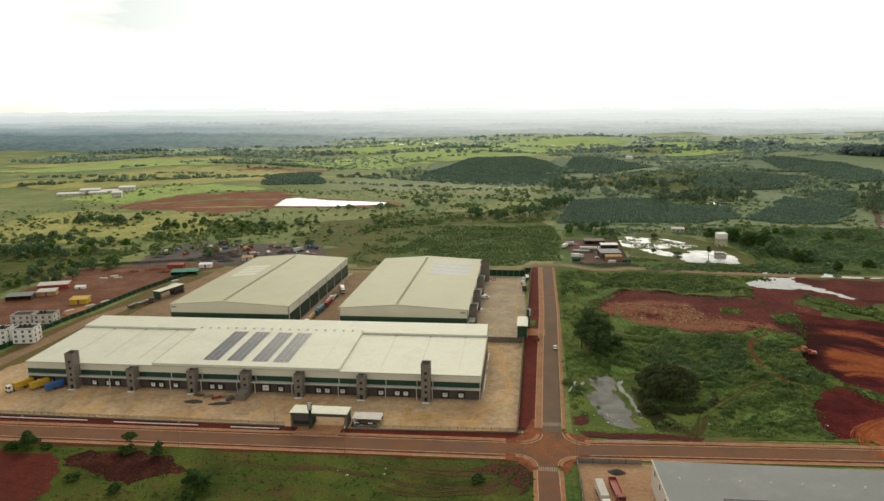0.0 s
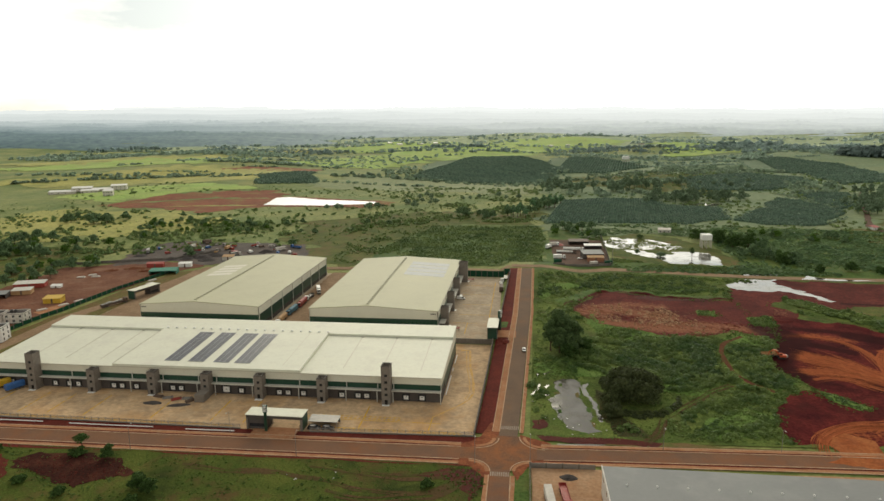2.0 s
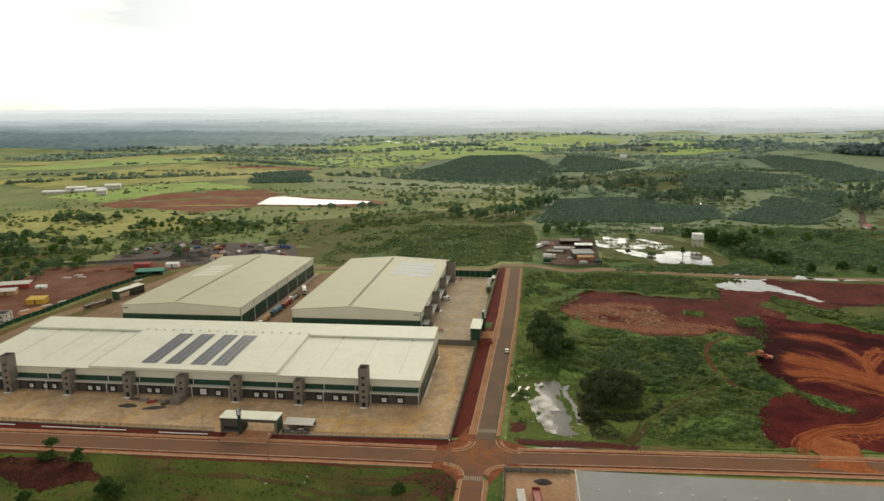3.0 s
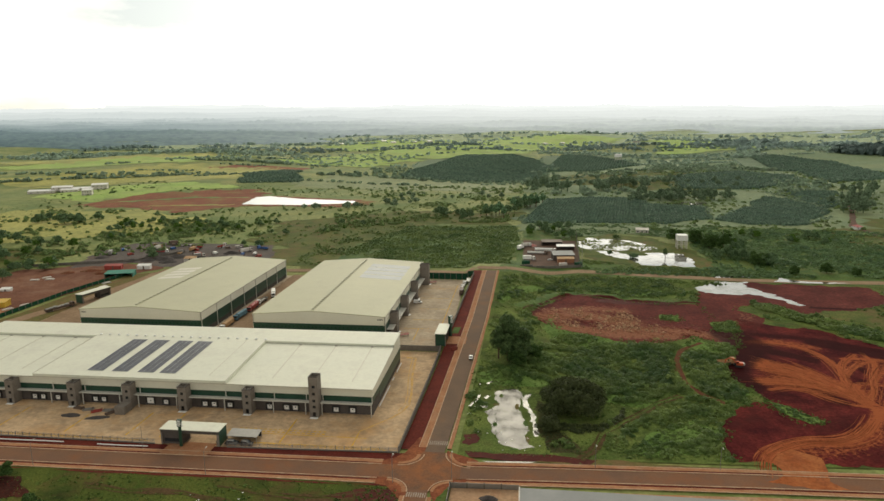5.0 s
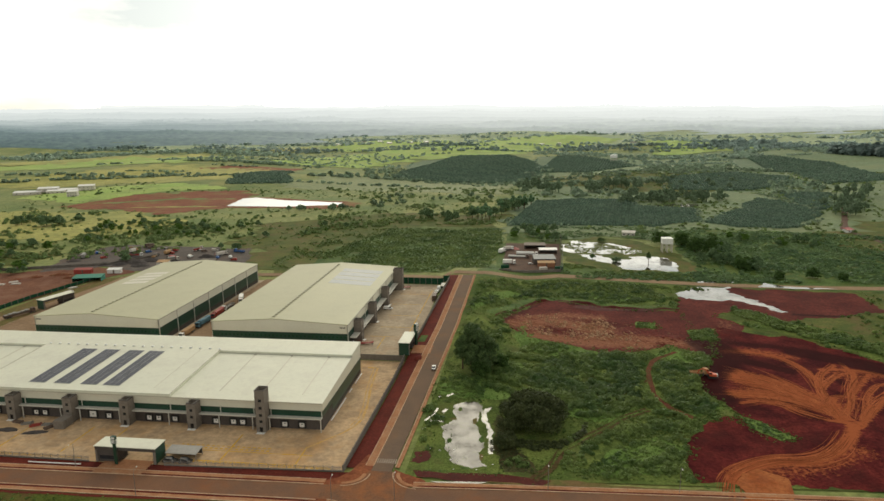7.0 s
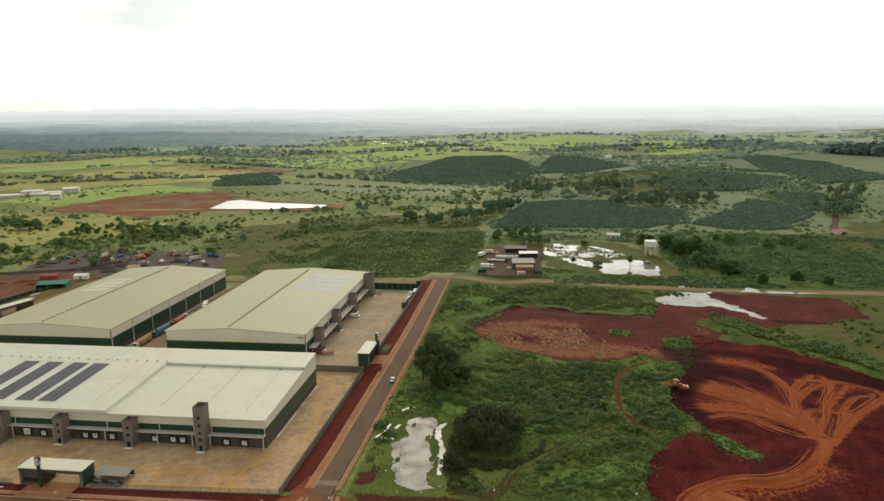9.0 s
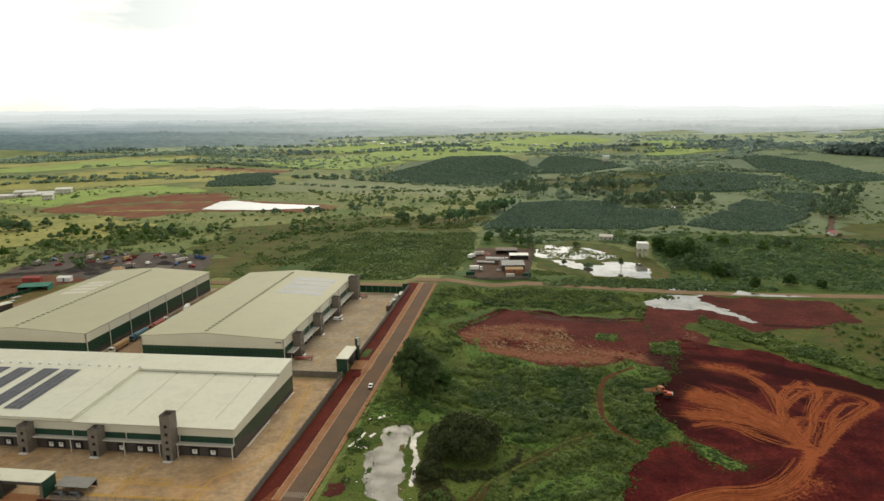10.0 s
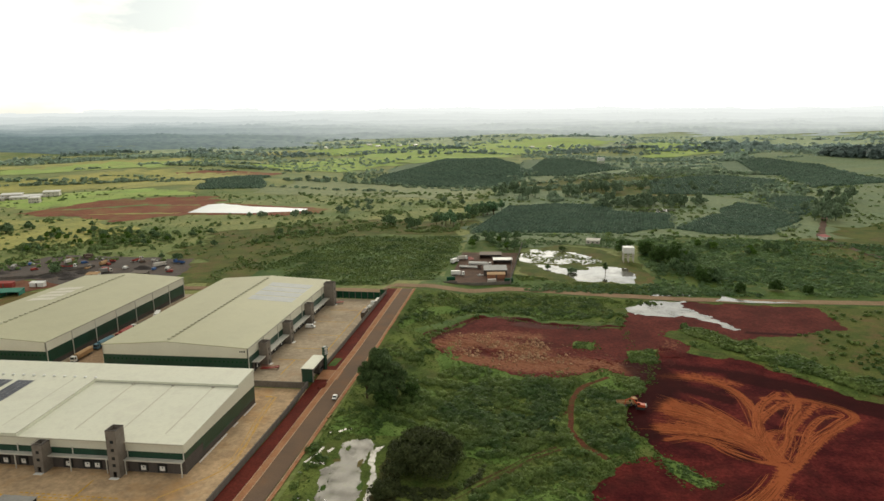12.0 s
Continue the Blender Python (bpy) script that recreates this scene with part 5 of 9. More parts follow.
def stair_tower(parent, m, w, d, h, tall, name="stair_tower"):
    wins = [(0.0, 2.3, -0.6, 0.7)] + [(z, z + 1.2, -0.55, 0.75) for z in ((4.0, 6.6, 9.6, 12.6, 15.2) if tall else (4.4, 7.2))]
    wins = [q for q in wins if q[1] < h - 1.9]
    t = part(name, hollow_tower(w, d, h, wins), TOWERM, parent, "grey rendered stair tower with openings")
    t.matrix_basis = m
    part("doorstep", boxes((-1.6, 1.6, -d - 1.3, -d, 0, 0.18), bevel=0.03), WHITE, t, "white painted step")
    part("stair", prism([(-d + 0.5, 0)] + [(-d + 0.5 + 0.25 * (k + j), 0.17 * (k + 1)) for k in range(int((d - 1.2) / 0.25)) for j in (0, 1)] + [(-d + 0.5 + 0.25 * int((d - 1.2) / 0.25), 0)], 0, -w / 2 + 0.4, w / 2 - 0.4), GREY, t)
    for z0, z1, x0, x1 in wins[1:]:
        part("window_pane", boxes((x0, x1, -d + 0.14, -d + 0.2, z0, z1)), GLASS, t, "dark glass")
    part("coping", boxes((-w / 2 - 0.06, w / 2 + 0.06, -d - 0.06, -d + 0.4, h, h + 0.1), (-w / 2 - 0.06, w / 2 + 0.06, -0.4, 0.06, h, h + 0.1), (-w / 2 - 0.06, -w / 2 + 0.4, -d + 0.4, -0.4, h, h + 0.1), (w / 2 - 0.4, w / 2 + 0.06, -d + 0.4, -0.4, h, h + 0.1)), GREY, t)
    return t


def dock_door(parent, m, w=2.2, top=2.85):
    d = part("dock_door", boxes((-w / 2, w / 2, -0.16, 0, 0.85, top), bevel=0.02), DOORM, parent, "white sectional dock door")
    d.matrix_basis = m
    a, b = w / 2, w / 2 + 0.55
    part("dock_shelter", boxes((-b, -a, -0.55, 0, 0.65, top + 0.6), (a, b, -0.55, 0, 0.65, top + 0.6), (-a, a, -0.62, 0, top, top + 0.6)), RUBBER, d, "black rubber dock shelter")
    part("vision_panel", boxes((-0.25, 0.25, -0.19, -0.16, 1.9, 2.25)), GLASS, d)
    for x in (-a + 0.2, a - 0.2):
        part("bumper", boxes((x - 0.2, x + 0.2, -0.3, 0, 0.4, 0.8)), RUBBER, d)
    return d


def quad_slab(corners, thick):
    """A sloping slab from four upper corners."""
    bm = bmesh.new()
    up = [bm.verts.new(c) for c in corners]
    lo = [bm.verts.new((c[0], c[1], c[2] - thick)) for c in corners]
    bm.faces.new(up)
    bm.faces.new(lo[::-1])
    for i in range(4):
        bm.faces.new((up[i], lo[i], lo[(i + 1) % 4], up[(i + 1) % 4]))
    bmesh.ops.recalc_face_normals(bm, faces=bm.faces[:])
    return bm


FX0, FX1, FD = -213.3, 0.0, 59.5
STEP_L, STEP_R, STRIP = -150.5, -62.4, 44.0


def z_mid(y):
    return 12.5 + 0.0480 * y


def z_low(y):
    return 11.35 + 0.0510 * y


def front_warehouse():
    w = thing("warehouse", pose(0, 0, 0), "long cream-roofed warehouse with grey loading docks and green band", "warehouse")
    part("roof", quad_slab([(STEP_L, -0.6, z_mid(-0.6)), (STEP_R, -0.6, z_mid(-0.6)), (STEP_R, FD + 0.3, z_mid(FD)), (STEP_L, FD + 0.3, z_mid(FD))], 1.5), ROOF, w)
    for a, b in ((FX0 - 0.3, STEP_L), (STEP_R, FX1 + 0.3)):
        part("roof", quad_slab([(a, -0.6, z_low(-0.6)), (b, -0.6, z_low(-0.6)), (b, STRIP, z_low(STRIP)), (a, STRIP, z_low(STRIP))], 0.4), ROOF, w)
        part("upper_roof", quad_slab([(a, STRIP, z_mid(STRIP)), (b, STRIP, z_mid(STRIP)), (b, FD + 0.3, z_mid(FD)), (a, FD + 0.3, z_mid(FD))], z_mid(STRIP) - z_low(STRIP) + 0.3), ROOF, w)
        part("flashing", boxes((a, b, STRIP - 0.5, STRIP - 0.02, z_low(STRIP) - 0.1, z_low(STRIP) + 0.12)), SHADOWGAP, w)
        for k in range(1, 4):
            x = a + (b - a) * k / 3.6
            part("roof_seam", quad_slab([(x, 6, z_low(6) + 0.1), (x + 0.45, 6, z_low(6) + 0.1), (x + 0.45, STRIP - 0.6, z_low(STRIP - 0.6) + 0.1), (x, STRIP - 0.6, z_low(STRIP - 0.6) + 0.1)], 0.09), SEAM, w)
            part("roof_hatch", boxes((x - 0.3, x + 0.75, STRIP - 1.6, STRIP - 0.7, z_low(STRIP) - 0.1, z_low(STRIP) + 0.35), bevel=0.05), SHADOWGAP, w)
    for x in (STEP_L, STEP_R - 0.3):
        part("verge_flashing", quad_slab([(x, -0.7, z_mid(-0.7) + 0.12), (x + 0.3, -0.7, z_mid(-0.7) + 0.12), (x + 0.3, STRIP, z_mid(STRIP) + 0.12), (x, STRIP, z_mid(STRIP) + 0.12)], 0.12), FLASH, w)
    for x in (-128, -106, -84):
        part("roof_seam", quad_slab([(x + 12, 4, z_mid(4) + 0.06), (x + 12.3, 4, z_mid(4) + 0.06), (x + 12.3, 43, z_mid(43) + 0.06), (x + 12, 43, z_mid(43) + 0.06)], 0.05), SEAM, w)
    # front: cream fascia, green band, grey dock wall
    for a, b, top in ((FX0, STEP_L, z_low(0) - 0.4), (STEP_L, STEP_R, z_mid(0) - 1.5), (STEP_R, FX1, z_low(0) - 0.4)):
        part("fascia", boxes((a, b, -0.25, 0.3, 7.9, top)), CLAD, w)
        part("gutter", boxes((a, b, -0.85, -0.55, top + 0.12, top + 0.42)), FLASH, w)
    part("green_band", boxes((FX0, FX1, 0.02, 0.3, 5.45, 7.9)), GREEN, w, "dark green ribbed band")
    part("dock_wall", boxes((FX0, FX1, 0.0, 0.4, 0.0, 5.45)), GREY, w, "dark grey rendered dock wall")
    # the east end
    part("end_cladding", prism([(0, 7.9), (FD, 7.9), (FD, z_mid(FD) - 0.3), (STRIP, z_mid(STRIP) - 0.3), (STRIP, z_low(STRIP) - 0.35), (0, z_low(0) - 0.35)], 0, FX1 - 0.3, FX1 + 0.12), CLAD, w)
    part("end_green_band", boxes((FX1 - 0.3, FX1 + 0.02, 0.3, 13, 5.45, 7.9), (FX1 - 0.3, FX1 + 0.02, 13, FD, 2.2, 7.9)), GREENS, w, "dark green ribbed cladding")
    part("end_plinth", boxes((FX1 - 0.3, FX1, 0.4, 13, 0, 5.45), (FX1 - 0.3, FX1, 13, FD, 0, 2.2)), GREY, w)
    part("kerb", boxes((FX1 + 0.6, FX1 + 1.0, 8, 30, 0, 0.35), (FX1 + 0.6, FX1 + 1.0, 36, 40, 0, 0.35), (FX1 + 0.6, FX1 + 1.0, 46, 58, 0, 0.35)), WHITE, w)
    part("back_wall", boxes((FX0, FX1 - 0.3, FD - 0.4, FD, 0, z_mid(FD) - 0.5)), CLAD, w)
    part("west_wall", prism([(0.4, 0), (FD - 0.4, 0), (FD - 0.4, z_mid(FD) - 0.5), (STRIP, z_low(STRIP) - 0.35), (0.4, z_low(0) - 0.35)], 0, FX0, FX0 + 0.3), CLAD, w)
    towers = [(-188.2, 3.9, 4.8, 17.2, True), (-159.2, 3.7, 4.6, 10.4, False), (-130.2, 3.7, 4.6, 10.4, False), (-105, 3.7, 4.6, 10.5, False), (-80.3, 3.7, 4.6, 10.5, False), (-52, 3.7, 4.6, 10.4, False), (-23.4, 3.8, 4.8, 17.3, True)]
    for x, a, d, h, tall in towers:
        stair_tower(w, pose(x, 0, 0), a, d, h, tall)
        if not tall:
            part("guard_rail", boxes((x - 1.75, x + 1.75, -4.5, -4.42, 11.0, 11.08), (x - 1.75, x - 1.67, -4.5, -0.1, 11.0, 11.08), (x + 1.67, x + 1.75, -4.5, -0.1, 11.0, 11.08), (x - 1.75, x - 1.67, -4.5, -4.42, 10.4, 11.0), (x + 1.67, x + 1.75, -4.5, -4.42, 10.4, 11.0)), STEEL, w)
    edges = [FX0 + 0.4] + [v for x, a, *_ in towers for v in (x - a / 2, x + a / 2)] + [FX1]
    for a, b in zip(edges[::2], edges[1::2]):
        c = part("canopy", boxes((a, b, -2.1, -0.02, 5.15, 5.42), bevel=0.03), SLAB, w, "pale flat canopy slab")
        part("canopy_lip", boxes((a, b, -2.2, -2.1, 5.05, 5.5)), COLM, c)
    for x in (-171, -141.5, -126.6, -109.7, -101.2, -84, -62.8, -41.6, -27.8, -20.8, -0.2):
        part("downpipe", boxes((x - 0.15, x + 0.15, -2.5, -2.22, 0, 5.2), (x - 0.15, x + 0.15, -0.55, -0.27, 5.43, 8.6)), COLM, w, "slim cream downpipe and column")
    for x in (-208, -201.8, -180, -173, -168.6, -151, -147, -140, -122.4, -118.5, -90, -72.4, -68.4, -61.4, -44, -36.7, -32.9, -15.5, -8.5):
        dock_door(w, pose(x, -0.02, 0))
    dock_door(w, pose(-97, -0.02, 0), 3.2, 3.6)
    part("side_room", boxes((-2.6, 1.8, -5.6, 0, 0, 3.4), bevel=0.05), TOWERM, w, "low grey block room").matrix_basis = pose(-104.6, -4.8, 0)
    # roof ventilators
    bm = join(tube([(0, 0, 0), (0, 0, 0.2)], 0.4, 10), tube([(0, 0, 0.2), (0, 0, 0.35), (0, 0, 0.5), (0, 0, 0.6)], 0.75, 10, 0.6))
    vent = bpy.data.meshes.new("roof_vent")
    bm.to_mesh(vent)
    bm.free()
    vent.materials.append(WHITE)
    for k in range(19):
        x = STEP_L + 2 + k * 4.75
        piece("roof_vent", vent, w, pose(x, 45.2, z_mid(45.2)))
    # solar arrays
    bm = boxes((-1.12, 1.12, -0.9, 0.9, 0, 0.05))
    cell = bpy.data.meshes.new("solar_panel")
    bm.to_mesh(cell)
    bm.free()
    cell.materials.append(PVCELL)
    tilt = math.degrees(math.atan(0.048))
    for x0 in (-124.6, -113.2, -101.2, -91.2):
        arr = part("solar_array", quad_slab([(x0 - 3.75, 4.6, z_mid(4.6) + 0.12), (x0 + 3.75, 4.6, z_mid(4.6) + 0.12), (x0 + 3.75, 40.6, z_mid(40.6) + 0.12), (x0 - 3.75, 40.6, z_mid(40.6) + 0.12)], 0.06), PVFRAME, w, "dark solar panels in a framed array")
        for i in range(3):
            for j in range(18):
                y = 5.7 + j * 1.98
                piece("solar_panel", cell, arr, pose(x0 + (i - 1) * 2.48, y, z_mid(y) + 0.14, tilt))
    return w


front_warehouse()


def gable_warehouse(x0, x1, y0, y1, base, eave, ridge, xm, label, docks):
    w = thing("warehouse", pose(0, 0, 0), label, "warehouse", "rear warehouses")
    o = 0.35
    part("roof", quad_slab([(x0 - o, y0 - o, eave), (xm, y0 - o, ridge), (xm, y1 + o, ridge), (x0 - o, y1 + o, eave)], 0.35), ROOF2, w)
    part("roof", quad_slab([(xm, y0 - o, ridge), (x1 + o, y0 - o, eave), (x1 + o, y1 + o, eave), (xm, y1 + o, ridge)], 0.35), ROOF2, w)
    zf = eave - 5.0
    for y, s in ((y0, 1), (y1, -1)):
        part("gable_cladding", prism([(x0, zf), (x1, zf), (x1, eave - 0.36), (xm, ridge - 0.36), (x0, eave - 0.36)], 1, y, y + 0.3 * s), CLAD, w)
        part("green_band", boxes((x0, x1, min(y, y + 0.24 * s), max(y, y + 0.24 * s), base + 3.2, zf)), GREEN, w, "dark green ribbed cladding")
        part("plinth", boxes((x0, x1, min(y, y + 0.3 * s), max(y, y + 0.3 * s), base, base + 3.2)), GREY, w)
    for k in range(34):
        x = x0 + 1.2 + (x1 - x0 - 2.4) * k / 33
        part("louvre", boxes((x - 0.35, x + 0.35, y0 - 0.25, y0 - 0.02, zf - 2.3, zf - 1.6)), GREENNET, w)
    for x, s in ((x0, 1), (x1, -1)):
        a, b = min(x, x + 0.3 * s), max(x, x + 0.3 * s)
        part("side_cladding", boxes((a, b, y0, y1, zf, eave - 0.36)), CLAD, w)
        part("side_green_band", boxes((a + 0.04, b - 0.04, y0 + 0.3, y1 - 0.3, base + 2.4, zf)), GREENS, w, "dark green ribbed cladding")
        part("side_plinth", boxes((a, b, y0 + 0.3, y1 - 0.3, base, base + 2.4)), GREY, w)
        part("gutter", boxes((x - 0.55 if s > 0 else x + 0.35, x - 0.35 if s > 0 else x + 0.55, y0 - o, y1 + o, eave - 0.5, eave - 0.15)), SHADOWGAP, w)
        for k in range(8):
            y = y0 + 0.4 + (y1 - y0 - 0.8) * k / 7
            part("column", boxes((x - 0.3 if s > 0 else x + 0.02, x - 0.02 if s > 0 else x + 0.3, y - 0.2, y + 0.2, base, eave - 0.6)), COLM, w)
    # ridge ventilator in short lengths
    n = 34
    bm = boxes((-0.8, 0.8, -0.85, 0.85, 0, 0.5), bevel=0.12)
    me = bpy.data.meshes.new("ridge_vent")
    bm.to_mesh(me)
    bm.free()
    me.materials.append(RIDGEM)
    for k in range(n):
        piece("ridge_vent", me, w, pose(xm, y0 + 3 + (y1 - y0 - 10) * k / (n - 1), ridge - 0.02))
    slope = (ridge - eave) / (x1 - xm)
    for k in range(4):
        if docks:
            y = y0 + 76 + k * 10.2
            a, b = xm + 7, x1 - 6
            za, zb = ridge - slope * (a - xm) + 0.06, ridge - slope * (b - xm) + 0.06
        else:
            y = y0 + 66 + k * 8.2
            a, b = x0 + 8, xm - 8
            slope2 = (ridge - eave) / (xm - x0)
            za, zb = eave + slope2 * (a - x0) + 0.06, eave + slope2 * (b - x0) + 0.06
        part("rooflight", quad_slab([(a, y, za), (b, y, zb), (b, y + (8.8 if docks else 6.0), zb), (a, y + (8.8 if docks else 6.0), za)], 0.05), SKYLIGHT if docks else SEAM, w, "pale translucent rooflight strip")
    return w, xm


W2, _ = gable_warehouse(-186.2, -114.8, 82.1, 214, BACK, 16.2, 18.5, -153.5, "beige gabled warehouse with green side cladding", False)
W3, _ = gable_warehouse(-84.9, -12.3, 82.1, 213.4, BACK, 16.2, 18.5, -52.0, "beige gabled warehouse with side loading docks", True)


def dock_side(w, x, base):
    ys = [(97, False), (129, False), (164, False), (202, True)]
    for y, tall in ys:
        stair_tower(w, pose(x + 0.02, y, base, 0, 0, 90), 5.6 if tall else 4.6, 6.2 if tall else 4.2, 14.6 if tall else 11.6, tall)
    ends = [86] + [v for y, _ in ys for v in (y - 2.5, y + 2.5)] + [213]
    for a, b in zip(ends[::2], ends[1::2]):
        c = part("canopy", boxes((x + 0.05, x + 3.4, a, b, base + 4.9, base + 5.2), bevel=0.03), SLAB, w, "pale flat canopy slab")
        part("canopy_lip", boxes((x + 3.4, x + 3.5, a, b, base + 4.7, base + 5.3)), COLM, c)
        part("side_dock_wall", boxes((x + 0.3, x + 0.4, a, b, base, base + 4.9)), GREY, w)
        n = max(1, int((b - a) / 7))
        for k in range(n):
            dock_door(w, pose(x + 0.42, a + (b - a) * (k + 0.5) / n, base, 0, 0, 90))


dock_side(W3, -12.3, BACK)
for w, x in ((W2, -185.4), (W3, -16.2)):
    for k in range(4):
        part("sign_bar", boxes((x + 0.75 * k, x + 0.75 * k + 0.5, 82.02, 82.08, 14.0, 14.7)), DARK, w, "dark sign bar")

# ---- boundary walls and fences ----
def wall_run(name, line, h, material, label, thick=0.3, step=4.0, top=None, follow=True):
    """Wall panels with posts that step along a line on the land."""
    w = thing(name, pose(0, 0, 0), label, "wall")
    pts = along(line, step)
    for (p, s), (q, _) in zip(pts, pts[1:]):
        d = q - p
        z = min(land(p.x, p.y), land(q.x, q.y)) if follow else 0.0
        z = z - 0.2
        L = d.length
        ang = math.degrees(math.atan2(d.y, d.x))
        a = part("panel", boxes((0, L, -thick / 2, thick / 2, 0, h + 0.2)), material, w)
        a.matrix_basis = pose(p.x, p.y, z, 0, 0, ang)
        b = part("post", boxes((-0.22, 0.22, -thick / 2 - 0.08, thick / 2 + 0.08, 0, h + 0.45)), FENCEW, w)
        b.matrix_basis = pose(p.x, p.y, z, 0, 0, ang)
        if top:
            c = part("coping", boxes((0.22, L - 0.22, -thick / 2 - 0.05, thick / 2 + 0.05, h + 0.2, h + 0.3)), top, w)
            c.matrix_basis = pose(p.x, p.y, z, 0, 0, ang)
    return w


wall_run("boundary_wall", [(16.2, -29.6), (18.4, 75)], 2.3, FENCEW, "grey block boundary wall with posts", top=TOWERM)
wall_run("boundary_wall", [(20.2, 96), (24.2, 216)], 2.0, FENCEW, "grey block boundary wall with posts", top=TOWERM)
wall_run("back_fence", [(24.0, 217.5), (-14, 219)], 4.4, GREENNET, "dark green screened fence at the back of the yard", thick=0.15, top=None)


def palisade(name, line, label, z0=0.0):
    f = thing(name, pose(0, 0, 0), label, "fence")
    pts = along(line, 3.0)
    V, F = [], []
    post = bpy.data.meshes.new("post")
    bm = boxes((-0.09, 0.09, -0.09, 0.09, 0, 2.3))
    bm.to_mesh(post)
    bm.free()
    post.materials.append(STEEL)
    for (p, s), (q, _) in zip(pts, pts[1:]):
        d = q - p
        ang = math.degrees(math.atan2(d.y, d.x))
        piece("post", post, f, pose(p.x, p.y, z0, 0, 0, ang))
        r = part("rail", boxes((0, d.length, -0.04, 0.04, 0.5, 0.6), (0, d.length, -0.04, 0.04, 1.6, 1.7)), STEEL, f)
        r.matrix_basis = pose(p.x, p.y, z0, 0, 0, ang)
        b = part("plinth", boxes((0.09, d.length - 0.09, -0.12, 0.12, 0, 0.5)), FENCEW, f)
        b.matrix_basis = pose(p.x, p.y, z0, 0, 0, ang)
        n = 14
        for k in range(n):
            c = p.lerp(q, (k + 0.5) / n)
            u = d.normalized() * 0.035
            i = len(V)
            V += [(c.x - u.x, c.y - u.y, z0 + 0.5), (c.x + u.x, c.y + u.y, z0 + 0.5), (c.x + u.x, c.y + u.y, z0 + 2.2), (c.x - u.x, c.y - u.y, z0 + 2.2)]
            F.append((i, i + 1, i + 2, i + 3))
    link("pale_row", fast_mesh("pale_row", np.array(V), np.array(F)), STEEL, f, "thin steel pales", kind="stuff")
    return f


palisade("palisade_fence", [(-240, -32.6), (-76.5, -32.6)], "galvanised steel palisade fence on a low plinth")
palisade("palisade_fence", [(-48, -32.4), (-20, -31.4), (15.8, -29.7)], "galvanised steel palisade fence on a low plinth")
wall_run("screen_fence", [(-268, -10), (-264, 42), (-262, 67), (-254, 101), (-250, 157), (-240, 211)], 2.4, GREENNET, "green screened site fence", thick=0.12, step=5)
wall_run("site_wall", [(-352, 226), (-262, 258), (-240, 300)], 2.0, FENCEW, "grey block wall of a far site", step=8)
for a, b, z in ((-222, -160, 0.5), (-148, -112, 0.5), (-98, -78, 0.5)):
    t = tagged(link("water_pipe", bpy.data.meshes.new("water_pipe"), WHITE), "long pale pipe lying on the verge", "pipe", "pipes on the verge")
    bm = tube([(a, -35.6, 0.45), ((a + b) / 2, -35.5, 0.42), (b, -35.2, 0.45)], 0.22, 8)
    bm.to_mesh(t.data)
    bm.free()


# ---- gatehouses and signs ----
def gatehouse(m, length, depth, h, label, arch=True):
    g = thing("gatehouse", m, label, "gatehouse", "gatehouses")
    part("roof", boxes((-length / 2 - 0.3, length / 2 + 0.3, -depth / 2 - 0.3, depth / 2 + 0.3, h - 0.25, h), bevel=0.05), ROOF, g, "cream flat roof")
    for y in (-depth / 2, depth / 2 - 0.3):
        part("parapet", boxes((-length / 2, length / 2, y, y + 0.3, h - 1.5, h - 0.26)), GREY, g)
    part("end_wall", boxes((length / 2 - 0.5, length / 2, -depth / 2 + 0.3, depth / 2 - 0.3, 0, h - 0.26)), GREEN, g, "dark green clad end wall")
    for y in (-depth / 2, depth / 2 - 0.3):
        part("pier", boxes((length / 2 - 0.9, length / 2 - 0.001, y, y + 0.3, 0, h - 1.5)), TOWERM, g)
    part("pier", boxes((-length / 2, -length / 2 + 0.6, -depth / 2, depth / 2, 0, h - 1.5)), TOWERM, g)
    a = -length / 2 + 0.6
    b = a + length * 0.34
    part("office", join(boxes((a, b, -depth / 2 + 0.5, depth / 2 - 0.5, 0, 0.9), (a, b, -depth / 2 + 0.5, depth / 2 - 0.5, 2.4, h - 1.5)), boxes((a, a + 0.5, -depth / 2 + 0.5, depth / 2 - 0.5, 0.9, 2.4), (b - 0.5, b, -depth / 2 + 0.5, depth / 2 - 0.5, 0.9, 2.4))), GREY, g, "dark grey guard office")
    part("window_pane", boxes((a + 0.5, b - 0.5, -depth / 2 + 0.7, depth / 2 - 0.7, 0.9, 2.4)), GLASS, g, "dark glass")
    for x in (b + 0.4, length / 2 - 1.4):
        part("gate_leaf", join(*[boxes((x + 0.001 * k, x + 0.06, -depth / 2 + 0.3 + k * 0.45, -depth / 2 + 0.36 + k * 0.45, 0.1, 2.2)) for k in range(int((depth - 0.6) / 0.45))], boxes((x, x + 0.06, -depth / 2 + 0.3, depth / 2 - 0.3, 2.1, 2.2), (x, x + 0.06, -depth / 2 + 0.3, depth / 2 - 0.3, 0.1, 0.2))), DARK, g, "open dark steel gate leaf")
    return g


gatehouse(pose(-62.6, -29.0, 0), 23, 6.6, 6.3, "grey gatehouse with a cream flat roof and open gateway")
gatehouse(pose(18.0, 85.2, BACK, 0, 0, -91), 17, 5.4, 6.6, "grey and green gatehouse with a cream flat roof")
gatehouse(pose(-222.5, 146, BACK, 0, 0, -105), 22, 6.0, 6.0, "grey and green gatehouse with a cream flat roof")


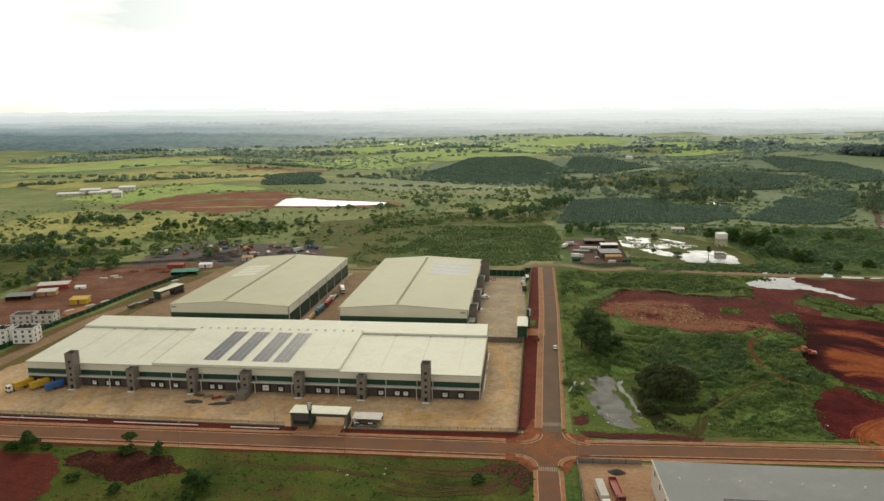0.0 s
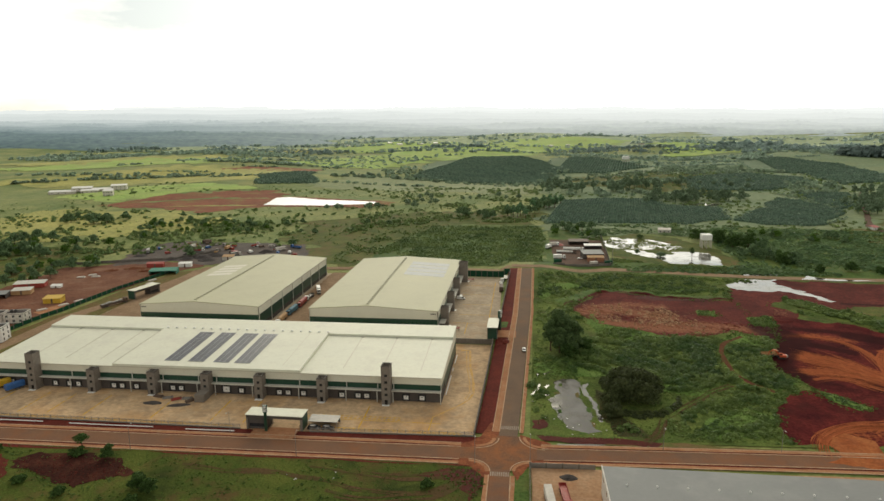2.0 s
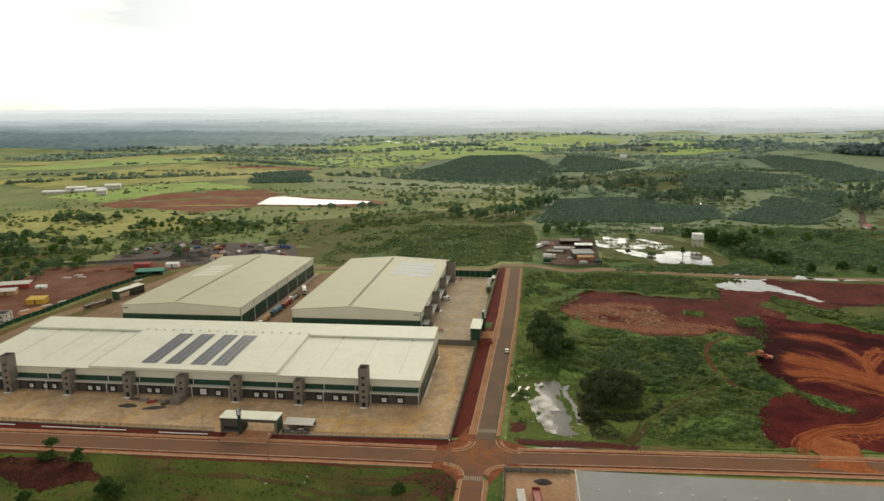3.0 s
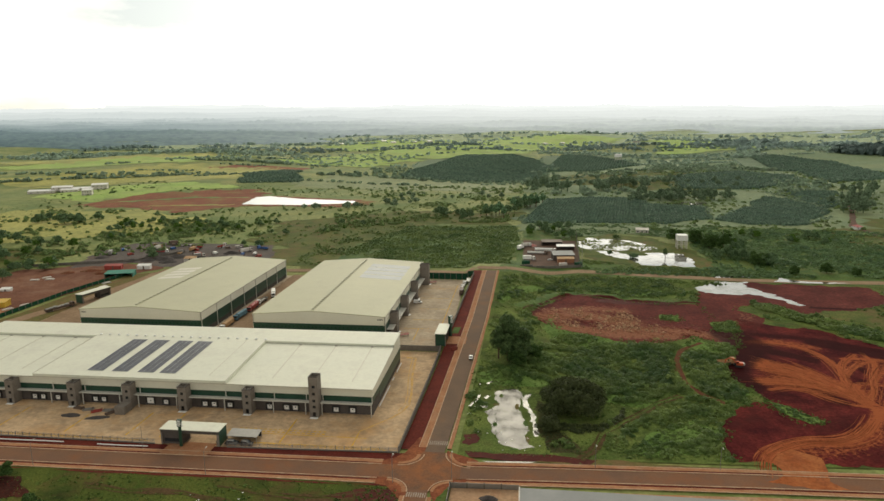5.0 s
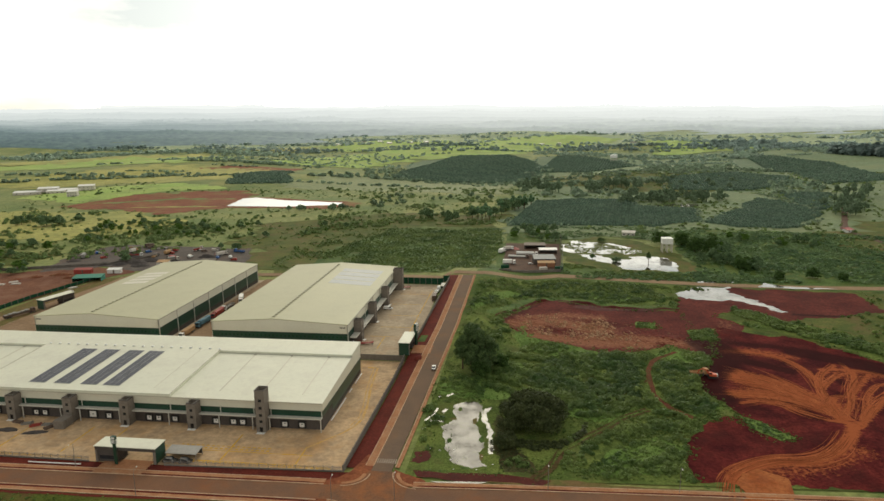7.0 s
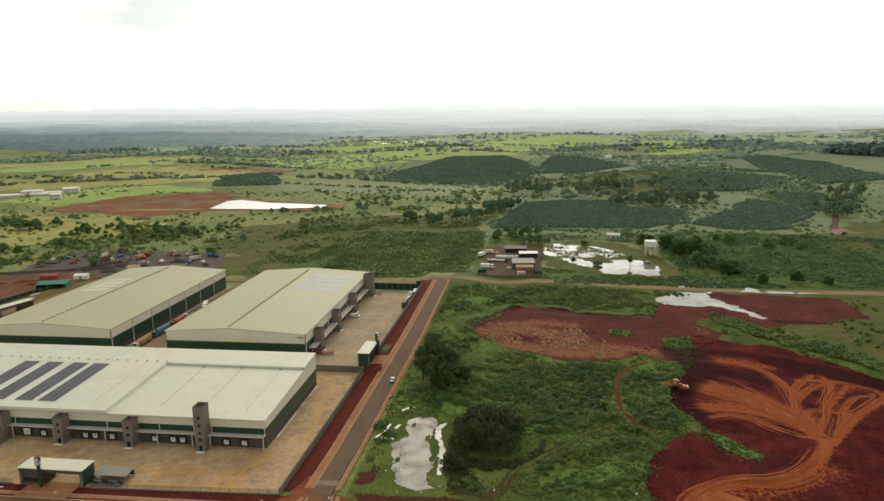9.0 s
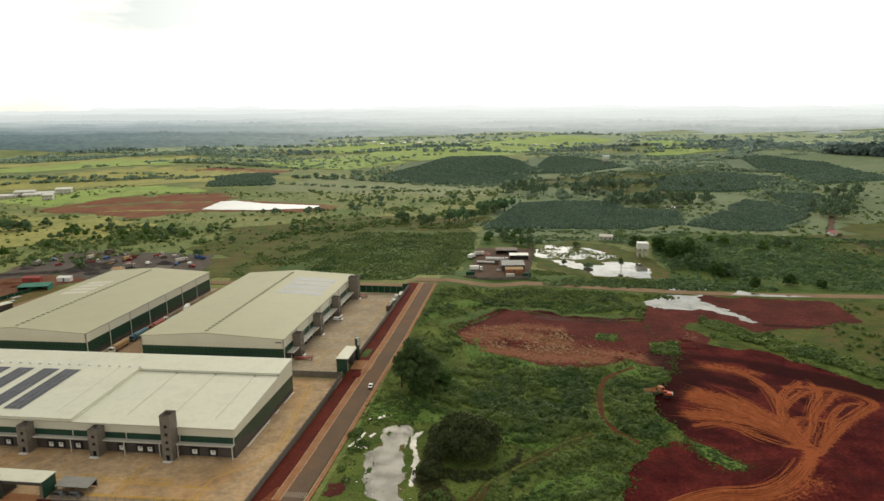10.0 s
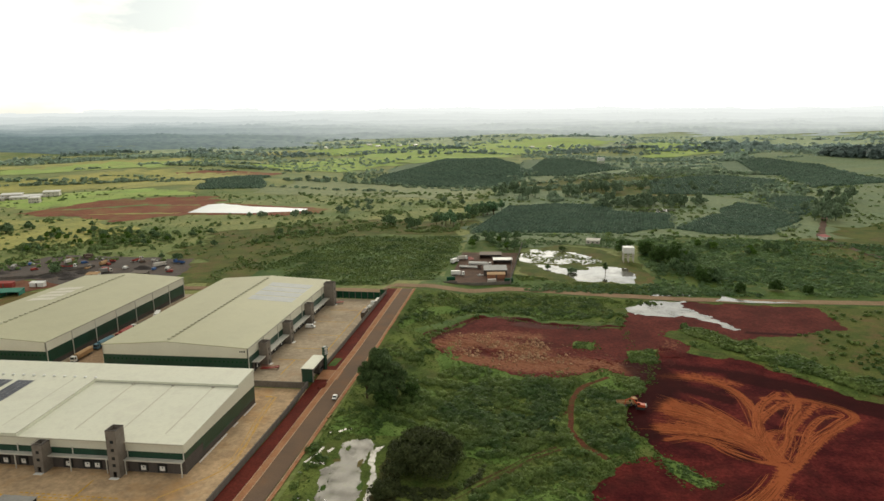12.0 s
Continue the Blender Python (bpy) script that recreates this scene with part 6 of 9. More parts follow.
def pylon_sign(m, h, label):
    s = thing("pylon_sign", m, label, "sign", "pylon signs")
    part("mast", boxes((-0.55, 0.55, -0.3, 0.3, 0, h), bevel=0.06), GREEN, s, "dark green sign mast")
    part("sign_face", boxes((-0.85, 0.85, -0.5, 0.5, h - 2.6, h + 0.3), bevel=0.05), GREEN, s)
    part("sign_band", boxes((-0.6, 0.6, -0.54, -0.5, h - 0.7, h + 0.05), (-0.6, 0.6, 0.5, 0.54, h - 0.7, h + 0.05)), WHITE, s, "white bar on the sign")
    for k in range(3):
        part("sign_bar", boxes((-0.62, 0.62, -0.54, -0.5, h - 1.25 - 0.5 * k, h - 0.92 - 0.5 * k)), WHITE, s)
        part("sign_bar", boxes((0.85, 0.89, -0.36, 0.36, h - 1.25 - 0.5 * k, h - 0.92 - 0.5 * k)), WHITE, s)
    return s


pylon_sign(pose(-65.6, -33.3, 0), 10.6, "tall dark green pylon sign with white bars")
pylon_sign(pose(21.4, 92.6, BACK, 0, 0, 62) @ Matrix.Scale(1.45, 4), 7.6, "tall dark green pylon sign with white bars")


def carport(m, w, d, h, label, roofm):
    c = thing("carport", m, label, "shelter", "shelters")
    part("roof", quad_slab([(-w / 2, -d / 2, h), (w / 2, -d / 2, h), (w / 2, d / 2, h + 0.5), (-w / 2, d / 2, h + 0.5)], 0.15), roofm, c, "sheet roof")
    for x in (-w / 2 + 0.3, w / 2 - 0.3):
        for y in (-d / 2 + 0.3, d / 2 - 0.3):
            part("post", boxes((x - 0.1, x + 0.1, y - 0.1, y + 0.1, 0, h)), STEEL, c)
    part("back_panel", boxes((-w / 2 + 0.3, w / 2 - 0.3, d / 2 - 0.34, d / 2 - 0.28, 0.3, h)), DARK, c)
    return c


carport(pose(-44.2, -25.4, 0), 12, 5.4, 2.5, "grey sheet-roofed car shelter beside the gatehouse", STEEL)
carport(pose(22.0, 204, BACK, 0, 0, 92), 9, 4, 3.2, "pale sheet-roofed yard shelter against the wall", SLAB)


# ---- vehicles ----
def wheel_mesh(r, w):
    bm = tube([(0, -w / 2, 0), (0, -w / 2 + 0.05, 0), (0, w / 2 - 0.05, 0), (0, w / 2, 0)], r, 12)
    me = bpy.data.meshes.new("wheel")
    bm.to_mesh(me)
    bm.free()
    me.materials.append(RUBBER)
    hub = bpy.data.meshes.new("rim")
    bm = tube([(0, -w / 2 - 0.02, 0), (0, w / 2 + 0.02, 0)], r * 0.5, 10)
    bm.to_mesh(hub)
    bm.free()
    hub.materials.append(STEEL)
    return me, hub


WHEEL, RIM = wheel_mesh(0.52, 0.3)
CWHEEL, CRIM = wheel_mesh(0.33, 0.22)


def wheels(parent, spots, big=True):
    a, b = (WHEEL, RIM) if big else (CWHEEL, CRIM)
    for x, y in spots:
        w = piece("wheel", a, parent, pose(x, y, 0.52 if big else 0.33))
        piece("rim", b, w, pose(0, 0, 0))


def cab(parent, x, paint):
    c = part("cab", prism([(x, 0.7), (x + 2.1, 0.7), (x + 2.2, 1.9), (x + 1.95, 3.2), (x + 0.3, 3.35), (x, 3.2)], 1, -1.2, 1.2), paint, parent, "driver's cab")
    part("windscreen", quad_slab([(x + 2.21, -1.05, 2.0), (x + 2.21, 1.05, 2.0), (x + 2.02, 1.05, 3.05), (x + 2.02, -1.05, 3.05)], 0.04), GLASS, c, "dark glass")
    for s in (-1.23, 1.2):
        part("side_window", boxes((x + 0.9, x + 1.9, s, s + 0.03, 2.0, 2.9)), GLASS, c, "dark glass")
    part("bumper", boxes((x + 2.15, x + 2.4, -1.2, 1.2, 0.45, 0.95), bevel=0.05), DARK, c)
    return c


def lorry(m, body, paint, label, length=12.2, kind="box", cab_on=True, group="parked lorries"):
    t = thing("lorry", m, label, "lorry", group)
    part("chassis", boxes((-length / 2, length / 2 + (3.2 if cab_on else 0), -0.5, 0.5, 0.75, 1.1)), DARK, t)
    z = 1.15
    if kind == "box":
        b = part("container", boxes((-length / 2, length / 2, -1.25, 1.25, z, z + 2.7), bevel=0.04), body, t)
        for k in range(int(length / 0.9)):
            x = -length / 2 + 0.5 + k * 0.9
            for s in (-1.29, 1.25):
                part("rib", boxes((x, x + 0.3, s, s + 0.04, z + 0.15, z + 2.55)), body, b)
        part("rear_door", boxes((-length / 2 - 0.05, -length / 2, -1.15, 1.15, z + 0.1, z + 2.6)), body, b)
    elif kind == "tank":
        part("tank", tube([(-length / 2, 0, z + 1.2), (-length / 2 + 0.3, 0, z + 1.2), (length / 2 - 0.3, 0, z + 1.2), (length / 2, 0, z + 1.2)], 1.2, 16), body, t, "rounded tank")
    elif kind == "soft":
        part("tilt_cover", prism([(-1.25, z), (1.25, z), (1.25, z + 2.0), (0.7, z + 2.6), (-0.7, z + 2.6), (-1.25, z + 2.0)], 0, -length / 2, length / 2), body, t, "tarpaulin cover")
    else:
        part("flatbed", boxes((-length / 2, length / 2, -1.25, 1.25, z, z + 0.2), (-length / 2, length / 2, -1.25, -1.2, z + 0.2, z + 0.9), (-length / 2, length / 2, 1.2, 1.25, z + 0.2, z + 0.9), (-length / 2, -length / 2 + 0.08, -1.2, 1.2, z + 0.2, z + 0.9)), body, t, "low sided flatbed")
    spots = [(-length / 2 + 1.2 + 1.3 * k, s) for k in range(3) for s in (-1.05, 1.05)]
    if cab_on:
        cab(t, length / 2 + 0.9, paint)
        spots += [(length / 2 + 0.4, s) for s in (-1.05, 1.05)] + [(length / 2 + 2.1, s) for s in (-1.05, 1.05)]
    else:
        part("landing_leg", boxes((length / 2 - 3, length / 2 - 2.8, -0.9, -0.7, 0, 0.8), (length / 2 - 3, length / 2 - 2.8, 0.7, 0.9, 0, 0.8)), STEEL, t)
    wheels(t, spots)
    return t


def car(m, paint, label, van=False, group="parked cars"):
    c = thing("van" if van else "car", m, label, "van" if van else "car", group)
    if van:
        out = [(-2.7, 0.45), (2.7, 0.45), (2.75, 1.0), (1.9, 1.25), (1.3, 2.15), (-2.6, 2.2), (-2.75, 1.2)]
        glass = [(1.30, 1.32), (1.86, 1.32), (1.36, 2.0), (0.5, 2.0), (0.5, 1.32)]
    else:
        out = [(-2.05, 0.4), (2.05, 0.4), (2.1, 0.75), (1.15, 0.9), (0.45, 1.42), (-1.2, 1.45), (-1.95, 0.95), (-2.1, 0.8)]
        glass = [(-1.55, 0.98), (0.95, 0.98), (0.42, 1.37), (-1.15, 1.4)]
    w = 0.98 if van else 0.86
    bm = prism(out, 1, -w, w)
    bmesh.ops.bevel(bm, geom=bm.edges[:], offset=0.05, segments=1, affect="EDGES")
    b = part("body", bm, paint, c)
    for s in (-w - 0.015, w - 0.02):
        part("side_glass", prism(glass, 1, s, s + 0.035), GLASS, b, "dark glass")
    if van:
        part("windscreen", quad_slab([(1.95, -0.8, 1.29), (1.95, 0.8, 1.29), (1.38, 0.8, 2.12), (1.38, -0.8, 2.12)], 0.03), GLASS, b, "dark glass")
    else:
        part("windscreen", quad_slab([(1.14, -0.72, 0.96), (1.14, 0.72, 0.96), (0.52, 0.72, 1.42), (0.52, -0.72, 1.42)], 0.03), GLASS, b, "dark glass")
        part("rear_window", quad_slab([(-1.92, -0.7, 1.02), (-1.92, 0.7, 1.02), (-1.3, 0.7, 1.44), (-1.3, -0.7, 1.44)], 0.03), GLASS, b, "dark glass")
    for a in (out[1][0] - 0.05, out[0][0] - 0.12):
        part("bumper", boxes((a, a + 0.17, -w + 0.06, w - 0.06, 0.35, 0.65)), DARK, b)
    x = 1.75 if van else 1.3
    wheels(c, [(-x, -w + 0.06), (-x, w - 0.06), (x, -w + 0.06), (x, w - 0.06)], False)
    return c


lorry(pose(-212.5, -5, 0, 0, 0, -116), YELLOWP, WHITE, "yellow container lorry with a white cab", 8.5)
lorry(pose(-204.5, -4.5, 0, 0, 0, -116), YELLOWP, WHITE, "yellow container trailer standing at the dock", 8.5, cab_on=False)
lorry(pose(-196.5, -5.5, 0, 0, 0, -116), BLUEP, WHITE, "blue tarpaulin covered trailer at the dock", 8, "soft", cab_on=False)
lorry(pose(-107.2, 98, BACK, 0, 0, -88), TANP, WHITE, "lorry with a tan covered trailer", 12, "soft")
lorry(pose(-107, 116, BACK, 0, 0, -92), SLATE, SLATE, "faded blue tarpaulin covered lorry between warehouses", 11, "soft")
lorry(pose(-106.6, 133.5, BACK, 0, 0, -88), CELLRED, CELLRED, "dull red covered lorry between warehouses", 11, "soft")
lorry(pose(-106.8, 149, BACK, 0, 0, -92), STEEL, WHITE, "grey flatbed lorry between the warehouses", 10, "flat")
lorry(pose(-106.0, 165, BACK, 0, 0, -70), WHITE, WHITE, "white box lorry between the warehouses", 9)
big = lorry(pose(-229.5, 120, BACK, 0, 0, 66), BROWNP, BROWNP, "long brown flatbed lorry with a grey load", 15, "flat")
part("load", join(*[boxes((-7 + 2.4 * k, -5 + 2.4 * k, -1.1, 1.1, 1.36, 2.3 + 0.25 * (k % 3)), bevel=0.05) for k in range(6)]), STEEL, big, "grey load in low blocks")
lorry(pose(19.0, 178, BACK, 0, 0, 92), BROWNP, WHITE, "dark box lorry parked along the yard wall", 9)
lorry(pose(18.4, 196, BACK, 0, 0, 84), WHITE, WHITE, "white flatbed lorry parked along the yard wall", 6, "flat")
lorry(pose(43.5, -72, 0.0, 0, 0, -84), OFFWHITE, WHITE, "cream container lorry in the factory yard", 10)
lorry(pose(48.5, -68, 0.0, 0, 0, -84), CELLRED, CELLRED, "dull red flatbed lorry in the factory yard", 11, "flat")
car(pose(-6.5, 154, BACK, 0, 0, 4), WHITE, "white panel van in the loading yard", van=True)
zc = land(34.9, 62)
car(pose(34.9, 62, zc + 0.14, 0, 0, -88), WHITE, "white hatchback on the side road")
car(pose(-47.4, -29.6, 0, 0, 0, 4) @ Matrix.Scale(1.2, 4), DARK, "dark car parked before the shelter")
car(pose(-41.8, -29.5, 0, 0, 0, -3) @ Matrix.Scale(1.2, 4), DARK, "dark car parked before the shelter")
for x, y in ((-9, 205), (-8.6, 91)):
    t = thing("dock_ramp", pose(x + 3, y, BACK), "red steel loading ramp standing in the yard", "ramp", "loading ramps")
    part("deck", quad_slab([(-4.5, -1.1, 0.3), (4.5, -1.1, 1.3), (4.5, 1.1, 1.3), (-4.5, 1.1, 0.3)], 0.2), CELLRED, t)
    part("rail", boxes((-4.4, 4.5, -1.15, -1.08, 1.3, 1.5), (-4.4, 4.5, 1.08, 1.15, 1.3, 1.5)), CELLRED, t)
    part("leg", boxes((4.0, 4.2, -1, 1, 0, 1.1)), STEEL, t)


# heap of stored material before the docks
def heap(name, m, a, b, h, material, label, category="heap", seed=1, group=""):
    rng = random.Random(seed)
    bm = bmesh.new()
    n, k = 14, 5
    rings = []
    for j in range(k):
        f = j / k
        rings.append([bm.verts.new((a * (1 - f) * math.cos(t) * rng.uniform(0.85, 1.1), b * (1 - f) * math.sin(t) * rng.uniform(0.85, 1.1), h * (1 - (1 - f) ** 1.6) * (rng.uniform(0.85, 1.1) if j else 0))) for t in [2 * math.pi * i / n for i in range(n)]])
    top = bm.verts.new((0, 0, h))
    for p, q in zip(rings, rings[1:]):
        for i in range(n):
            bm.faces.new((p[i], p[(i + 1) % n], q[(i + 1) % n], q[i]))
    for i in range(n):
        bm.faces.new((rings[-1][i], rings[-1][(i + 1) % n], top))
    me = bpy.data.meshes.new(name)
    bm.to_mesh(me)
    bm.free()
    ob = link(name, me, material, None, label, "", category, group)
    ob.matrix_basis = m
    return ob


for k, (x, y, a, b, h) in enumerate(((-262, 214, 8, 4, 2.2), (-276, 222, 9, 4, 1.8), (-290, 214, 6, 4, 1.5), (-250, 196, 5, 3, 1.2), (-300, 205, 5, 3, 1.2))):
    heap("earth_heap", pose(x, y, land(x, y) + 0.1, 0, 0, 20 * k), a, b, h, RUBBLE, "heap of orange-brown soil on the site", seed=30 + k, group="soil heaps")
for k, (x, y, r) in enumerate(((-300, 190, 12), (-290, 193, 12), (-296, 198, 40), (-262, 118, 64), (-258, 128, 64), (-268, 106, 64), (-236, 176, 70), (-240, 186, 60))):
    t = thing("slab_stack", pose(x, y, land(x, y) + 0.1, 0, 0, r), "flat stack of pale concrete slabs on bare ground", "stack", "slab stacks")
    for j in range(3):
        part("slab", boxes((-3.2 + 0.3 * j, 3.0 - 0.2 * j, -1.4, 1.4 - 0.2 * j, 0.25 * j, 0.25 * j + 0.2)), OFFWHITE, t)
heap("spoil_heap", pose(-125, -13, 0), 4.5, 2.0, 0.9, CHARCOAL, "dark heap of spoil on the yard", seed=3, group="spoil heaps")
heap("spoil_heap", pose(-112.5, -14, 0, 0, 0, 15), 5.5, 1.6, 0.8, CHARCOAL, "dark heap of spoil on the yard", seed=4, group="spoil heaps")
for k, (x, y, r, mt, lab) in enumerate(((-121, -7.5, 20, STEEL, "grey"), (-116.5, -8.5, 35, CELLRED, "red"), (-112, -7.5, 10, STEEL, "grey"), (-126, -6.5, -10, BROWNP, "brown"), (-109.5, -9.5, 60, BROWNP, "brown"))):
    t = thing("pallet_stack", pose(x, y, 0, 0, 0, r), lab + " stacked steel goods on the yard", "stack", "stacked goods")
    for j in range(4):
        part("bar", boxes((-2.2, 2.2, -0.9 + 0.5 * j, -0.6 + 0.5 * j, 0, 0.7), bevel=0.03), mt, t)
    part("bearer", boxes((-1.8, -1.5, -1, 1, 0.7, 0.85), (1.5, 1.8, -1, 1, 0.7, 0.85)), BROWNP, t)


def street_lamp(m, h=9.0):
    s = thing("street_lamp", m, "slim galvanised street lamp beside the road", "street lamp", "street lamps")
    part("pole", tube([(0, 0, 0), (0, 0, h)], 0.11, 8, 0.55), STEEL, s)
    part("arm", tube([(0, 0, h - 0.1), (0, 0.7, h + 0.25), (0, 1.8, h + 0.4)], 0.05, 6), STEEL, s)
    part("lamp_head", boxes((-0.16, 0.16, 1.6, 2.4, h + 0.34, h + 0.46), bevel=0.03), COLM, s)
    return s


lamp0 = street_lamp(pose(-111, -52.6, 0))
for x, y in ((-175, -53.6), (-47, -51.6), (18, -49.6), (37.5, -46.0), (86, -33.0), (128, -30.6), (-200, -53.9), (-79, -36.6)):
    copy_thing(lamp0, pose(x, y, land(x, y), 0, 0, 0 if y < -40 else 180))


# ---- small buildings ----
def block_house(name, m, w, d, storeys, wall, roof, label, category, bays=3, h=3.0, tanks=0, pitched=0.0, group=""):
    b = thing(name, m, label, category, group)
    t = 0.25
    H = h * storeys
    part("floor_slab", boxes((-w / 2, w / 2, -d / 2, d / 2, 0, 0.15)), GREY, b)
    for s in range(storeys):
        z0, z1, z2 = s * h + (0.15 if s == 0 else 0), s * h + 0.75, s * h + 2.25
        parts = [boxes((-w / 2, w / 2, -d / 2, -d / 2 + t, z0, z1), (-w / 2, w / 2, -d / 2, -d / 2 + t, z2, (s + 1) * h), (-w / 2, w / 2, d / 2 - t, d / 2, z0, (s + 1) * h)),
                 boxes((-w / 2, -w / 2 + t, -d / 2 + t, d / 2 - t, z0, (s + 1) * h), (w / 2 - t, w / 2, -d / 2 + t, d / 2 - t, z0, z1), (w / 2 - t, w / 2, -d / 2 + t, d / 2 - t, z2, (s + 1) * h))]
        gap = w / bays
        x = -w / 2
        for k in range(bays):
            c = -w / 2 + gap * (k + 0.5)
            parts.append(boxes((x, c - 0.7, -d / 2, -d / 2 + t, z1, z2)))
            x = c + 0.7
            f = part("window", boxes((c - 0.7, c + 0.7, -d / 2 + 0.12, -d / 2 + 0.18, z1, z2)), GLASS, b, "dark window glass")
            part("frame", boxes((c - 0.04, c + 0.04, -d / 2 + 0.08, -d / 2 + 0.12, z1, z2), (c - 0.7, c + 0.7, -d / 2 + 0.08, -d / 2 + 0.12, z1, z1 + 0.06)), WHITE, f)
        parts.append(boxes((x, w / 2, -d / 2, -d / 2 + t, z1, z2)))
        y = -d / 2 + t
        for k in range(2):
            c = -d / 2 + d * (k + 0.5) / 2
            parts.append(boxes((w / 2 - t, w / 2, y, c - 0.6, z1, z2)))
            y = c + 0.6
            part("window", boxes((w / 2 - 0.18, w / 2 - 0.12, c - 0.6, c + 0.6, z1, z2)), GLASS, b, "dark window glass")
        parts.append(boxes((w / 2 - t, w / 2, y, d / 2 - t, z1, z2)))
        part("storey_wall", join(*parts), wall, b)
    if pitched:
        part("roof", quad_slab([(-w / 2 - 0.4, -d / 2 - 0.4, H), (w / 2 + 0.4, -d / 2 - 0.4, H), (w / 2 + 0.4, d / 2 + 0.4, H + pitched), (-w / 2 - 0.4, d / 2 + 0.4, H + pitched)], 0.12), roof, b)
    else:
        part("roof", boxes((-w / 2, w / 2, -d / 2, d / 2, H, H + 0.2)), roof, b)
        part("parapet", boxes((-w / 2, w / 2, -d / 2, -d / 2 + 0.2, H + 0.2, H + 0.8), (-w / 2, w / 2, d / 2 - 0.2, d / 2, H + 0.2, H + 0.8), (-w / 2, -w / 2 + 0.2, -d / 2 + 0.2, d / 2 - 0.2, H + 0.2, H + 0.8), (w / 2 - 0.2, w / 2, -d / 2 + 0.2, d / 2 - 0.2, H + 0.2, H + 0.8)), wall, b)
    for k in range(tanks):
        part("roof_tank", tube([(-w / 4 + k * 2.4, 0, H + 0.2), (-w / 4 + k * 2.4, 0, H + 1.6), (-w / 4 + k * 2.4, 0, H + 1.9)], 0.9, 10, 0.8), DARK, b, "black plastic water tank")
    return b


for x, y, t, mt in ((-258, 56, 3, WHITE), (-272, 53, 3, WHITE), (-267, 84, 2, OFFWHITE), (-280, 82, 0, OFFWHITE), (-292, 62, 2, WHITE)):
    block_house("apartment_block", pose(x, y, land(x, y), 0, 0, 12), 11.5, 9, 3 if mt is WHITE else 2, mt, CHARCOAL, "small white apartment block with a flat roof", "apartment block", 3, 2.7, t, group="apartment blocks")


def shed(m, w, d, h, roofm, wall, label, group="sheds", open_front=True):
    s = thing("shed", m, label, "shed", group)
    part("roof", quad_slab([(-w / 2 - 0.3, -d / 2 - 0.3, h), (w / 2 + 0.3, -d / 2 - 0.3, h), (w / 2 + 0.3, d / 2 + 0.3, h + 0.8), (-w / 2 - 0.3, d / 2 + 0.3, h + 0.8)], 0.12), roofm, s)
    part("wall", boxes((-w / 2, w / 2, d / 2 - 0.15, d / 2, 0, h + 0.6), (-w / 2, -w / 2 + 0.15, -d / 2, d / 2 - 0.15, 0, h - 0.14), (w / 2 - 0.15, w / 2, -d / 2, d / 2 - 0.15, 0, h - 0.14)), wall, s)
    if open_front:
        for k in range(3):
            x = -w / 2 + 0.4 + (w - 0.8) * k / 2
            part("post", boxes((x - 0.1, x + 0.1, -d / 2, -d / 2 + 0.2, 0, h - 0.14)), BROWNP, s)
    else:
        part("front_wall", boxes((-w / 2 + 0.15, -0.6, -d / 2, -d / 2 + 0.15, 0, h - 0.14), (0.6, w / 2 - 0.15, -d / 2, -d / 2 + 0.15, 0, h - 0.14)), wall, s)
        part("door", boxes((-0.6, 0.6, -d / 2 + 0.05, -d / 2 + 0.1, 0, h - 0.14)), BROWNP, s)
    return s


for x, y, w, d, h, r, rm, wm, lab, op in (
    (-273, 124, 11, 7, 3.4, 12, YELLOWP, YELLOWP, "yellow painted site shed", False),
    (-321, 130, 16, 8, 3.2, 20, GREYROOF, GREY, "grey open site shed", True),
    (-310, 142, 12, 7, 3.2, 20, SLAB, TANP, "tan roofed site hut", False),
    (-318, 160, 20, 8, 3.4, 20, SLAB, CELLRED, "pale roofed red site hut", False),
    (-298, 160, 7, 3, 1.6, 10, WHITE, WHITE, "small white site cabin", False),
    (-243, 208, 20, 9, 3.0, 15, TEAL, TEAL, "teal green netted shade shelter", True),
    (-262, 229, 13, 4, 3.2, 8, CELLRED, CELLRED, "red painted container office", False),
    (-238, 232, 10, 4, 3.0, 8, WHITE, WHITE, "white painted container office", False),
    (-176, 262, 12, 5, 5.0, 0, TOWERM, TOWERM, "grey block pump house", False),
    (-215, 262, 9, 6, 3.2, 10, TANP, OFFWHITE, "small tan roofed hut", False),
    (91, 297, 17, 14, 4.6, 6, GREYROOF, GREY, "grey roofed yard building", False),
    (92.5, 283, 13, 5, 3.6, 6, TANP, RUSTW, "low orange block office with pale openings", False),
    (95, 334, 15, 6, 3.6, 4, WHITE, GREY, "white roofed open store", True),
    (84, 356, 18, 9, 3.4, 4, BROWNP, GREY, "brown roofed open store", True),
):
    shed(pose(x, y, land(x, y), 0, 0, r), w, d, h, rm, wm, lab, "site sheds", op)

patch("compound_ground", [(60, 256), (103, 269), (107, 376), (58, 376)], COMPG, 0.12, "brown trampled works compound", rough=1.0, seed=61)
patch("site_ground", [(-340, 110), (-335, 219), (-262, 250), (-222, 238), (-236, 214), (-252, 155), (-258, 100), (-266, 60), (-340, 40)], SITE, 0.10, "bare red ground of a building site", rough=4, seed=62, step=3)
patch("site_concrete", [(-262, 97), (-258, 116), (-266, 120), (-270, 100)], PATHM, 0.16, "pale concrete slab on the site", rough=0.6, seed=63, step=2)
patch("junk_ground", [(-300, 228), (-320, 300), (-300, 345), (-170, 335), (-150, 270), (-222, 240), (-262, 250)], GRAVEL, 0.14, "dark cinder ground of a scrap yard", rough=5, seed=64, step=3)
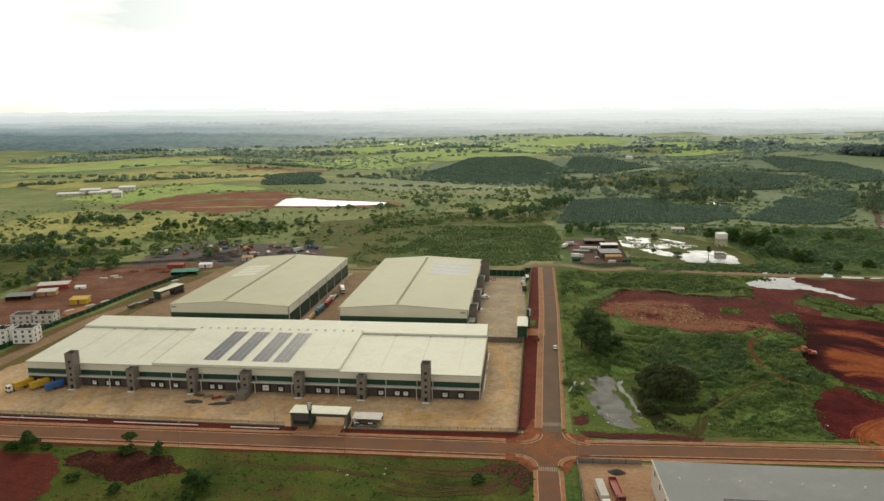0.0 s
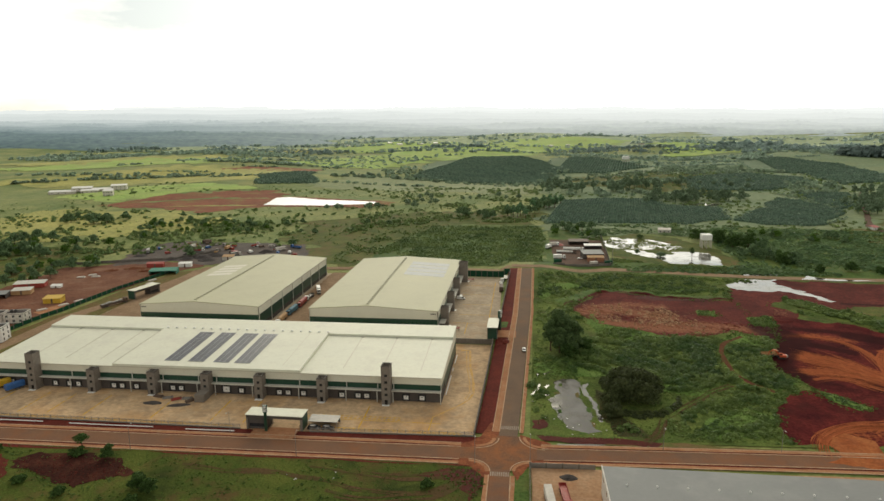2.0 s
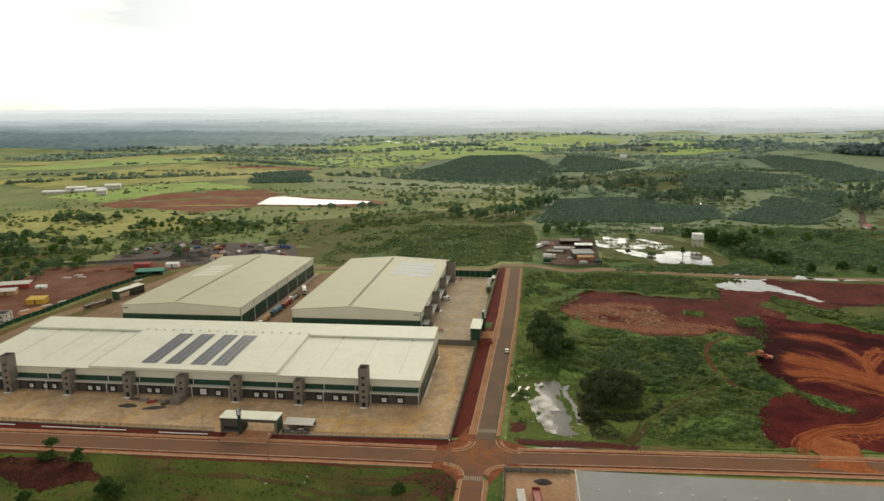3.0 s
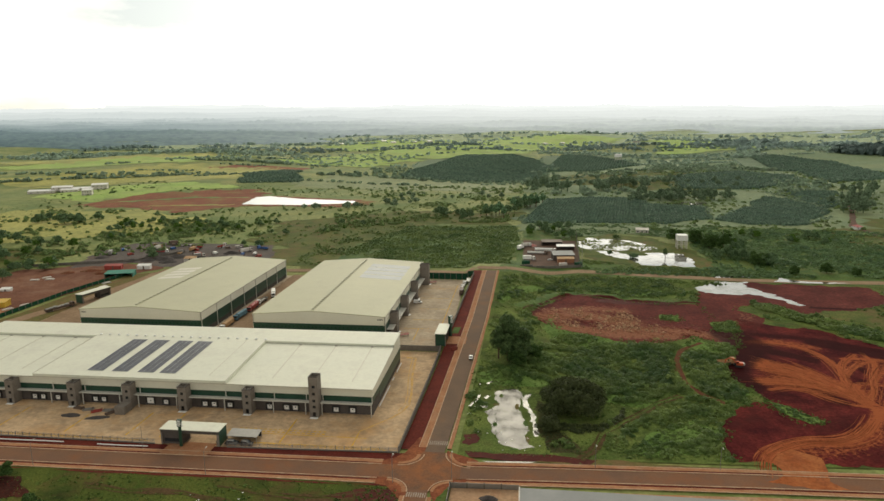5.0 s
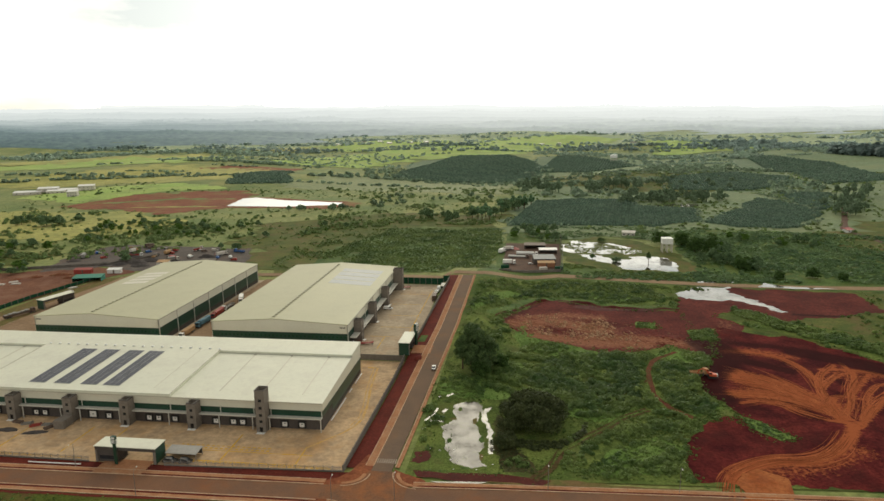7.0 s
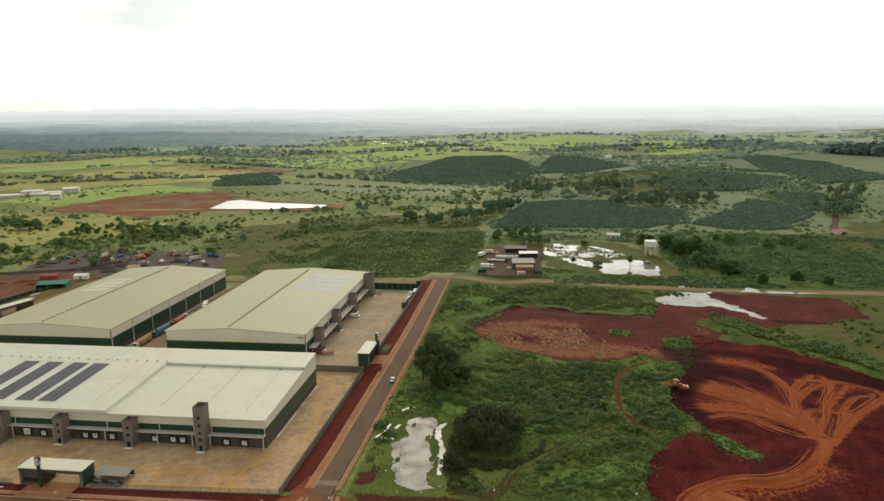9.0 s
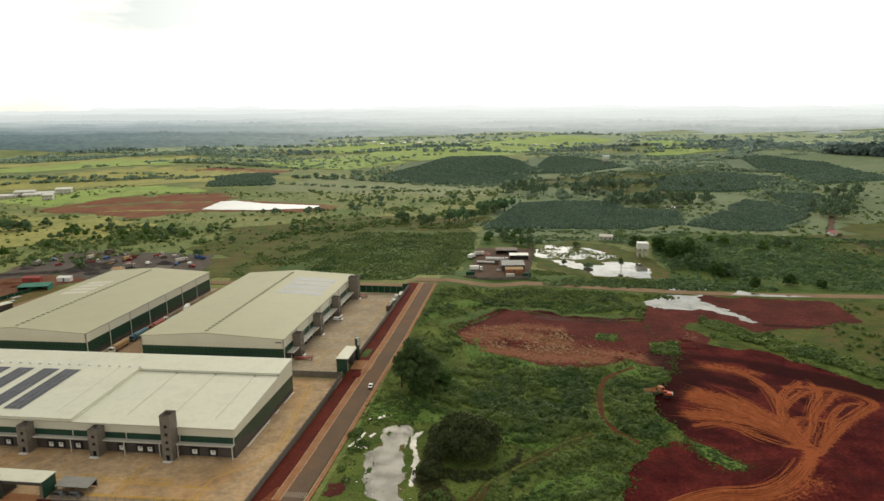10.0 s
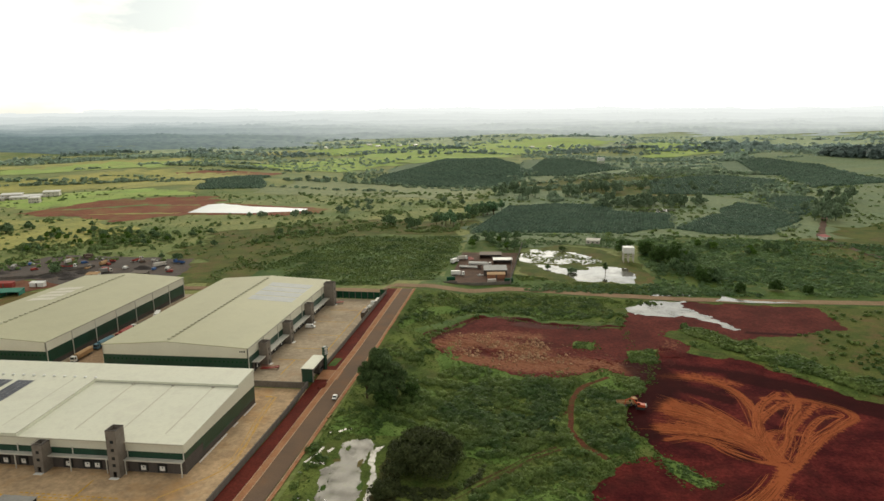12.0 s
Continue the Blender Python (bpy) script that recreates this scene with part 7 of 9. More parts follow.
wall_run("compound_wall", [(57, 256), (103, 267.5), (110, 420)], 2.2, FENCEW, "grey block wall round a compound", step=8)
lorry(pose(62, 288, land(62, 288) + 0.1, 0, 0, 4), WHITE, WHITE, "white box lorry in the compound", 7)
lorry(pose(76, 323, land(76, 323) + 0.1, 0, 0, -4), WHITE, WHITE, "white tanker lorry parked in the compound", 15, "tank", group="compound tankers")
lorry(pose(69, 314, land(69, 314) + 0.1, 0, 0, -8), WHITE, BROWNP, "long pale flatbed lorry in the compound", 14, "flat", group="compound tankers")
lorry(pose(55.5, 332, land(55.5, 332) + 0.1, 0, 0, 68), WHITE, WHITE, "white box lorry at the compound wall", 7)
lorry(pose(60, 344, land(60, 344) + 0.1, 0, 0, 30), OFFWHITE, WHITE, "off-white covered lorry at the compound wall", 6, "soft")
heap("scrap_heap", pose(66, 350, land(66, 350) + 0.1), 5, 4, 1.6, CELLRED, "rusty red heap of scrap in the compound", seed=91)
for x, y, mt in ((59, 262, GREENNET), (100, 271, GREENNET), (88, 268, OFFWHITE)):
    t = thing("shipping_container", pose(x + 2, y + 3, land(x, y) + 0.1, 0, 0, 14), ("green" if mt is GREENNET else "off-white") + " steel container at the compound wall", "container", "compound containers")
    part("shell", boxes((-3, 3, -1.2, 1.2, 0.1, 2.6), bevel=0.04), mt, t)
    for k in range(8):
        part("rib", boxes((-2.7 + 0.7 * k, -2.45 + 0.7 * k, -1.26, -1.2, 0.25, 2.5)), mt, t)
    part("door", boxes((3.0, 3.05, -1.1, 1.1, 0.2, 2.5)), mt, t)
mast = thing("radio_mast", pose(104, 266, land(104, 266)), "tall thin grey lattice mast beside the compound", "mast")
for k in range(3):
    a = 2.094 * k
    part("leg", tube([(0.5 * math.cos(a), 0.5 * math.sin(a), 0), (0.12 * math.cos(a), 0.12 * math.sin(a), 21)], 0.07, 5), STEEL, mast)
for k in range(12):
    w = 0.5 - 0.38 * k / 12
    part("brace", tube([(w, 0, 1.7 * k + 0.5), (-w / 2, w * 0.87, 1.7 * k + 1.6), (-w / 2, -w * 0.87, 1.7 * k + 2.1)], 0.035, 4), STEEL, mast)
car(pose(80.5, 290, land(82, 283), 0, 0, 20), WHITE, "white pickup car in the compound")

rng = random.Random(5)
paints = [(CELLRED, "red"), (WHITE, "white"), (STEEL, "grey"), (TANP, "tan"), (BROWNP, "brown"), (OFFWHITE, "off-white"), (BLUEP, "blue")]
for k in range(34):
    x, y = rng.uniform(-305, -165), rng.uniform(275, 335)
    mt, lab = paints[min(6, int(rng.random() ** 1.3 * 7))]
    r = rng.uniform(0, 180)
    if rng.random() < 0.45:
        lorry(pose(x, y, land(x, y) + 0.14, 0, 0, r), mt, paints[k % 7][0], lab + " old lorry in the scrap yard", rng.choice((6, 8, 10)), rng.choice(("box", "flat", "soft")), group="scrap lorries")
    else:
        car(pose(x, y, land(x, y) + 0.14, 0, 0, r), mt, lab + " old vehicle in the scrap yard", rng.random() < 0.6, "scrap vehicles")
for k in range(12):
    x, y = rng.uniform(-300, -190), rng.uniform(250, 300)
    heap("gravel_heap", pose(x, y, land(x, y) + 0.1), rng.uniform(5, 11), rng.uniform(4, 7), rng.uniform(1.5, 3), CHARCOAL, "dark heap of gravel and ash", seed=k, group="gravel heaps")


def water_tower(m, w, h, label):
    t = thing("water_tower", m, label, "water tower", "water towers")
    for x in (-w / 2 + 0.4, 0, w / 2 - 0.4):
        for y in (-w / 2 + 0.4, 0, w / 2 - 0.4):
            part("leg", boxes((x - 0.25, x + 0.25, y - 0.25, y + 0.25, 0, h * 0.6)), OFFWHITE, t)
    part("brace", boxes((-w / 2 + 0.3, w / 2 - 0.3, -w / 2 + 0.3, -w / 2 + 0.5, h * 0.3, h * 0.34), (-w / 2 + 0.3, w / 2 - 0.3, w / 2 - 0.5, w / 2 - 0.3, h * 0.3, h * 0.34)), OFFWHITE, t)
    part("tank", boxes((-w / 2, w / 2, -w / 2, w / 2, h * 0.6, h), bevel=0.06), WHITE, t, "white panel tank")
    for k in range(1, 4):
        x = -w / 2 + w * k / 4
        part("tank_rib", boxes((x - 0.05, x + 0.05, -w / 2 - 0.06, -w / 2, h * 0.6, h)), OFFWHITE, t)
    return t


water_tower(pose(196, 348, land(196, 348) + 0.1), 8.6, 12, "white panel water tank on concrete legs in flood water")
block_house("house", pose(175, 425, land(175, 425), 0, 0, -10), 12, 8, 1, OFFWHITE, OFFWHITE, "small pale plastered house", "house", 3, 3.4, pitched=0.8)
water_tower(pose(288, 1500, land(288, 1500)), 16, 18, "far white water tank on legs")
for k, (x, y, w) in enumerate(((-713, 735, 40), (-690, 752, 30), (-662, 764, 34), (-640, 776, 24), (-672, 745, 26), (-610, 700, 14))):
    block_house("farm_building", pose(x, y, land(x, y), 0, 0, 22), w, 12, 1 + k % 2, OFFWHITE, WHITE, "pale farm building with a light roof", "farm building", 4, 4.0, pitched=1.5, group="farm buildings")
block_house("cottage", pose(388, 455, land(388, 455), 0, 0, 30), 9, 6, 1, WHITE, CELLRED, "small white cottage with a red roof", "cottage", 2, 3.0, pitched=1.4)
for k, (x, y) in enumerate(((-420, 2150), (-350, 2180), (-470, 2220), (-300, 2230), (120, 2100), (180, 2130), (-620, 2180), (330, 2040), (420, 2080), (-540, 2250))):
    block_house("far_house", pose(x, y, land(x, y), 0, 0, 15 * k), 18, 12, 1, OFFWHITE, WHITE, "far pale house among trees", "house", 2, 5.0, pitched=2, group="far houses")


def excavator(m):
    e = thing("excavator", m, "orange tracked excavator on the red earth", "excavator")
    for s in (-1.2, 1.2):
        bm = prism([(-2.0, 0.25), (-1.7, 0), (1.7, 0), (2.0, 0.25), (2.0, 0.7), (1.7, 0.95), (-1.7, 0.95), (-2.0, 0.7)], 1, s - 0.3, s + 0.3)
        part("track", bm, RUBBER, e, "black crawler track")
    part("undercarriage", boxes((-1.0, 1.0, -0.9, 0.9, 0.4, 1.1)), DARK, e)
    b = part("upper_body", boxes((-2.2, 1.2, -1.35, 1.35, 1.1, 2.3), bevel=0.12), ORANGEP, e, "orange engine housing")
    part("counterweight", boxes((-2.8, -2.2, -1.3, 1.3, 1.2, 2.2), bevel=0.15), OFFWHITE, b, "pale counterweight")
    c = part("cab", boxes((0.0, 1.5, 0.35, 1.35, 2.3, 3.3), bevel=0.08), ORANGEP, e)
    part("cab_glass", boxes((1.5, 1.52, 0.45, 1.25, 1.5, 3.1), (0.2, 1.3, 1.35, 1.37, 2.35, 3.1)), GLASS, c, "dark glass")
    part("boom", tube([(1.2, -0.2, 1.8), (3.0, -0.2, 4.2), (4.4, -0.2, 4.6), (6.2, -0.2, 3.6)], 0.34, 8, 0.7), ORANGEP, e, "orange boom")
    part("stick", tube([(6.3, -0.2, 3.9), (6.9, -0.2, 1.2)], 0.24, 8, 0.8), ORANGEP, e)
    part("bucket", prism([(6.5, 1.2), (7.2, 1.2), (7.3, 0.5), (6.8, 0.0), (6.2, 0.2)], 1, -0.8, 0.4), STEEL, e, "worn steel bucket")
    return e


excavator(pose(163, 69, land(163, 69) + 0.1, 0, 0, 175) @ Matrix.Scale(0.9, 4))
lorry(pose(156.5, 71.5, land(156.5, 71.5) + 0.1, 0, 0, 10), TANP, TANP, "tan tipper lorry waiting beside the excavator", 5.5, "flat")


# ---- factory beside the crossing ----
def factory():
    f = thing("factory", pose(0, 0, 0), "large grey-roofed factory with white gable edge", "factory")
    x0, x1, y0, y1 = 60.5, 190, -215, -64
    ym = -140
    part("roof", quad_slab([(x0, y1, 9.5), (x0, ym, 12.5), (x1, ym, 12.5), (x1, y1, 9.5)], 0.3), GREYROOF, f, "grey sheet roof")
    part("roof", quad_slab([(x0, ym, 12.5), (x0, y0, 9.5), (x1, y0, 9.5), (x1, ym, 12.5)], 0.3), GREYROOF, f, "grey sheet roof")
    part("gable_trim", quad_slab([(x0 - 0.4, y1 + 0.2, 9.75), (x0 - 0.4, ym, 12.8), (x0, ym, 12.8), (x0, y1 + 0.2, 9.75)], 0.5), OFFWHITE, f, "white gable trim")
    part("north_wall", boxes((x0, x1, y1 - 0.3, y1, 0, 9.2)), CLAD, f)
    part("south_wall", boxes((x0, x1, y0, y0 + 0.3, 0, 9.2)), CLAD, f)
    part("west_wall", prism([(y0 + 0.3, 0), (y1 - 0.3, 0), (y1 - 0.3, 9.2), (ym, 12.2), (y0 + 0.3, 9.2)], 0, x0, x0 + 0.3), OFFWHITE, f)
    part("east_wall", prism([(y0 + 0.3, 0), (y1 - 0.3, 0), (y1 - 0.3, 9.2), (ym, 12.2), (y0 + 0.3, 9.2)], 0, x1 - 0.3, x1), GREY, f)
    for k in range(8):
        y = y1 - 5 - k * 8
        w = part("round_window", tube([(x0 - 0.06, y, 7.4), (x0 + 0.02, y, 7.4)], 1.0, 16), GLASS, f, "round dark window")
        part("frame", tube([(x0 - 0.03, y, 7.4), (x0 + 0.01, y, 7.4)], 1.25, 16), WHITE, w)
    part("ridge_gutter", quad_slab([(x0 + 16, -88.5, 10.75), (x1 - 2, -88.5, 10.75), (x1 - 2, -86.8, 10.7), (x0 + 16, -86.8, 10.7)], 0.5), DARK, f, "dark roof gutter")
    vent = bpy.data.meshes.new("roof_vent")
    bm = join(tube([(0, 0, -0.2), (0, 0, 0.3)], 0.2, 8), tube([(0, 0, 0.3), (0, 0, 0.6)], 0.35, 8, 0.4))
    bm.to_mesh(vent)
    bm.free()
    vent.materials.append(WHITE)
    for k in range(12):
        piece("roof_vent", vent, f, pose(x0 + 6 + k * 9, -76, 10.0))


factory()
lr = random.Random(77)
for k in range(16):
    x, y = lr.choice(((-47, -64), (-30, -62), (-44, -66), (50, -20), (48, -10)))
    x, y = x + lr.gauss(0, 6), y + lr.gauss(0, 3)
    t = thing("litter", pose(x, y, land(x, y) + 0.1, 0, 0, lr.uniform(0, 180)), "scrap of white packaging lying in the grass", "litter", "litter")
    part("sheet", boxes((-lr.uniform(0.1, 0.5), 0.2, -0.15, lr.uniform(0.1, 0.2), 0, 0.08), bevel=0.02), WHITE, t)
patch("factory_yard", [(37.8, -50.5), (60, -50), (190, -43), (190, -64), (60.4, -64), (60.4, -215), (37.8, -215)], PALEYARD, 0.06, "pale dusty ochre factory yard", rough=0.3, step=6)
wall_run("factory_fence", [(37.4, -215), (37.4, -50.3), (60, -49.6)], 1.8, STEEL, "thin grey factory fence", thick=0.08, step=5)
patch("roadside_grass", [(31.6, -58), (36.8, -51), (36.8, -200), (31.6, -200)], LUSH, 0.07, "green grass strip beside the road", rough=0.3, step=4)
heap("earth_mound", pose(25.4, 74.5, land(25.4, 74.5) + 0.08, 0, 0, 86), 4.2, 2.0, 0.9, VERGE, "low mound of red earth beside the entrance", seed=12)
heap("spoil_heap", pose(50.5, -56, 0.06), 3.2, 2.0, 1.1, CHARCOAL, "dark heap in the factory yard", seed=9, group="spoil heaps")

# ---- trees, bushes and scrub ----
def leaf_cloud(rng, blobs, n, size, lift=0.0):
    """n small leaf cards on and in a set of rounded masses (x, y, z, rx, ry, rz)."""
    b = np.array(blobs, float)
    wgt = b[:, 3] * b[:, 4] + b[:, 3] * b[:, 5]
    k = rng.choice(len(b), n, p=wgt / wgt.sum())
    d = rng.normal(size=(n, 3))
    d /= np.linalg.norm(d, axis=1)[:, None]
    d[:, 2] = np.where(d[:, 2] < -0.35, -d[:, 2] * 0.6, d[:, 2])
    r = rng.uniform(0.62, 1.06, n) ** 0.7
    c = b[k, :3] + d * b[k, 3:] * r[:, None]
    nrm = d + rng.normal(size=(n, 3)) * 0.28 + np.array((0, 0, lift))
    nrm /= np.linalg.norm(nrm, axis=1)[:, None]
    u = np.cross(nrm, rng.normal(size=(n, 3)))
    u /= np.linalg.norm(u, axis=1)[:, None]
    v = np.cross(nrm, u)
    s = size * rng.uniform(0.6, 1.35, n)[:, None]
    q = np.stack((c - u * s - v * s * 0.55, c + u * s * 0.9 - v * s * 0.6, c + u * s + v * s * 0.6, c - u * s * 0.85 + v * s * 0.5), 1)
    return q


def quads_mesh(name, q):
    n = len(q)
    return fast_mesh(name, q.reshape(-1, 3), np.arange(4 * n).reshape(n, 4))


NR = np.random.default_rng(7)


def stuff_field(name, spots, material, label, leaves, size, shape=(1.0, 1.0, 0.8), category="scrub", kinds=5, lift=0.9):
    """One mesh of many shrubs; spots are (x, y, radius)."""
    spots = np.array(spots, float)
    base = []
    for k in range(kinds):
        bl = [(NR.uniform(-0.35, 0.35), NR.uniform(-0.35, 0.35), NR.uniform(0.15, 0.5) * shape[2], NR.uniform(0.45, 0.75) * shape[0], NR.uniform(0.45, 0.75) * shape[1], NR.uniform(0.4, 0.65) * shape[2]) for _ in range(4)]
        base.append(leaf_cloud(NR, bl, leaves, size, lift))
    out = []
    z = np.array([land(x, y) for x, y, _ in spots])
    kind = NR.integers(0, kinds, len(spots))
    ang = NR.uniform(0, 6.283, len(spots))
    for k in range(kinds):
        s = kind == k
        if not s.any():
            continue
        c, sn = np.cos(ang[s]), np.sin(ang[s])
        R = np.zeros((s.sum(), 3, 3))
        R[:, 0, 0], R[:, 0, 1], R[:, 1, 0], R[:, 1, 1], R[:, 2, 2] = c, -sn, sn, c, NR.uniform(0.75, 1.25, s.sum())
        q = np.einsum("nij,lkj->nlki", R, base[k]) * spots[s, 2][:, None, None, None]
        q += np.column_stack((spots[s, 0], spots[s, 1], z[s] - 0.05))[:, None, None, :]
        out.append(q.reshape(-1, 4, 3))
    return link(name, quads_mesh(name, np.concatenate(out)), material, None, label, "stuff", category)


def scatter(poly, count, rad, avoid=(), clump=0.0, seed=1, scale=0.03):
    """Places inside an outline, thicker where a slow noise is high."""
    r = random.Random(seed)
    x0, x1 = min(p[0] for p in poly), max(p[0] for p in poly)
    y0, y1 = min(p[1] for p in poly), max(p[1] for p in poly)
    out, tries = [], 0
    while len(out) < count and tries < count * 30:
        tries += 1
        x, y = r.uniform(x0, x1), r.uniform(y0, y1)
        if not inside(x, y, poly) or any(inside(x, y, a) for a in avoid):
            continue
        if clump and noise.noise(Vector((x * scale, y * scale, seed * 3.1))) < clump - 0.5 + r.uniform(-0.25, 0.25):
            continue
        size = r.uniform(*rad)
        if near_trail(x, y) < 0.9 + 0.75 * size:
            continue
        out.append((x, y, size))
    return out


TRAILS = [
    [(154, 102), (144, 93), (140, 88), (135.5, 75), (134.5, 62), (133.7, 47.4), (137.5, 34.6), (145.5, 25)],
    WORN,
]


def near_trail(x, y):
    if not (50 < x < 160 and -30 < y < 110):
        return 99.0
    return min(float(near_line(np.array([(x, y)]), l)[0]) for l in TRAILS)


PONDS = [[(43, 8), (54, 25), (62, 22), (70, 26), (74, -3), (68, -26), (52, -26), (46, -10)]]
POOL = [(172, 210), (185, 224), (212, 238), (240, 206), (242, 182), (205, 192), (180, 196)]
GREEN_FIELD = [(40.5, -29), (135, -24), (150, 20), (160, 30), (154, 60), (162, 80), (170, 98), (150, 112), (121, 97), (92, 110), (62, 140), (84, 186), (104, 190), (150, 176), (170, 178), (176, 205), (195, 226), (158, 234), (102, 242), (45, 222), (41.5, 100), (38.5, 20)]
AVOID = PONDS + [RED_A, RED_LOW, POOL, [(38, -31), (41, -17), (58, -10), (84, -27), (84, -31)]]
DARK_A = [(89, 84), (121, 95), (131, 76), (126, 43), (109, 35), (96, 43), (82, 56)]
DARK_B = [(140, 84), (156, 80), (153, 60), (157, 36), (147, 28), (140, 48)]
DARK_C = [(46, 196), (100, 236), (158, 230), (172, 200), (128, 182), (100, 200), (76, 196), (58, 160), (44, 160)]
stuff_field("field_scrub", scatter(GREEN_FIELD, 620, (0.6, 1.4), AVOID, 0.68, 3, 0.045) + scatter(GREEN_FIELD, 480, (1.4, 3.0), AVOID, 0.74, 3, 0.04), SHRUB, "dense green scrub in the field", 46, 0.19, (1, 1, 0.7))
stuff_field("field_thickets", scatter(DARK_A, 300, (1.4, 3.0), AVOID, 0.3, 31, 0.05) + scatter(DARK_B, 120, (1.2, 2.6), AVOID, 0.3, 32, 0.06) + scatter(DARK_C, 240, (1.0, 2.6), AVOID, 0.55, 33, 0.04), SHRUBB, "dark bluish green thicket in the field", 74, 0.16, (1, 1, 0.85))
stuff_field("verge_thickets", scatter(DARK_C, 420, (0.8, 2.0), AVOID, 0.4, 34, 0.05), SHRUB, "light green scrub beside the dirt road", 52, 0.18, (1, 1, 0.75))
stuff_field("field_weeds", scatter(GREEN_FIELD, 9000, (0.25, 0.75), AVOID, 0.32, 4, 0.05), WEED, "low weeds and tussocks in the field", 8, 0.36, (1, 1, 0.7), lift=0.9)


def rim_spots(poly, n, rad, wide, seed):
    r = random.Random(seed)
    ring = ragged(poly, 1.0, 1.2, seed)
    out = []
    for _ in range(n):
        p = r.choice(ring)
        out.append((p.x + r.gauss(0, wide), p.y + r.gauss(0, wide), r.uniform(*rad)))
    return out


stuff_field("pond_reeds", rim_spots(POND, 80, (0.15, 0.45), 0.9, 61) + rim_spots([(62, 25), (64.5, 26), (62, 13), (65, 3), (67.6, -11), (66, -12), (63, 3), (60.4, 14)], 50, (0.2, 0.5), 0.9, 62), WEED, "reeds and weeds along the pond", 14, 0.32, (1, 1, 0.5), lift=1.4)
stuff_field("flood_weeds", scatter([(108, 340), (112, 376), (126, 392), (140, 384), (166, 368), (176, 348), (166, 334), (140, 338), (122, 340)], 1500, (0.3, 0.85), (), 0.45, 64, 0.09), REED, "green weeds standing in the flooded meadow", 18, 0.34)
stuff_field("meadow_edge_scrub", scatter([(108, 398), (150, 420), (178, 406), (206, 398), (216, 438), (252, 470), (58, 470), (104, 442)], 620, (0.8, 2.2), (), 0.35, 66, 0.04), SHRUBE, "scrub behind the flooded meadow", 30, 0.3)
stuff_field("margin_weeds", scatter([(66.5, 20), (70, 16), (74, 2), (79, -12), (82, -22), (70, -24), (69, -12), (67.5, 4)], 260, (0.3, 0.8), (), 0, 68), LEAFO, "dark withered weeds beside the pond", 16, 0.28, lift=1.4)
stuff_field("bank_weeds", scatter([(40, -25), (72, -24.5), (72, -27), (40, -27)], 90, (0.2, 0.5), (), 0, 69) + scatter([(44, -20), (52, -22), (49, 20), (44, 20)], 70, (0.2, 0.5), (), 0, 70), SHRUB, "low weeds on the wet bank", 20, 0.25)
stuff_field("shade_scrub", scatter([(68, -3), (82, -8), (100, -2), (102, 16), (94, 0), (76, -1), (70, 12)], 150, (0.7, 1.7), PONDS, 0, 67), LEAFO, "dark undergrowth round the wide tree", 46, 0.2)
stuff_field("hedge_scrub", scatter([(105, 264), (131, 259), (157, 254), (196, 249), (200, 264), (161, 274), (108, 292)], 520, (0.9, 2.0), (), 0.2, 65), SHRUB, "green scrub between the dirt road and the flood", 40, 0.26)
LINES = [[(62, 50), (80, 40), (100, 34), (120, 36)], [(70, 60), (92, 50), (116, 48)], [(84, 76), (110, 66), (130, 60)], [(70, 88), (92, 84), (116, 80)], [(100, 22), (116, 30), (128, 40)], [(96, -8), (106, 4), (120, 12), (136, 18)], [(120, -16), (132, -2)], [(142, 52), (150, 64), (154, 84)], [(142, 74), (150, 88)], [(60, 110), (64, 126)], [(96, 92), (118, 90), (134, 92)]]
hr = random.Random(402)
ridge_spots = []
for line in LINES:
    for p, s in along(line, 1.2):
        for _ in range(2):
            q = p + s * hr.gauss(0, 2.0)
            if near_trail(q.x, q.y) > 3.6:
                ridge_spots.append((q.x + hr.gauss(0, 0.8), q.y, hr.uniform(1.2, 2.8)))
stuff_field("field_bushes", scatter([(90, -22), (150, -20), (150, 25), (120, 25), (95, 5)], 420, (0.5, 1.6), AVOID, 0.55, 47, 0.07) + scatter([(40, 28), (60, 30), (62, 60), (44, 60)], 220, (0.5, 1.2), AVOID, 0.3, 48, 0.07), SHRUB, "low bushes in the grass", 40, 0.2)
stuff_field("field_hedges", ridge_spots, SHRUB, "lines of dense bushes in the field", 110, 0.13)
stuff_field("field_thicket", scatter([(84, 40), (150, 30), (160, 60), (150, 100), (100, 96), (70, 110), (60, 60)], 300, (2.0, 3.6), AVOID, 0.62, 5, 0.05), SHRUB, "tall green thicket in the field", 90, 0.15)
EARTH_GRASS = [[(166, 122), (179, 121), (182, 142), (167, 137)], [(163, 29), (170, 25), (179, 12), (172, 9), (164, 18)], [(140, 140), (151, 139), (151, 149), (142, 149)], [(192, 172), (219, 175), (226, 160), (250, 144), (256, 126), (262, 100), (256, 88), (240, 112), (228, 128), (206, 143), (191, 162)]]
for k, poly in enumerate(EARTH_GRASS):
    patch("grass_patch", poly, FIELDG if k == 3 else BRIGHTG, 0.19, "green grass on the bare red earth", rough=2.6 if k == 3 else 1.6, step=1.0, cell=2.5, seed=330 + k)
rims = []
for k, poly in enumerate(GRASS_PATCHES + EARTH_GRASS):
    rims += rim_spots(poly, 120 if k < len(GRASS_PATCHES) else 170, (0.3, 0.85), 1.3, 500 + k)
rims += [(p.x + hr.gauss(0, 1.6), p.y + hr.gauss(0, 1.6), hr.uniform(0.25, 0.6)) for p, _ in along(WORN, 0.5)]
rims += rim_spots(RED_A[:8] + RED_A[18:], 420, (0.3, 0.9), 1.4, 520)
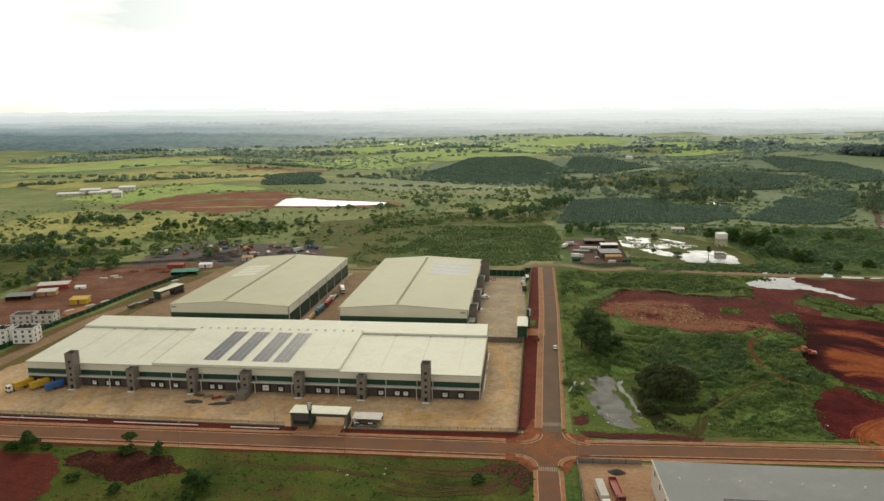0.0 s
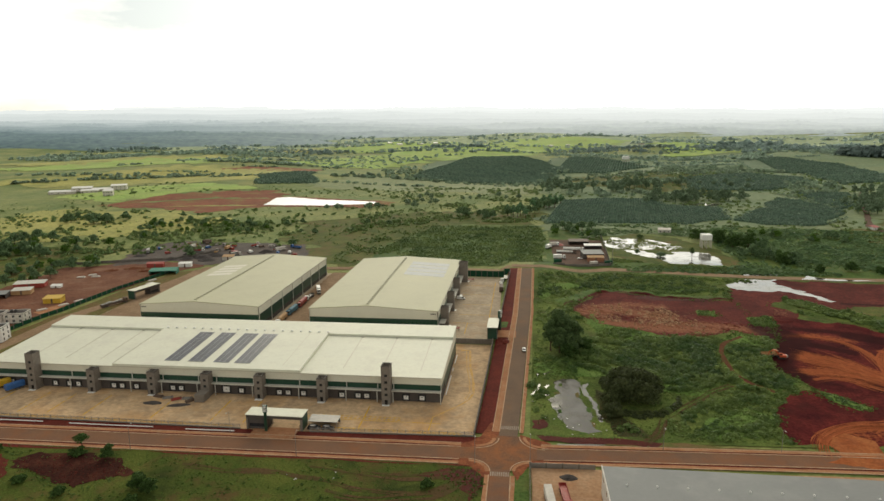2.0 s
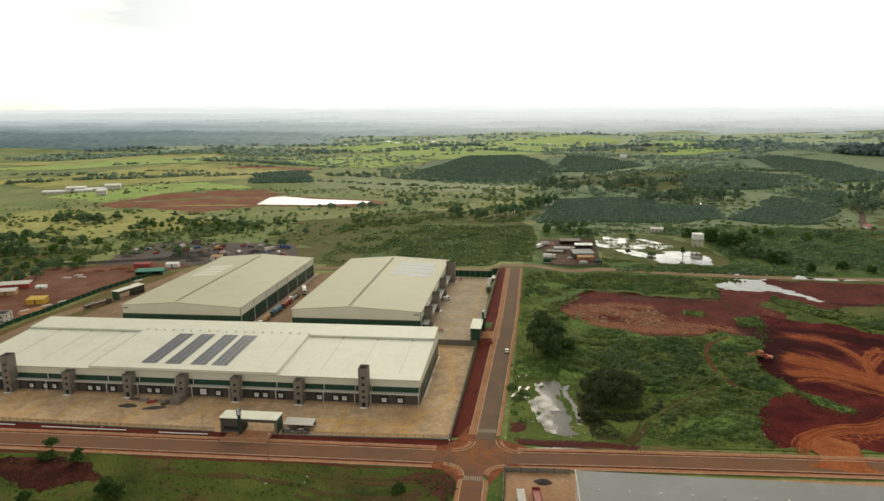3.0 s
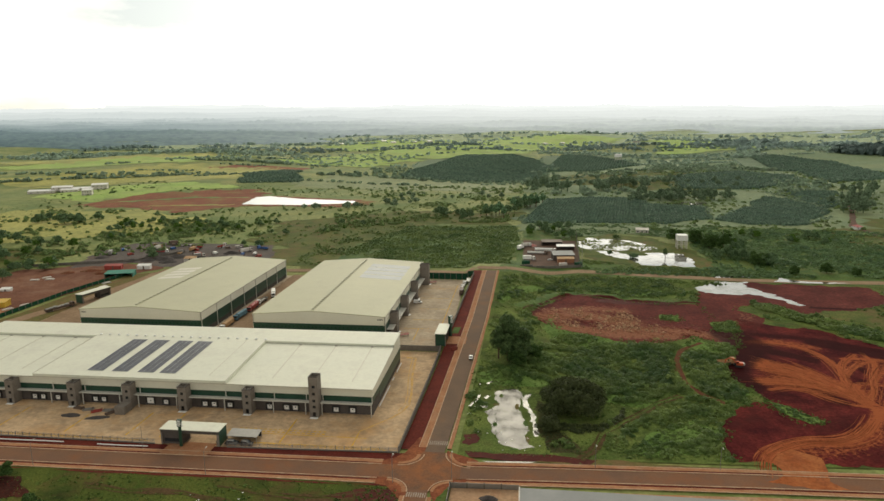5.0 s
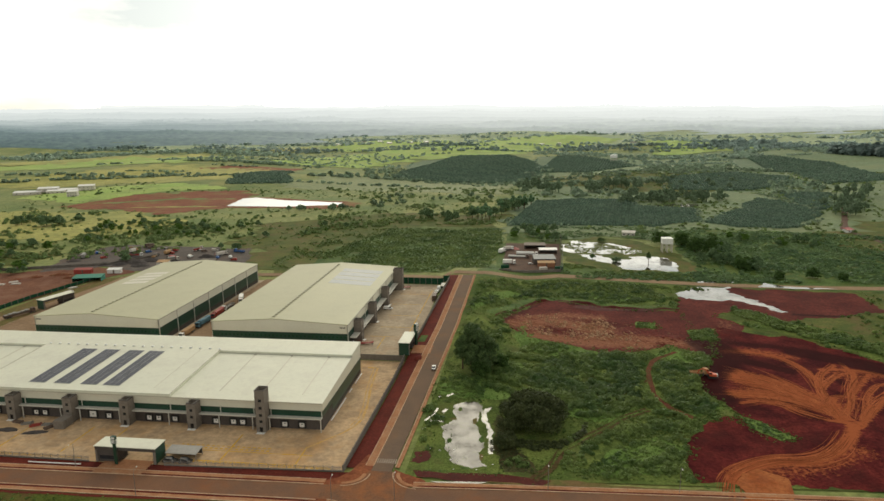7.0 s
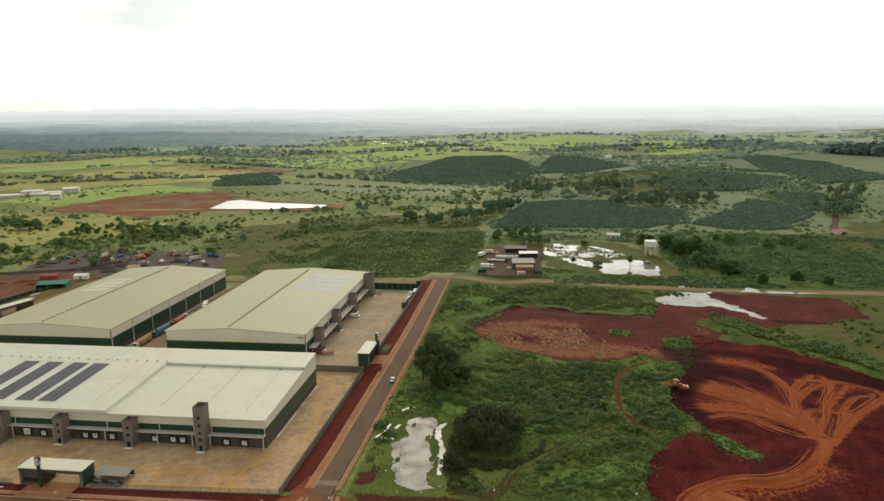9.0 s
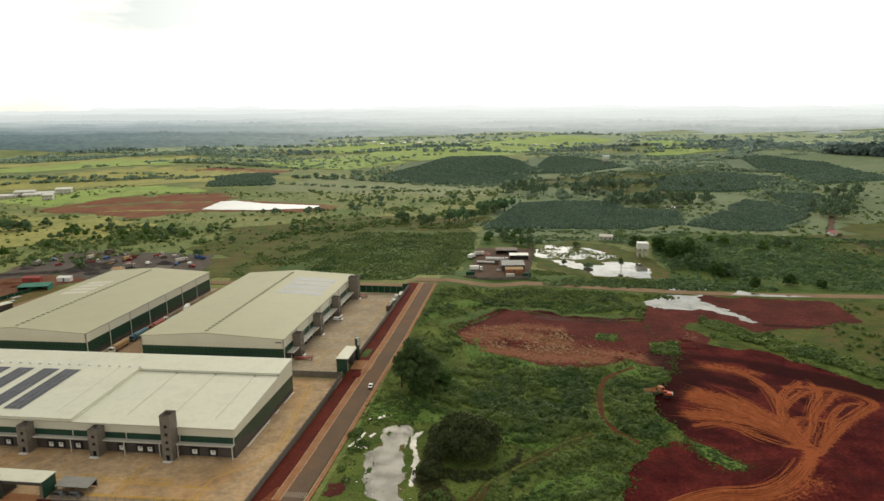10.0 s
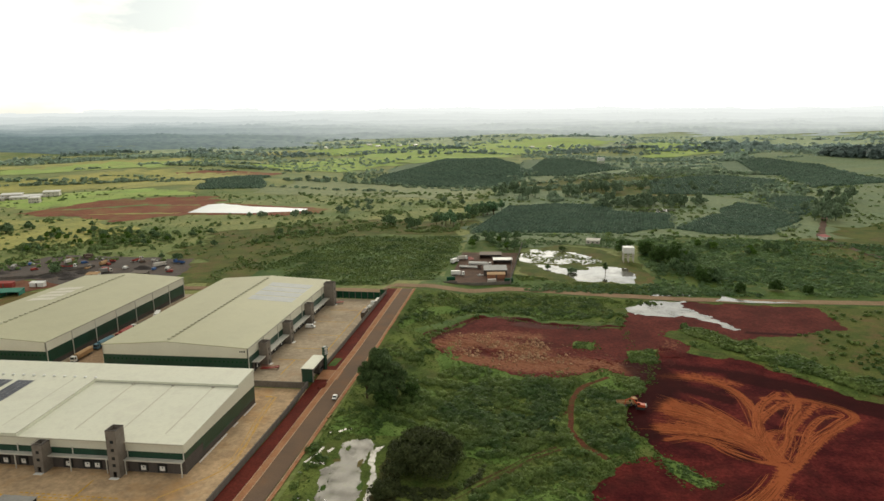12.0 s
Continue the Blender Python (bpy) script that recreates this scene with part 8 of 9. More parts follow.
rims += rim_spots([(183, 143), (172, 98), (162, 79), (154, 59), (160, 42), (163, 30), (148, 22), (140, 8), (133, -12), (137, -25), (133, -12), (140, 8), (148, 22), (163, 30), (160, 42), (154, 59), (162, 79), (172, 98)], 420, (0.3, 0.9), 1.3, 521)
stuff_field("edge_weeds", rims, WEED, "weeds and grass straggling over the edges of the bare earth", 14, 0.34, (1, 1, 0.6), lift=0.8)
row = [(194, 181), (211, 158), (227, 132), (241, 122), (262, 96), (300, 70), (306, 82), (266, 112), (246, 136), (232, 146), (214, 172), (198, 188)]
stuff_field("earth_bank_scrub", scatter(row, 620, (1.0, 2.8), (), 0.5, 6, 0.05) + scatter(row, 120, (2.4, 3.6), (), 0.5, 46), SHRUB, "green scrub on the bank between earthworks", 50, 0.25)
stuff_field("island_scrub", scatter([(166, 123), (179, 122), (181, 141), (168, 136)], 62, (1.0, 2.0), (), 0, 7) + scatter([(140, 140), (150, 140), (150, 148), (142, 148)], 16, (0.8, 1.6), (), 0, 8) + scatter([(163, 28), (170, 24), (178, 12), (173, 10), (165, 18)], 90, (0.4, 1.0), (), 0, 9), SHRUB, "green scrub islands on the bare earth", 50, 0.25)
EAST_MEADOW = [(205, 165), (227, 162), (260, 174), (288, 184), (294, 226), (420, 226), (420, 0), (345, 20), (300, 60), (258, 86), (239, 107), (216, 130), (201, 146)]
patch("east_meadow", EAST_MEADOW, FRONT, 0.06, "olive meadow beyond the earthworks", rough=4, step=4, seed=71)
stuff_field("meadow_scrub", scatter(EAST_MEADOW, 1000, (0.5, 2.2), [RED_A, RED_LOW], 0.56, 10, 0.03), SHRUB, "scattered bushes in the meadow", 46, 0.26)
NORTH_SCRUB = [(-86, 250), (-96, 324), (-61, 452), (50, 455), (54, 380), (48, 258)]
stuff_field("north_scrub", scatter(NORTH_SCRUB, 5600, (0.6, 1.7), (), 0.22, 11) + scatter([(-128, 262), (-84, 250), (-58, 452), (-90, 440), (-132, 350)], 520, (0.6, 1.8), (), 0.55, 111, 0.03), SHRUB, "dense green scrub beyond the warehouses", 15, 0.42, lift=1.2)
EAST_SCRUB = [(112, 250), (200, 246), (420, 250), (520, 320), (420, 430), (250, 465), (215, 440), (208, 330), (210, 275), (120, 262)]
stuff_field("east_scrub", scatter(EAST_SCRUB, 6400, (1.0, 2.4), (), 0.28, 12), SHRUBE, "dense green scrub beyond the dirt road", 15, 0.46, lift=1.2)
stuff_field("verge_scrub", scatter([(100, 244), (200, 228), (200, 222), (104, 232), (60, 225), (60, 230)], 260, (0.8, 1.6), (), 0, 13), SHRUB, "green scrub along the dirt road", 40, 0.28)
SAVANNA = [(-700, 330), (-330, 300), (-110, 340), (-60, 470), (60, 480), (80, 760), (-100, 900), (-300, 800), (-700, 900)]
LAKE_AVOID = [[(-350, 600), (-345, 706), (-250, 706), (-140, 660), (-140, 630), (-196, 600)]]
LAKE_AVOID.append([(-559, 601), (-511, 728), (-371, 774), (-330, 711), (-317, 584), (-363, 544), (-461, 582)])
MIDBUSH = [(-205, 350), (-70, 470), (40, 480), (60, 600), (-80, 640), (-240, 540), (-260, 470)]
BELT = [(-365, 351), (-401, 448), (-349, 477), (-269, 465), (-227, 404), (-271, 378), (-289, 335)]
stuff_field("savanna_bushes", scatter(SAVANNA, 760, (1.4, 3.4), LAKE_AVOID, 0.5, 14, 0.012) + scatter(BELT, 420, (1.6, 3.4), (), 0.3, 24, 0.03) + scatter([(-460, 240), (-340, 250), (-230, 330), (-300, 345), (-480, 340)], 260, (1.4, 3.0), (), 0.3, 25, 0.03), SCRUB, "scattered olive bushes in the pasture", 34, 0.32)
stuff_field("pasture_thickets", scatter(MIDBUSH, 420, (1.6, 4.2), (), 0.62, 26, 0.02) + scatter([(-640, 330), (-420, 330), (-430, 560), (-640, 560)], 200, (1.5, 4.0), LAKE_AVOID, 0.62, 27, 0.02) + scatter([(-140, 660), (60, 660), (60, 900), (-300, 900)], 200, (2, 4.5), (), 0.6, 28, 0.012), SCRUB, "clumps of thicket in the pasture", 40, 0.3)
stuff_field("savanna_tussocks", scatter(SAVANNA, 1600, (0.6, 1.2), LAKE_AVOID, 0.4, 15, 0.02), SCRUB, "low tussocks in the pasture", 12, 0.4)
FRONT_BARE = [[(-230, -62), (-155, -60), (-149, -66), (-146, -78), (-140, -92), (-150, -120), (-240, -120)], [(-149, -66), (-143, -60), (-110, -62), (-101, -69), (-116, -80), (-132, -74)]]
FRONT_GRASS = [(-260, -56), (18, -52), (22, -60), (22, -130), (-200, -130)]
stuff_field("front_weeds", scatter(FRONT_GRASS, 4200, (0.14, 0.5), FRONT_BARE, 0.2, 16, 0.06) + scatter(FRONT_GRASS, 700, (0.4, 0.9), FRONT_BARE, 0.6, 29, 0.04), WEED, "low weeds and tussocks in the meadow", 9, 0.36, (1, 1, 0.6), lift=0.9)
stuff_field("earth_edge_weeds", rim_spots(FRONT_BARE[1], 170, (0.2, 0.6), 1.6, 93) + scatter([(-4, -58.5), (6, -54), (19, -52.5), (21.5, -57), (20, -74), (15, -68), (8, -62)], 260, (0.2, 0.6), (), 0.3, 95, 0.12) + rim_spots(FRONT_BARE[0], 150, (0.2, 0.6), 1.6, 94), WEED, "weeds creeping over the edge of bare earth", 12, 0.34, (1, 1, 0.6), lift=0.7)
EAST_PASTURE = [(66, 450), (70, 760), (70, 1010), (230, 1150), (500, 1150), (900, 1100), (900, 560), (560, 330), (430, 310), (330, 400)]
stuff_field("pasture_bushes", scatter(EAST_PASTURE, 2400, (1.4, 4.0), [o[0] for o in ORCHARDS[:2]], 0.45, 18, 0.01), SCRUB, "olive bushes and small trees in the dark pasture", 30, 0.3)
WEST_GREEN = [(-520, 120), (-345, 130), (-345, 230), (-330, 300), (-520, 320)]
stuff_field("west_bushes", scatter(WEST_GREEN, 320, (1.5, 3.2), (), 0.4, 17, 0.02), SCRUB, "bushes in the pasture beside the site", 36, 0.3)
patch("west_pasture", WEST_GREEN, FRONT, 0.05, "green pasture beside the site", rough=4, step=8, seed=72, cell=20)


def bush_rows(name, spots, material, label, category="orchard", sink=-0.2, uneven=0.25):
    """One mesh of many small uneven domes: clipped bushes, or clods."""
    g = np.random.default_rng(19)
    a = np.arange(6) * math.pi / 3
    ring = np.column_stack((np.cos(a), np.sin(a), np.zeros(6)))
    base = np.concatenate((ring + (0, 0, 0.05), ring * (0.8, 0.8, 1) + (0, 0, 0.62), ring * (0.25, 0.25, 1) + (0, 0, 0.92)))
    quad = np.array([(6 * j + k, 6 * j + (k + 1) % 6, 6 * j + 6 + (k + 1) % 6, 6 * j + 6 + k) for j in range(2) for k in range(6)])
    n = len(spots)
    sp = np.array(spots)
    z = np.array([land(x, y) for x, y, _ in spots])
    v = base[None] * g.uniform(1 - uneven, 1 + uneven, (n, 18, 3)) * sp[:, 2][:, None, None]
    v += np.column_stack((sp[:, 0], sp[:, 1], z - sink))[:, None, :]
    f = quad[None] + 18 * np.arange(n)[:, None, None]
    ob = link(name, fast_mesh(name, v.reshape(-1, 3), f.reshape(-1, 4)), material, None, label, "stuff", category)
    for p in ob.data.polygons:
        p.use_smooth = True


def orchard_rows():
    for k, (poly, dx, dy) in enumerate(ORCHARDS):
        x0, x1 = min(p[0] for p in poly), max(p[0] for p in poly)
        y0, y1 = min(p[1] for p in poly), max(p[1] for p in poly)
        r = random.Random(90 + k)
        spots = []
        for j in range(int((y1 - y0) / dy)):
            for i in range(int((x1 - x0) / dx)):
                x, y = x0 + (i + 0.5) * dx + r.uniform(-0.5, 0.5), y0 + (j + 0.5) * dy + r.uniform(-0.3, 0.3)
                x += 0.15 * (y - y0)
                w = Vector((x * 0.02, y * 0.02, k))
                if inside(x + 14 * noise.noise(w), y + 14 * noise.noise(w + Vector((5, 5, 5))), poly) and r.random() < 0.95:
                    spots.append((x, y, r.uniform(0.58, 0.74) * dx))
        bush_rows("orchard_rows", spots, COFFEE, "dark green coffee bushes in straight rows, blued with painted haze")


orchard_rows()
cr = random.Random(61)
clods = []
for line, wide, n in (([(76, 146), (92, 146), (112, 138), (122, 132)], 6.5, 700), ([(84, 128), (108, 122), (140, 118)], 5.0, 420), ([(110, 152), (128, 144)], 4.0, 120)):
    for _ in range(n):
        k = cr.randrange(len(line) - 1)
        f = cr.random()
        x = line[k][0] + (line[k + 1][0] - line[k][0]) * f + cr.gauss(0, 3)
        y = line[k][1] + (line[k + 1][1] - line[k][1]) * f + cr.gauss(0, wide)
        if inside(x, y, RED_A) and noise.noise(Vector((x * 0.11, y * 0.11, 8.0))) > -0.15:
            clods.append((x, y, 0.2 + 0.75 * cr.random() ** 3))
bush_rows("rubble_clods", clods, CLODM, "pale brown clods and rubble on the bare earth", "rubble", -0.1, 0.5)


def tree_parts(seed, height, spread_r, trunk_h, leaves, size, blobs, flat=0.75, dome=False):
    """A trunk with limbs, and a crown of leaf masses round the limbs' ends."""
    r = random.Random(seed)
    rad = 0.028 * height
    tips, limbs = [], [tube([(0, 0, -0.3), (r.uniform(-0.2, 0.2), r.uniform(-0.2, 0.2), trunk_h * 0.6), (r.uniform(-0.3, 0.3), r.uniform(-0.3, 0.3), trunk_h * 1.15)], rad, 8, 0.65)]
    for k in range(blobs):
        a = 2 * math.pi * (k + r.uniform(-0.3, 0.3)) / blobs
        f = r.uniform(0.2, 1.0)
        zt = trunk_h + (height - trunk_h) * r.uniform(0.1, 0.78)
        rr = spread_r * (0.25 + 0.55 * f) * (1.15 - 0.5 * (zt - trunk_h) / (height - trunk_h))
        tip = (math.cos(a) * rr, math.sin(a) * rr, zt)
        tips.append(tip)
        limbs.append(tube([(0, 0, trunk_h * r.uniform(0.75, 1.1)), (tip[0] * 0.45, tip[1] * 0.45, (zt + trunk_h) / 2), tip], rad * 0.42, 6, 0.35))
    bl = [(x, y, z, spread_r * r.uniform(0.26, 0.42), spread_r * r.uniform(0.26, 0.42), spread_r * flat * r.uniform(0.24, 0.36)) for x, y, z in tips]
    bl.append((0, 0, height - spread_r * 0.35, spread_r * 0.4, spread_r * 0.4, spread_r * 0.32))
    bl.append((0, 0, trunk_h + (height - trunk_h) * 0.42, spread_r * 0.62, spread_r * 0.62, (height - trunk_h) * 0.42))
    bl.append((0, 0, trunk_h + (height - trunk_h) * 0.22, spread_r * 0.75, spread_r * 0.75, (height - trunk_h) * 0.26))
    if dome:
        mid = (trunk_h + height) * 0.3
        bl = [b for b in bl if b[2] < mid + 2] + [(0.0, 0.0, mid, spread_r * 0.86, spread_r * 0.86, (height - mid) * 0.9)]
        for k in range(46):
            a, e, w = r.uniform(0, 6.283), math.asin(r.uniform(0.02, 1.0)), r.uniform(0.16, 0.27)
            bl.append((math.cos(a) * math.cos(e) * spread_r * 0.82, math.sin(a) * math.cos(e) * spread_r * 0.82, mid + math.sin(e) * (height - mid) * 0.8, spread_r * w, spread_r * w, spread_r * w * 0.7))
    g = np.random.default_rng(seed)
    return join(*limbs), leaf_cloud(g, bl, leaves, size)


def tree(m, seed, height, spread_r, trunk_h, leaves, size, blobs, leafm, label, group="", name="tree", flat=0.75, dome=False):
    t = thing(name, m, label, "tree" if name == "tree" else "bush", group)
    limbs, q = tree_parts(seed, height, spread_r, trunk_h, leaves, size, blobs, flat, dome)
    part("trunk", limbs, BARK, t)
    link("crown", quads_mesh("crown", q), leafm, t)
    return t


def on_land(x, y, turn=0.0, s=1.0):
    return pose(x, y, land(x, y), 0, 0, turn) @ Matrix.Scale(s, 4)


for k, (x, y, h, sp, th) in enumerate(((51.5, 70, 21, 5.2, 6.0), (56.5, 67, 19.5, 5.0, 5.0), (48.5, 64, 17, 4.4, 4.5), (54, 75, 19, 4.8, 6.0), (60.5, 69, 16, 4.4, 3.5), (53, 62, 14, 4.0, 3.0), (58, 62, 11, 3.8, 1.6))):
    tree(on_land(x, y, 50 * k), 21 + 200 * k, h, sp * 1.16, th, 4600, 0.28, 13, LEAFN, "tall dark green tree in a clump beside the road", "roadside clump", flat=1.35)
tree(on_land(81.5, 14), 23, 12.4, 13.8, 1.0, 21000, 0.33, 24, LEAFO, "wide dark tree with a rounded crown in the field", flat=0.6, dome=True)
tree(on_land(71, -6), 24, 5.5, 5.0, 0.6, 3000, 0.25, 14, LEAFO, "low dark bush beside the pond", name="bush", flat=0.7)
tree(on_land(57, 59), 222, 7, 5.0, 0.5, 2600, 0.27, 12, LEAFD, "leafy green bush under a large tree", name="bush", flat=0.8)
tree(on_land(66, 70), 223, 7, 5.0, 0.5, 2600, 0.27, 12, LEAFD, "leafy green bush under a large tree", name="bush", flat=0.8)
for x, y, seed, h, sp, th, n, lab, nm, fl in (
    (-92.5, -78, 26, 6.6, 3.9, 0.8, 2600, "dense dark green tree in the meadow", "tree", 0.9),
    (-88, -79.5, 27, 5.6, 3.6, 0.6, 2200, "dense dark green tree in the meadow", "tree", 0.9),
    (-90, -86, 34, 3.0, 2.8, 0.4, 1200, "low dark green bush in the meadow", "bush", 0.7),
    (-168, -58.5, 28, 8, 4.4, 1.0, 2600, "dark green tree beside the road", "tree", 0.9),
    (-174, -59.5, 281, 3.4, 3.0, 0.4, 1100, "low dark green bush beside the road", "bush", 0.7),
    (-161, -58.5, 282, 2.6, 2.6, 0.3, 900, "low dark green bush beside the road", "bush", 0.7),
    (-129, -54.5, 29, 7, 3.6, 3.8, 800, "thin umbrella-shaped tree beside the road", "tree", 0.3),
    (-115, -60, 30, 6, 3.0, 0.8, 1600, "dark green bushy tree beside bare earth", "tree", 0.9),
    (-128, -59, 301, 3.2, 3.4, 0.4, 1100, "low green bush beside bare earth", "bush", 0.6),
    (-117, -84, 31, 3.4, 2.8, 0.5, 1100, "dark green bush in the meadow", "bush", 0.7),
    (-136, -78, 33, 2.6, 3.0, 0.4, 900, "low green bush in the meadow", "bush", 0.6),
    (3, -66, 32, 2.6, 3.0, 0.4, 900, "low green bush in the meadow", "bush", 0.6),
):
    tree(on_land(x, y), seed, 0.9 * h, 0.92 * sp, th, n, 0.26, 10, LEAFD, lab, "meadow bushes", nm, fl)

KINDS = []
for k, (h, s, th, n, sz, bl, mt, fl) in enumerate(((11, 5.5, 3, 420, 0.75, 9, LEAFM, 0.8), (9, 5.5, 2, 380, 0.75, 9, LEAFM, 0.7), (14, 4.5, 5, 420, 0.75, 9, LEAFW, 1.2), (8, 4.5, 1.6, 320, 0.7, 8, LEAF, 0.75), (16, 5, 5, 480, 0.8, 10, LEAFW, 1.3))):
    KINDS.append((h, s, th, n, sz, bl, mt, fl))
PROTO = {}


def grove_tree(x, y, kind, s, turn, label, group):
    if (kind, label) not in PROTO:
        h, sp, th, n, sz, bl, mt, fl = KINDS[kind]
        PROTO[kind, label] = tree(on_land(x, y, turn, s), 100 + kind, h, sp, th, n, sz, bl, mt, label, group, flat=fl)
        return PROTO[kind, label]
    src = PROTO[kind, label]
    c = copy_thing(src, on_land(x, y, turn))
    c.matrix_basis = on_land(x, y, turn, s)
    return c


def grove(poly, count, kinds, size, label, group, seed):
    r = random.Random(seed)
    for x, y, _ in scatter(poly, count, (1, 1), (), 0, seed):
        grove_tree(x, y, r.choice(kinds), r.uniform(*size), r.uniform(0, 360), label, group)


FAR_TREES = []


def far_grove(poly, count, kinds, size, seed):
    r = random.Random(seed)
    for x, y, _ in scatter(poly, count, (1, 1), (), 0, seed):
        FAR_TREES.append((x, y, r.choice(kinds), r.uniform(*size), r.uniform(0, 6.28)))


def build_far_trees():
    """Trees too far off to count, in one mesh: square trunks and leafy crowns."""
    base = []
    for k, (h, sp, th, n, sz, bl, mt, fl) in enumerate(KINDS):
        _, q = tree_parts(140 + k, h, sp, th, n // 2, sz * 1.35, bl, fl)
        _.free()
        w = 0.025 * h
        c = [(-w, -w), (w, -w), (w, w), (-w, w)]
        trunk = np.array([[(*c[i], 0), (*c[(i + 1) % 4], 0), (*c[(i + 1) % 4], th * 1.4), (*c[i], th * 1.4)] for i in range(4)])
        base.append(np.concatenate((trunk, q)))
    out = []
    for x, y, k, s, a in FAR_TREES:
        R = np.array([(math.cos(a), math.sin(a), 0), (-math.sin(a), math.cos(a), 0), (0, 0, 1)])
        out.append(base[k] @ R * s + np.array((x, y, land(x, y) - 0.2)))
    link("far_trees", quads_mesh("far_trees", np.concatenate(out)), LEAFF, None, "dark trees over the far pasture, paled with painted haze", "stuff", "trees")


grove([(-46, 500), (2, 500), (2, 536), (-46, 536)], 9, (0, 1), (0.8, 1.2), "dark tree in a pasture grove", "pasture grove", 1)
grove([(8, 505), (38, 500), (48, 560), (16, 545)], 10, (0, 2), (0.8, 1.2), "dark tree in a pasture grove", "pasture grove", 2)
grove([(38, 560), (80, 575), (84, 640), (48, 620)], 14, (0, 2), (0.9, 1.3), "tall dark tree beside the orchard", "orchard trees", 3)
grove([(-520, 455), (-440, 455), (-440, 490), (-520, 490)], 8, (0, 1), (0.9, 1.4), "broad dark tree in the pasture", "pasture trees", 4)
grove(BELT, 46, (1, 3), (0.5, 0.9), "olive green tree in the pasture belt", "pasture belt", 41)
tree(on_land(-466, 450), 35, 14, 12, 2.5, 2600, 0.6, 16, LEAFM, "broad dark spreading tree in the pasture", flat=0.7)
tree(on_land(-452, 455), 36, 11, 8, 2, 1500, 0.6, 12, LEAFM, "broad dark spreading tree in the pasture", flat=0.7)
tree(on_land(173, 300), 37, 9.5, 2.6, 3.6, 420, 0.36, 7, LEAFN, "lone slender tree standing in flood water", flat=1.1)
tree(on_land(149, 305), 38, 4.2, 5.0, 0.5, 700, 0.36, 8, LEAFM, "low dull bush on an island in the flood", name="bush", flat=0.6)
tree(on_land(131, 315), 39, 4.5, 2.6, 0.8, 420, 0.36, 7, LEAFN, "dark bush at the edge of the flood", name="bush")
tree(on_land(145, 389), 40, 4.5, 4.2, 0.5, 600, 0.36, 8, LEAFN, "round dark bush in the wet meadow", name="bush")
grove([(-460, 240), (-380, 250), (-350, 330), (-470, 340)], 34, (0, 1, 3), (0.8, 1.2), "dark tree in the belt beyond the site", "tree belt", 5)
grove([(-262, 268), (-246, 268), (-246, 282), (-262, 282)], 2, (0, 1), (0.8, 1.1), "dark tree in the scrap yard", "scrap yard trees", 42)
grove([(-200, 320), (-160, 320), (-160, 336), (-200, 336)], 4, (0, 1), (0.5, 0.8), "dark tree in the scrap yard", "scrap yard trees", 43)
grove([(-352, 150), (-332, 165), (-300, 236), (-330, 250), (-380, 220)], 30, (0, 1, 3), (0.5, 0.9), "green tree along the site edge", "site edge trees", 6)
grove([(212, 300), (236, 300), (256, 380), (226, 390)], 18, (0, 1, 3), (0.7, 1.1), "dark tree in the scrub", "scrub trees", 7)
grove([(236, 284), (250, 284), (250, 298), (236, 298)], 3, (1, 3), (0.9, 1.2), "round dark bush in the scrub", "scrub trees", 8)
for k, (x, y, h, sp, th) in enumerate(((240, 285, 10, 8.4, 0.8), (230, 340, 19, 7.6, 2.0), (219, 346, 14, 8.5, 1.2), (214, 374, 13, 9.0, 1.0), (198, 384, 12, 9.0, 1.0), (256.8, 258, 6.5, 4.5, 0.8), (281, 262, 8, 4.5, 1.0), (300, 258, 5, 4.0, 0.5))):
    tree(on_land(x, y, 60 * k), 640 + k, h, sp, th, 1500, 0.55, 14, LEAFD, "dense dark tree in the scrub beyond the dirt road", "scrub trees", flat=0.95)
grove([(60, 385), (104, 385), (110, 452), (62, 450)], 18, (0, 1, 3), (0.6, 1.0), "dark tree behind the compound", "compound trees", 9)
far_grove([(200, 676), (240, 692), (300, 694), (352, 715), (350, 745), (265, 765), (210, 735)], 56, (0, 2, 1), (0.8, 1.3), 12)
far_grove([(96, 790), (180, 810), (260, 880), (250, 920), (200, 910), (100, 830)], 26, (2, 4, 0), (0.9, 1.4), 122)
far_grove([(418, 560), (446, 552), (530, 720), (506, 740)], 26, (2, 4, 0), (0.8, 1.3), 123)
far_grove([(380, 500), (420, 500), (560, 760), (470, 740)], 10, (2, 4, 0), (0.7, 1.1), 14)
far_grove([(-110, 620), (60, 650), (60, 760), (-140, 740)], 16, (1, 3), (0.6, 1.1), 18)
far_grove([(-260, 560), (-140, 560), (-60, 640), (-140, 620)], 16, (1, 3), (0.6, 1.0), 19)
grove([(-420, 400), (-140, 380), (-100, 470), (-400, 520)], 24, (1, 3), (0.4, 0.8), "small tree in the pasture", "pasture trees", 20)
far_grove([(60, 770), (120, 790), (110, 1000), (66, 990)], 18, (0, 2), (0.8, 1.3), 23)
grove([(430, 420), (560, 420), (700, 640), (560, 620)], 30, (1, 3, 0), (0.5, 1.0), "small tree in the rough pasture", "pasture trees", 24)
far_grove([(120, 880), (420, 860), (430, 1000), (140, 1020)], 26, (0, 1), (0.7, 1.2), 25)
grove([(250, 380), (330, 370), (330, 400), (260, 420)], 10, (1, 3), (0.6, 1.0), "dark bush in the scrub", "scrub trees", 22)

build_far_trees()

# far woods and hedges, with distance haze painted into the leaf colours
FARW = mat("hazed_woodland_leaves", (0.231, 0.319, 0.220), (0.303, 0.385, 0.264), 0.004, 0.05, 0.7, fine=0.2, island=0.3, spec=0.08, leafy=0.4)
spots = []
